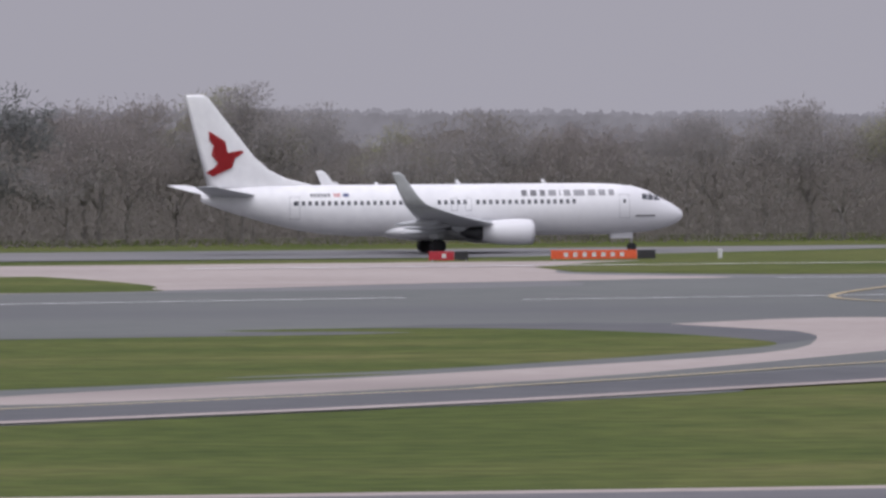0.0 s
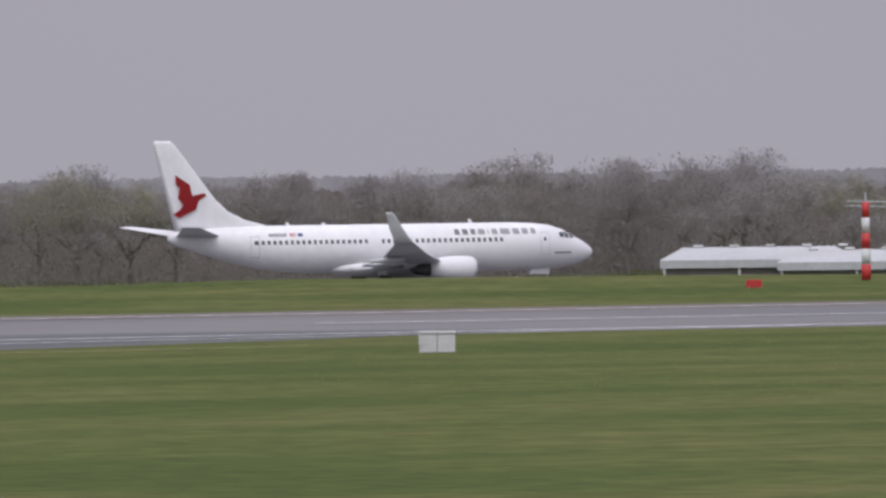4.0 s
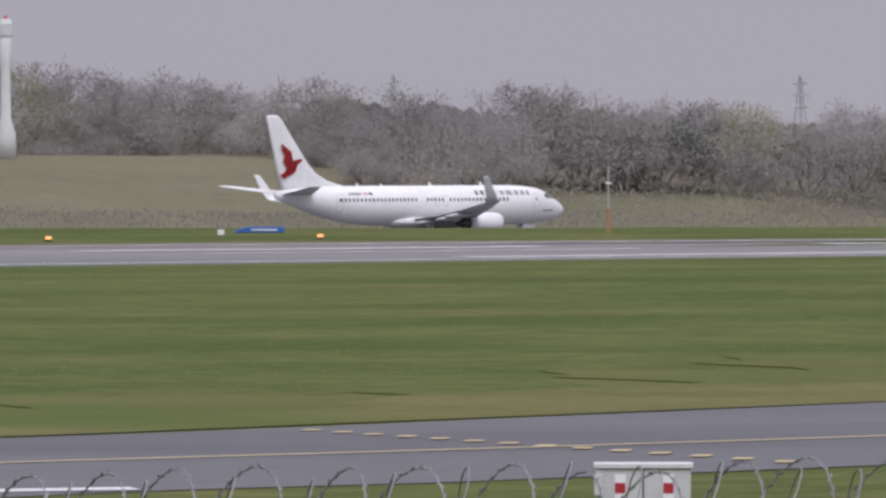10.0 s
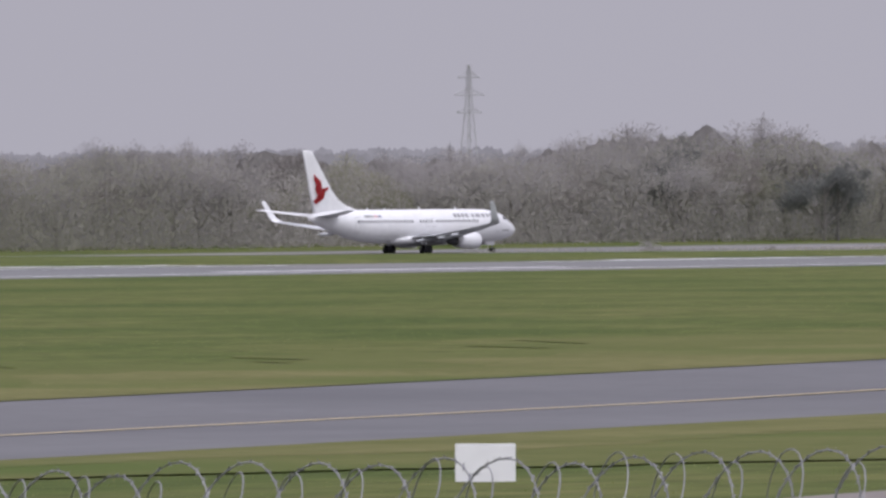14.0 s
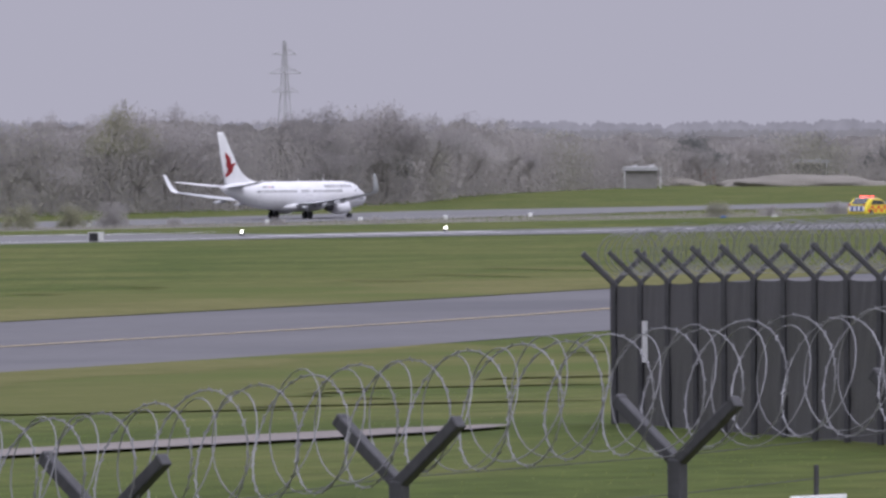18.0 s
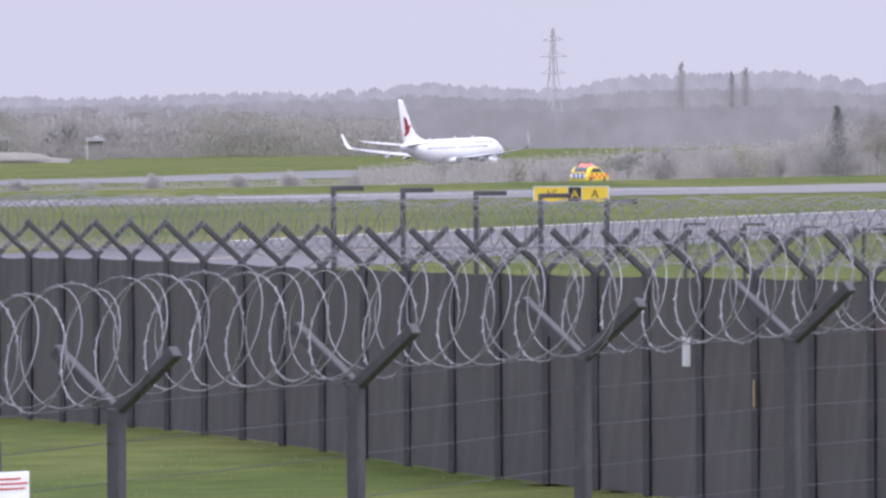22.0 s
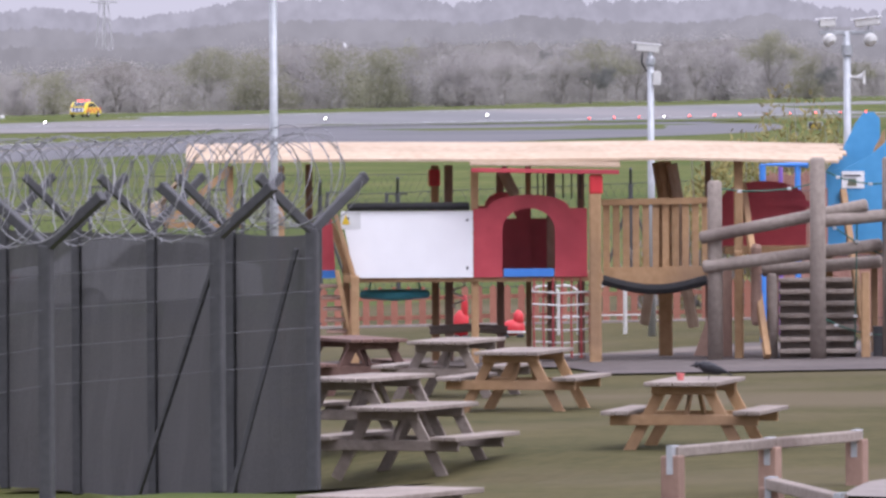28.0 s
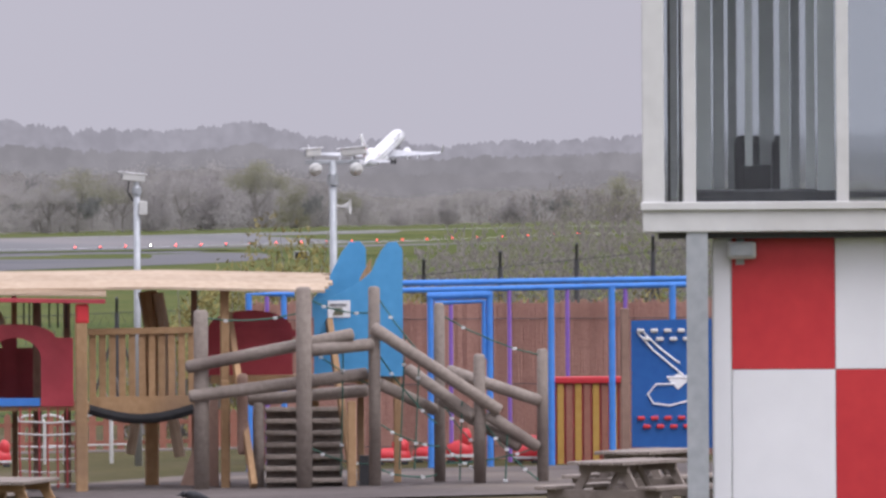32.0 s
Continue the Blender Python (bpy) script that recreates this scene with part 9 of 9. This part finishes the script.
def speaker_pole():
    m = facing(69.045, 115)
    g = m.translation.z
    t = thing("loudspeaker_pole", m, "tall grey steel pole with a cluster of horn loudspeakers", "pole")
    top = 7.47 - g
    part("pole", tubes(([(0, 0, 0), (0, 0, top)], [0.055, 0.045]), seg=14), GALV, t, smooth=True)
    part("foot_plate", bevel_box((-0.16, -0.16, 0), (0.16, 0.16, 0.02), 0.005), GALV, t)
    part("collar", tubes(([(0, 0, top - 0.18), (0, 0, top + 0.02)], 0.07), seg=12), GALV, t)
    part("bracket", boxes(((-0.55, -0.03, top + 0.0), (0.55, 0.03, top + 0.05)), ((-0.03, -0.4, top + 0.0), (0.03, 0.4, top + 0.05))), GALV, t)
    for x, y, z, yaw in ((0.2, -0.25, 0.32, -82), (0.48, -0.02, 0.2, -15), (-0.42, -0.12, 0.16, 200), (-0.12, 0.25, 0.28, 100), (0.25, 0.3, 0.25, 60)):
        horn(t, (x, y, top + z), yaw, 2 if yaw == -82 else 12, 0.62 if yaw == -82 else 0.56)


speaker_pole()


def camera_head(parent, at, yaw, size=0.4, tilt=8):
    m = Matrix.Translation(at) @ pose(0, 0, 0, 0, 0, yaw) @ pose(0, 0, 0, 0, tilt, 0)
    h = part("camera_housing", moved(bevel_box((-size / 2, -0.06, -0.06), (size / 2, 0.06, 0.06), 0.015), m), PALE_GREY, parent, "pale weatherproof camera housing")
    part("sunshield", moved(bevel_box((-size / 2 - 0.03, -0.075, 0.055), (size / 2 + 0.06, 0.075, 0.075), 0.006), m), WHITE, h)
    part("lens_window", moved(bevel_box((size / 2, -0.045, -0.045), (size / 2 + 0.006, 0.045, 0.045), 0.002), m), GLASS_DARK, h)
    part("wiper_arm", moved(boxes(((size / 2 + 0.008, -0.005, -0.04), (size / 2 + 0.012, 0.005, 0.03))), m), RUBBER, h)
    return h


def camera_poles():
    m = facing(71.264, 150)
    g = m.translation.z
    t = thing("camera_pole", m, "grey steel pole with one surveillance camera", "pole", "camera poles")
    top = 5.95 - g
    part("pole", tubes(([(0, 0, 0), (0, 0, top)], [0.06, 0.05]), seg=14), GALV, t, smooth=True)
    part("head_mount", moved(lathe([(0.07, -0.1), (0.07, 0.0), (0.045, 0.03), (0.045, 0.12)], 12), Matrix.Translation((0, 0, top))), GALV, t)
    camera_head(t, (-0.05, 0, top + 0.16), 187, 0.36, -6)
    part("cable", tubes(([(-0.12, -0.06, top + 0.1), (-0.14, -0.07, top - 0.06), (-0.08, -0.06, top - 0.16), (-0.06, -0.05, top - 0.2)], 0.014), seg=6), RUBBER, t)
    part("junction_box", bevel_box((0.03, -0.08, top - 0.42), (0.16, 0.06, top - 0.2), 0.012), PALE_GREY, t)
    m = facing(72.419, 150)
    g = m.translation.z
    t = thing("camera_pole", m, "grey steel pole with four cameras and a small horn", "pole", "camera poles")
    top = 6.36 - g
    part("pole", tubes(([(0, 0, 0), (0, 0, top)], [0.065, 0.055]), seg=14), GALV, t, smooth=True)
    part("crossbar", bevel_box((-0.42, -0.035, top - 0.06), (0.42, 0.035, top), 0.01), GALV, t)
    part("collar", tubes(([(0, 0, top - 0.38), (0, 0, top - 0.22)], 0.085), seg=12), GALV, t)
    camera_head(t, (0.32, -0.04, top + 0.13), 170, 0.38, 6)
    camera_head(t, (-0.3, -0.04, top + 0.12), 185, 0.24, 3)
    for x in (0.33, -0.3):
        l = part("lamp_head", moved(lathe([(0.03, 0.0), (0.1, 0.03), (0.11, 0.1), (0.05, 0.16)], 14), Matrix.Translation((x, -0.04, top - 0.1)) @ pose(0, 0, 0, 125, 0, 30)), PALE_GREY, t, "round infrared lamp")
        part("yoke", boxes(((x - 0.015, -0.02, top - 0.06), (x + 0.015, 0.02, top + 0.07))), GALV, l)
    horn(t, (0.12, 0, top - 0.72), -10, 0, 0.22)


camera_poles()


# ---- hedge and dark fence behind the play area ----
def hedge_place(rng):
    t = rng.uniform(71.2, 74.6)
    d = 172 + rng.uniform(-1.2, 1.2)
    x, y, z = polar(t, d)
    peak = float(np.interp(t, [71.2, 71.5, 71.9, 72.1, 72.4, 72.8, 73.3, 73.8, 74.6], [1.4, 2.6, 3.7, 4.1, 3.4, 3.0, 2.6, 2.5, 2.4])) * (0.85 + 0.25 * noise.noise(Vector((x * 1.3, y * 1.3, 1))))
    return (x, y, z + peak * rng.random() ** 0.75)


h = brush("hedge", 15000, hedge_place, 0.06, "loose hedge of thin stems with small yellowish leaves")
h.data.materials.clear()
h.data.materials.append(material("hedge_leaves", (0.20, 0.165, 0.05), (0.30, 0.26, 0.10), 0.9, scale=0.6, fine=5.0))


def hedge_stems():
    rng = random.Random(8)
    bm = bmesh.new()
    for _ in range(420):
        p = Vector(hedge_place(rng))
        g = ground_z(p.x, p.y)
        e = Vector((p.x + rng.uniform(-0.5, 0.5), p.y + rng.uniform(-0.5, 0.5), max(p.z, g + 1.2)))
        mid = (Vector((p.x, p.y, g)) + e) / 2 + Vector((rng.uniform(-0.15, 0.15), rng.uniform(-0.15, 0.15), 0))
        tube(bm, [(p.x, p.y, g), mid, e], [0.022, 0.014, 0.006], 4)
    tagged(bm_ob("hedge_stems", bm, BARK), "thin brown hedge stems", "hedge", kind="stuff")


hedge_stems()


def thicket_place(rng):
    t = rng.uniform(72.2, 75.6)
    d = 205 + rng.uniform(-6, 6)
    x, y, z = polar(t, d)
    peak = float(np.interp(t, [72.2, 72.6, 73.2, 73.8, 75.6], [1.2, 2.6, 3.6, 4.4, 4.6])) * (0.9 + 0.3 * noise.noise(Vector((x * 0.5, y * 0.5, 7))))
    return (x, y, z + peak * rng.random())


brush("thicket", 26000, thicket_place, 0.075, "brown leafless thicket behind the chain-link fence")

def back_fence():
    for t0, t1, dist, h0, h1 in ((68.4, 71.6, 190, 1.9, 2.1), (71.6, 75.2, 178, 2.4, 3.3)):
        n = int((t1 - t0) / 0.42)
        for k in range(n + 1):
            turn = t0 + (t1 - t0) * k / n
            m = facing(turn, dist)
            t = thing("fence_post", m, "thin dark steel post of a chain-link fence", "fence post", "back fence posts")
            hh = h0 + (h1 - h0) * k / n
            part("upright", tubes(([(0, 0, 0), (0, 0, hh)], 0.045), seg=8), FENCE_STEEL, t)
            part("top_arm", tubes(([(0, 0, hh), (0.0, -0.3, hh + 0.3)], 0.03), seg=6), FENCE_STEEL, t)
            if k % 4 == 2:
                part("stay", tubes(([(0.6, 0.1, 0), (0, 0, hh * 0.9)], 0.03), seg=6), FENCE_STEEL, t)
                part("stay", tubes(([(-0.6, 0.1, 0), (0, 0, hh * 0.9)], 0.03), seg=6), FENCE_STEEL, t)
        chain_link(t0, t1, dist + 0.2, h0, h1, "dark chain-link mesh behind the play area")


back_fence()


# ---- the control cabin with its checkered base ----
def cabin():
    m = facing(74.24, 75)
    g = m.translation.z
    k = 75 / 17228
    t = thing("control_cabin", m, "raised glazed cabin on a red and white checkered base", "cabin")

    def at(u, y):
        return (u - 1135) * k, 5.616 - g - (y - 410) * k
    lo = at(1135, 412)[1]
    hi = lo + 2.6
    w, dep = 4.2, 3.4
    fr = material("cabin_frame", (0.58, 0.575, 0.565), (0.68, 0.675, 0.66), 0.5, scale=0.8, fine=6.0, stain=(0.5, 0.48, 0.45))
    # glazed upper room
    part("sill_beam", bevel_box((0, 0, lo), (w, 0.12, lo + 0.21), 0.012), fr, t)
    part("sill_lip", bevel_box((-0.015, -0.03, lo + 0.17), (w, 0.0, lo + 0.235), 0.008), fr, t)
    part("sill_beam", bevel_box((0, 0.12, lo), (0.12, dep, lo + 0.21), 0.012), fr, t)
    part("floor_slab", boxes(((0.12, 0.12, lo), (w, dep, lo + 0.1))), PALE_GREY, t)
    part("corner_post", bevel_box((0, 0, lo + 0.21), (0.17, 0.14, hi), 0.012), fr, t)
    part("head_beam", bevel_box((0, 0, hi), (w, 0.14, hi + 0.25), 0.012), fr, t)
    part("head_beam", bevel_box((0, 0.14, hi), (0.14, dep, hi + 0.25), 0.012), fr, t)
    part("roof", bevel_box((-0.15, -0.15, hi + 0.25), (w + 0.1, dep + 0.15, hi + 0.4), 0.02), ROOF_GREY, t)
    x0, x1 = at(1207, 0)[0], at(1230, 0)[0]
    part("mullion", bevel_box((x0, 0.02, lo + 0.21), (x1, 0.1, hi), 0.008), fr, t)
    part("mullion", bevel_box((at(1478, 0)[0], 0.02, lo + 0.21), (at(1500, 0)[0], 0.1, hi), 0.008), fr, t)
    part("mullion", bevel_box((0.02, dep * 0.5, lo + 0.21), (0.1, dep * 0.5 + 0.1, hi), 0.008), fr, t)
    for x in (at(1180, 0)[0], at(1200, 0)[0]):
        part("gasket", boxes(((x, 0.04, lo + 0.235), (x + 0.02, 0.08, hi))), RUBBER, t)
    pane = bpy.data.materials.new("window_glass")
    pane.use_nodes = True
    bs = pane.node_tree.nodes["Principled BSDF"]
    bs.inputs["Transmission Weight"].default_value, bs.inputs["Roughness"].default_value, bs.inputs["IOR"].default_value = 1.0, 0.02, 1.45
    bs.inputs["Base Color"].default_value = (0.78, 0.82, 0.83, 1)
    for name, a, b in (("window_pane", (0.17, 0.055, lo + 0.21), (w, 0.065, hi)), ("window_pane", (0.055, 0.14, lo + 0.21), (0.065, dep, hi)), ("window_pane", (0.17, dep - 0.06, lo + 0.21), (w, dep - 0.05, hi))):
        ob = part(name, boxes((a, b)), pane, t, "clear glass pane")
        ob.visible_shadow = False
    part("back_post", bevel_box((0, dep - 0.14, lo + 0.1), (0.14, dep, hi), 0.01), fr, t)
    part("end_wall", boxes(((w, 0, lo), (w + 0.1, dep, hi + 0.25))), fr, t)
    # hanging blinds and a chair inside
    cloth = material("grey_blind", (0.40, 0.41, 0.41), (0.48, 0.49, 0.485), 0.9, scale=2.0, fine=12.0, spread=0.2)
    rng = random.Random(4)
    for a, b, v in ((1232, 1258, 0.5), (1262, 1282, 0.9), (1290, 1306, 1.6), (1318, 1332, 0.6), (1345, 1372, 1.2), (1380, 1398, 0.5), (1404, 1420, 1.8), (1426, 1442, 0.4), (1446, 1476, 0.25), (1182, 1198, 0.3)):
        x, e = at(a, 0)[0], at(b, 0)[0]
        z0 = lo + 0.24 + rng.uniform(0, 0.1)
        part("blind", bevel_box((x, v, z0), (e, v + 0.02, hi - 0.05), 0.004), cloth, t)
    part("desk", bevel_box((0.5, 0.35, lo + 0.26), (2.2, 1.0, lo + 0.31), 0.01), DARK_METAL, t)
    part("monitor", bevel_box((0.78, 0.6, lo + 0.31), (1.0, 0.66, lo + 0.52), 0.012), SIGN_BLACK, t)
    part("chair_back", bevel_box((0.72, 1.2, lo + 0.2), (1.12, 1.28, lo + 0.75), 0.05), SIGN_BLACK, t)
    part("console", bevel_box((0.4, 0.3, lo + 0.2), (1.5, 0.6, lo + 0.33), 0.02), DARK_METAL, t)
    # base
    bx, by = at(1262, 0)[0], 0.3
    part("base_wall", bevel_box((bx, by, 0), (w, dep, lo), 0.01), OLD_WHITE, t)
    part("soffit", boxes(((0.12, 0.12, lo - 0.05), (w, dep, lo - 0.004))), FENCE_STEEL, t)
    cw, ch = 184 * k, 240 * k
    x0 = at(1292, 0)[0]
    for i in range(4):
        for j in range(4):
            z1 = lo - 0.02 - ch * j
            col = (BRIGHT_RED if (i + j) % 2 == 0 else WHITE)
            xx = x0 + cw * i
            part("checker_panel", bevel_box((xx + 0.003, by - 0.012, max(0.02, z1 - ch + 0.003)), (xx + cw - 0.003, by - 0.001, z1 - 0.003), 0.003), col, t, "red painted square" if col is BRIGHT_RED else "white painted square")
    part("edge_strip", bevel_box((bx - 0.01, by - 0.02, 0), (x0 - 0.01, by, lo - 0.03), 0.006), WHITE, t)
    xa, xb = at(1212, 0)[0], at(1250, 0)[0]
    i_section = [(xa, 0.02), (xb, 0.02), (xb, 0.04), (xa + 0.09, 0.04), (xa + 0.09, 0.16), (xb, 0.16), (xb, 0.18), (xa, 0.18), (xa, 0.16), (xa + 0.075, 0.16), (xa + 0.075, 0.04), (xa, 0.04)]
    part("steel_column", prism(i_section, 0, lo, "z"), GALV, t, "grey steel I-section column")
    l = part("bulkhead_lamp", bevel_box((at(1284, 0)[0], by - 0.12, at(0, 460)[1]), (at(1336, 0)[0], by - 0.02, at(0, 429)[1]), 0.02), PALE_GREY, t, "small grey bulkhead lamp")
    part("lamp_lens", bevel_box((at(1290, 0)[0], by - 0.135, at(0, 455)[1]), (at(1330, 0)[0], by - 0.12, at(0, 434)[1]), 0.008), GALV, l)
    part("lamp_bracket", boxes(((at(1300, 0)[0], by - 0.02, at(0, 470)[1]), (at(1315, 0)[0], by, at(0, 425)[1]))), GALV, t)


cabin()


# a small shelter beyond the dark fence
def shelter():
    t = thing("play_shelter", facing(66.88, 160), "small open shelter with a pale plank roof", "shelter")
    for x in (-0.5, 0.5):
        for y in (-0.5, 0.5):
            part("post", rod((x, y, 0), (x, y, 2.0), 0.09, 0.09), TIMBER, t)
    for k in range(8):
        y = -0.62 + 0.17 * k
        part("roof_board", rod((-0.62, y, 2.02 + 0.012 * k), (0.6, y, 2.02 + 0.012 * k), 0.16, 0.03), PINE, t)
    part("beam", rod((-0.6, -0.5, 1.94), (0.6, -0.5, 1.94), 0.06, 0.1), TIMBER, t)
    c = thing("red_bollard", facing(66.52, 160), "red post with a rounded cap beyond the fence", "post")
    part("stem", tubes(([(0, 0, 0), (0, 0, 1.95)], 0.07), seg=12), PALE_GREY, c)
    part("cap", lathe([(0.10, 1.95), (0.10, 1.99), (0.08, 2.03), (0.02, 2.05)], 16), PLAY_RED, c)


shelter()


# ---- grass blades: short standing tufts over the mown ground ----
BLADE = airy(material("grass_blade", (0.144, 0.188, 0.056), (0.250, 0.288, 0.100), 0.85, scale=0.08, fine=1.3, stain=(0.312, 0.281, 0.131)), 0.4)


def tufts(name, count, t0, t1, d0, d1, height, keep, seed, label):
    """Blades between two bearings and two distances, where keep(x, y) holds."""
    rng = np.random.default_rng(seed)
    t = np.radians(rng.uniform(t0, t1, count))
    d = 1 / rng.uniform(1 / d1, 1 / d0, count)
    x, y = d * np.sin(t), d * np.cos(t)
    ok = np.array([keep(a, b) for a, b in zip(x, y)])
    x, y = x[ok], y[ok]
    n = len(x)
    z = np.array([ground_z(a, b) for a, b in zip(x, y)])
    a = rng.uniform(0, math.pi, n)
    h = height * rng.uniform(0.4, 1.2, n)
    w = height * rng.uniform(0.06, 0.18, n)
    lean = rng.uniform(-1.0, 1.0, (n, 2)) * h[:, None]
    co = np.empty((n, 3, 3))
    co[:, 0] = np.stack([x - w * np.cos(a), y - w * np.sin(a), z], 1)
    co[:, 1] = np.stack([x + w * np.cos(a), y + w * np.sin(a), z], 1)
    co[:, 2] = np.stack([x + lean[:, 0], y + lean[:, 1], z + h], 1)
    me = bpy.data.meshes.new(name)
    me.from_pydata(co.reshape(-1, 3).tolist(), [], np.arange(3 * n).reshape(-1, 3).tolist())
    me.materials.append(BLADE)
    return tagged(new(name, me), label, "grass", kind="stuff")


TAXI_X = [-250, 20, 90, 112, 147, 200, 256, 323, 400, 480, 542, 617, 670]
TAXI_FAR = [158, 156, 149, 148, 157, 170, 183, 199, 219, 236, 248, 260, 267]
NEAR_X = [-250, 20, 60, 74, 90, 108, 193, 250, 300, 391, 481, 562, 644, 740]
NEAR_Y = [106, 102, 96, 104, 111, 113, 135, 151, 164, 187, 206, 221, 230, 236]


def infield(x, y):
    if y > 336 or x < 105 + 0.2 * abs(y - 250) or x > 600:
        return False
    old_track = abs(x - float(np.interp(y, [162, 176, 194, 206, 236, 270], [93, 103, 118, 132, 161, 203]))) < 7 and y < 272
    return y > float(np.interp(x, TAXI_X, TAXI_FAR)) + 1 and not old_track


def outfield(x, y):
    return y < float(np.interp(x, NEAR_X, NEAR_Y)) - 1 and not 84 < y < 90.5 and y > 20


tufts("grass_blades", 70000, 18, 66, 160, 520, 0.06, infield, 1, "short mown grass blades of the infield")
tufts("grass_blades", 70000, 34, 67, 55, 240, 0.045, outfield, 2, "short mown grass blades beside the fence")


# ---- what moves ----
def motions():
    # seconds, place, pitch and yaw
    run = [
        (0, 133.51, 746, -4.3, 0, 0), (0.5, 153.77, 746, -4.32, 0, 0), (1, 174.6, 746, -4.29, 0, 0), (1.5, 195.99, 746, -4.22, 0, 0), (2, 217.97, 746, -4.17, 0, 0), (2.5, 240.56, 746, -3.97, 0, 0),
        (3, 263.49, 746, -3.6, 0, 0), (3.5, 286.81, 746, -3.3, 0, 0), (5.5, 386.32, 746, -3.87, 0, 0), (6, 412.26, 746, -3.92, 0, 0), (6.5, 438.85, 746, -3.98, 0, 0), (7, 465.82, 746, -4.07, 0, 0),
        (7.5, 493.24, 746, -4.19, 0, 0), (8, 521.18, 746, -4.25, 0, 0), (8.5, 549.59, 746, -4.33, 0, 0), (9, 578.65, 746, -4.54, 0, 0), (9.5, 608.2, 746, -4.74, 0, 0), (10, 638.25, 746, -4.93, 0, 0),
        (10.5, 668.63, 746, -5.17, 0, 0), (11, 699.46, 746, -5.05, 0, 0), (11.5, 730.93, 746, -4.9, 0, 0), (12, 762.71, 746, -4.97, 0, 0), (12.5, 794.67, 746, -5.01, 0, 0), (13, 827.35, 746, -5.05, 0, 0),
        (13.5, 860.58, 746, -5.11, 0, 0), (15.5, 998.23, 746, -4.73, 0, 0), (16, 1033.56, 746, -4.78, 0, 0), (16.5, 1069.5, 746, -4.81, 0, 0), (17, 1105.8, 746, -4.68, 0, 0), (17.5, 1142.47, 746, -4.58, 0, 0),
        (18, 1179.53, 746, -4.45, 0, 0), (18.5, 1216.99, 746, -4.12, 0, 0), (19, 1254.56, 746, -3.91, 0, 0), (19.5, 1292.7, 746, -3.91, 0, 0), (20, 1331.82, 746, -3.87, 0, 0), (20.5, 1371.41, 746, -3.72, 0, 0),
        (21, 1411.71, 746, -3.65, 0, 0), (21.5, 1451.8, 746, -3.46, 0.5, 0), (22, 1492.07, 746, -3.04, 1, 0), (22.5, 1532.91, 746, -2.9, 1.5, 0), (23, 1573.76, 746, -2.91, 2, 0), (23.5, 1614.87, 745.6, -2.3, 2.27, 0),
        (24, 1656.42, 745.3, -2.03, 2.53, 0), (24.5, 1698.15, 744.9, -1.81, 2.8, 0), (25, 1740.84, 744.6, -1.52, 3.53, 0), (25.5, 1784.51, 744.3, -1.3, 4.27, 0), (26, 1827.71, 744, -1.17, 5, 0), (28.5, 2050, 743.6, -0.1, 9, 1),
        (30, 2187.1, 742, 3.3, 11.3, 2), (30.5, 2233.8, 741.6, 4.5, 12, 2), (31, 2280.8, 741, 6.6, 13, 2), (32, 2375.9, 739.4, 10.95, 14.2, 2),
    ]
    walk(CAR, [(t, pose(673.9 + 24.4 * (t - 18), 372, 0.02)) for t in (0, 8, 16, 24, 32)])
    walk(AIRLINER, [(t, pose(x, y, z, 0, -up, yaw)) for t, x, y, z, up, yaw in run])


motions()
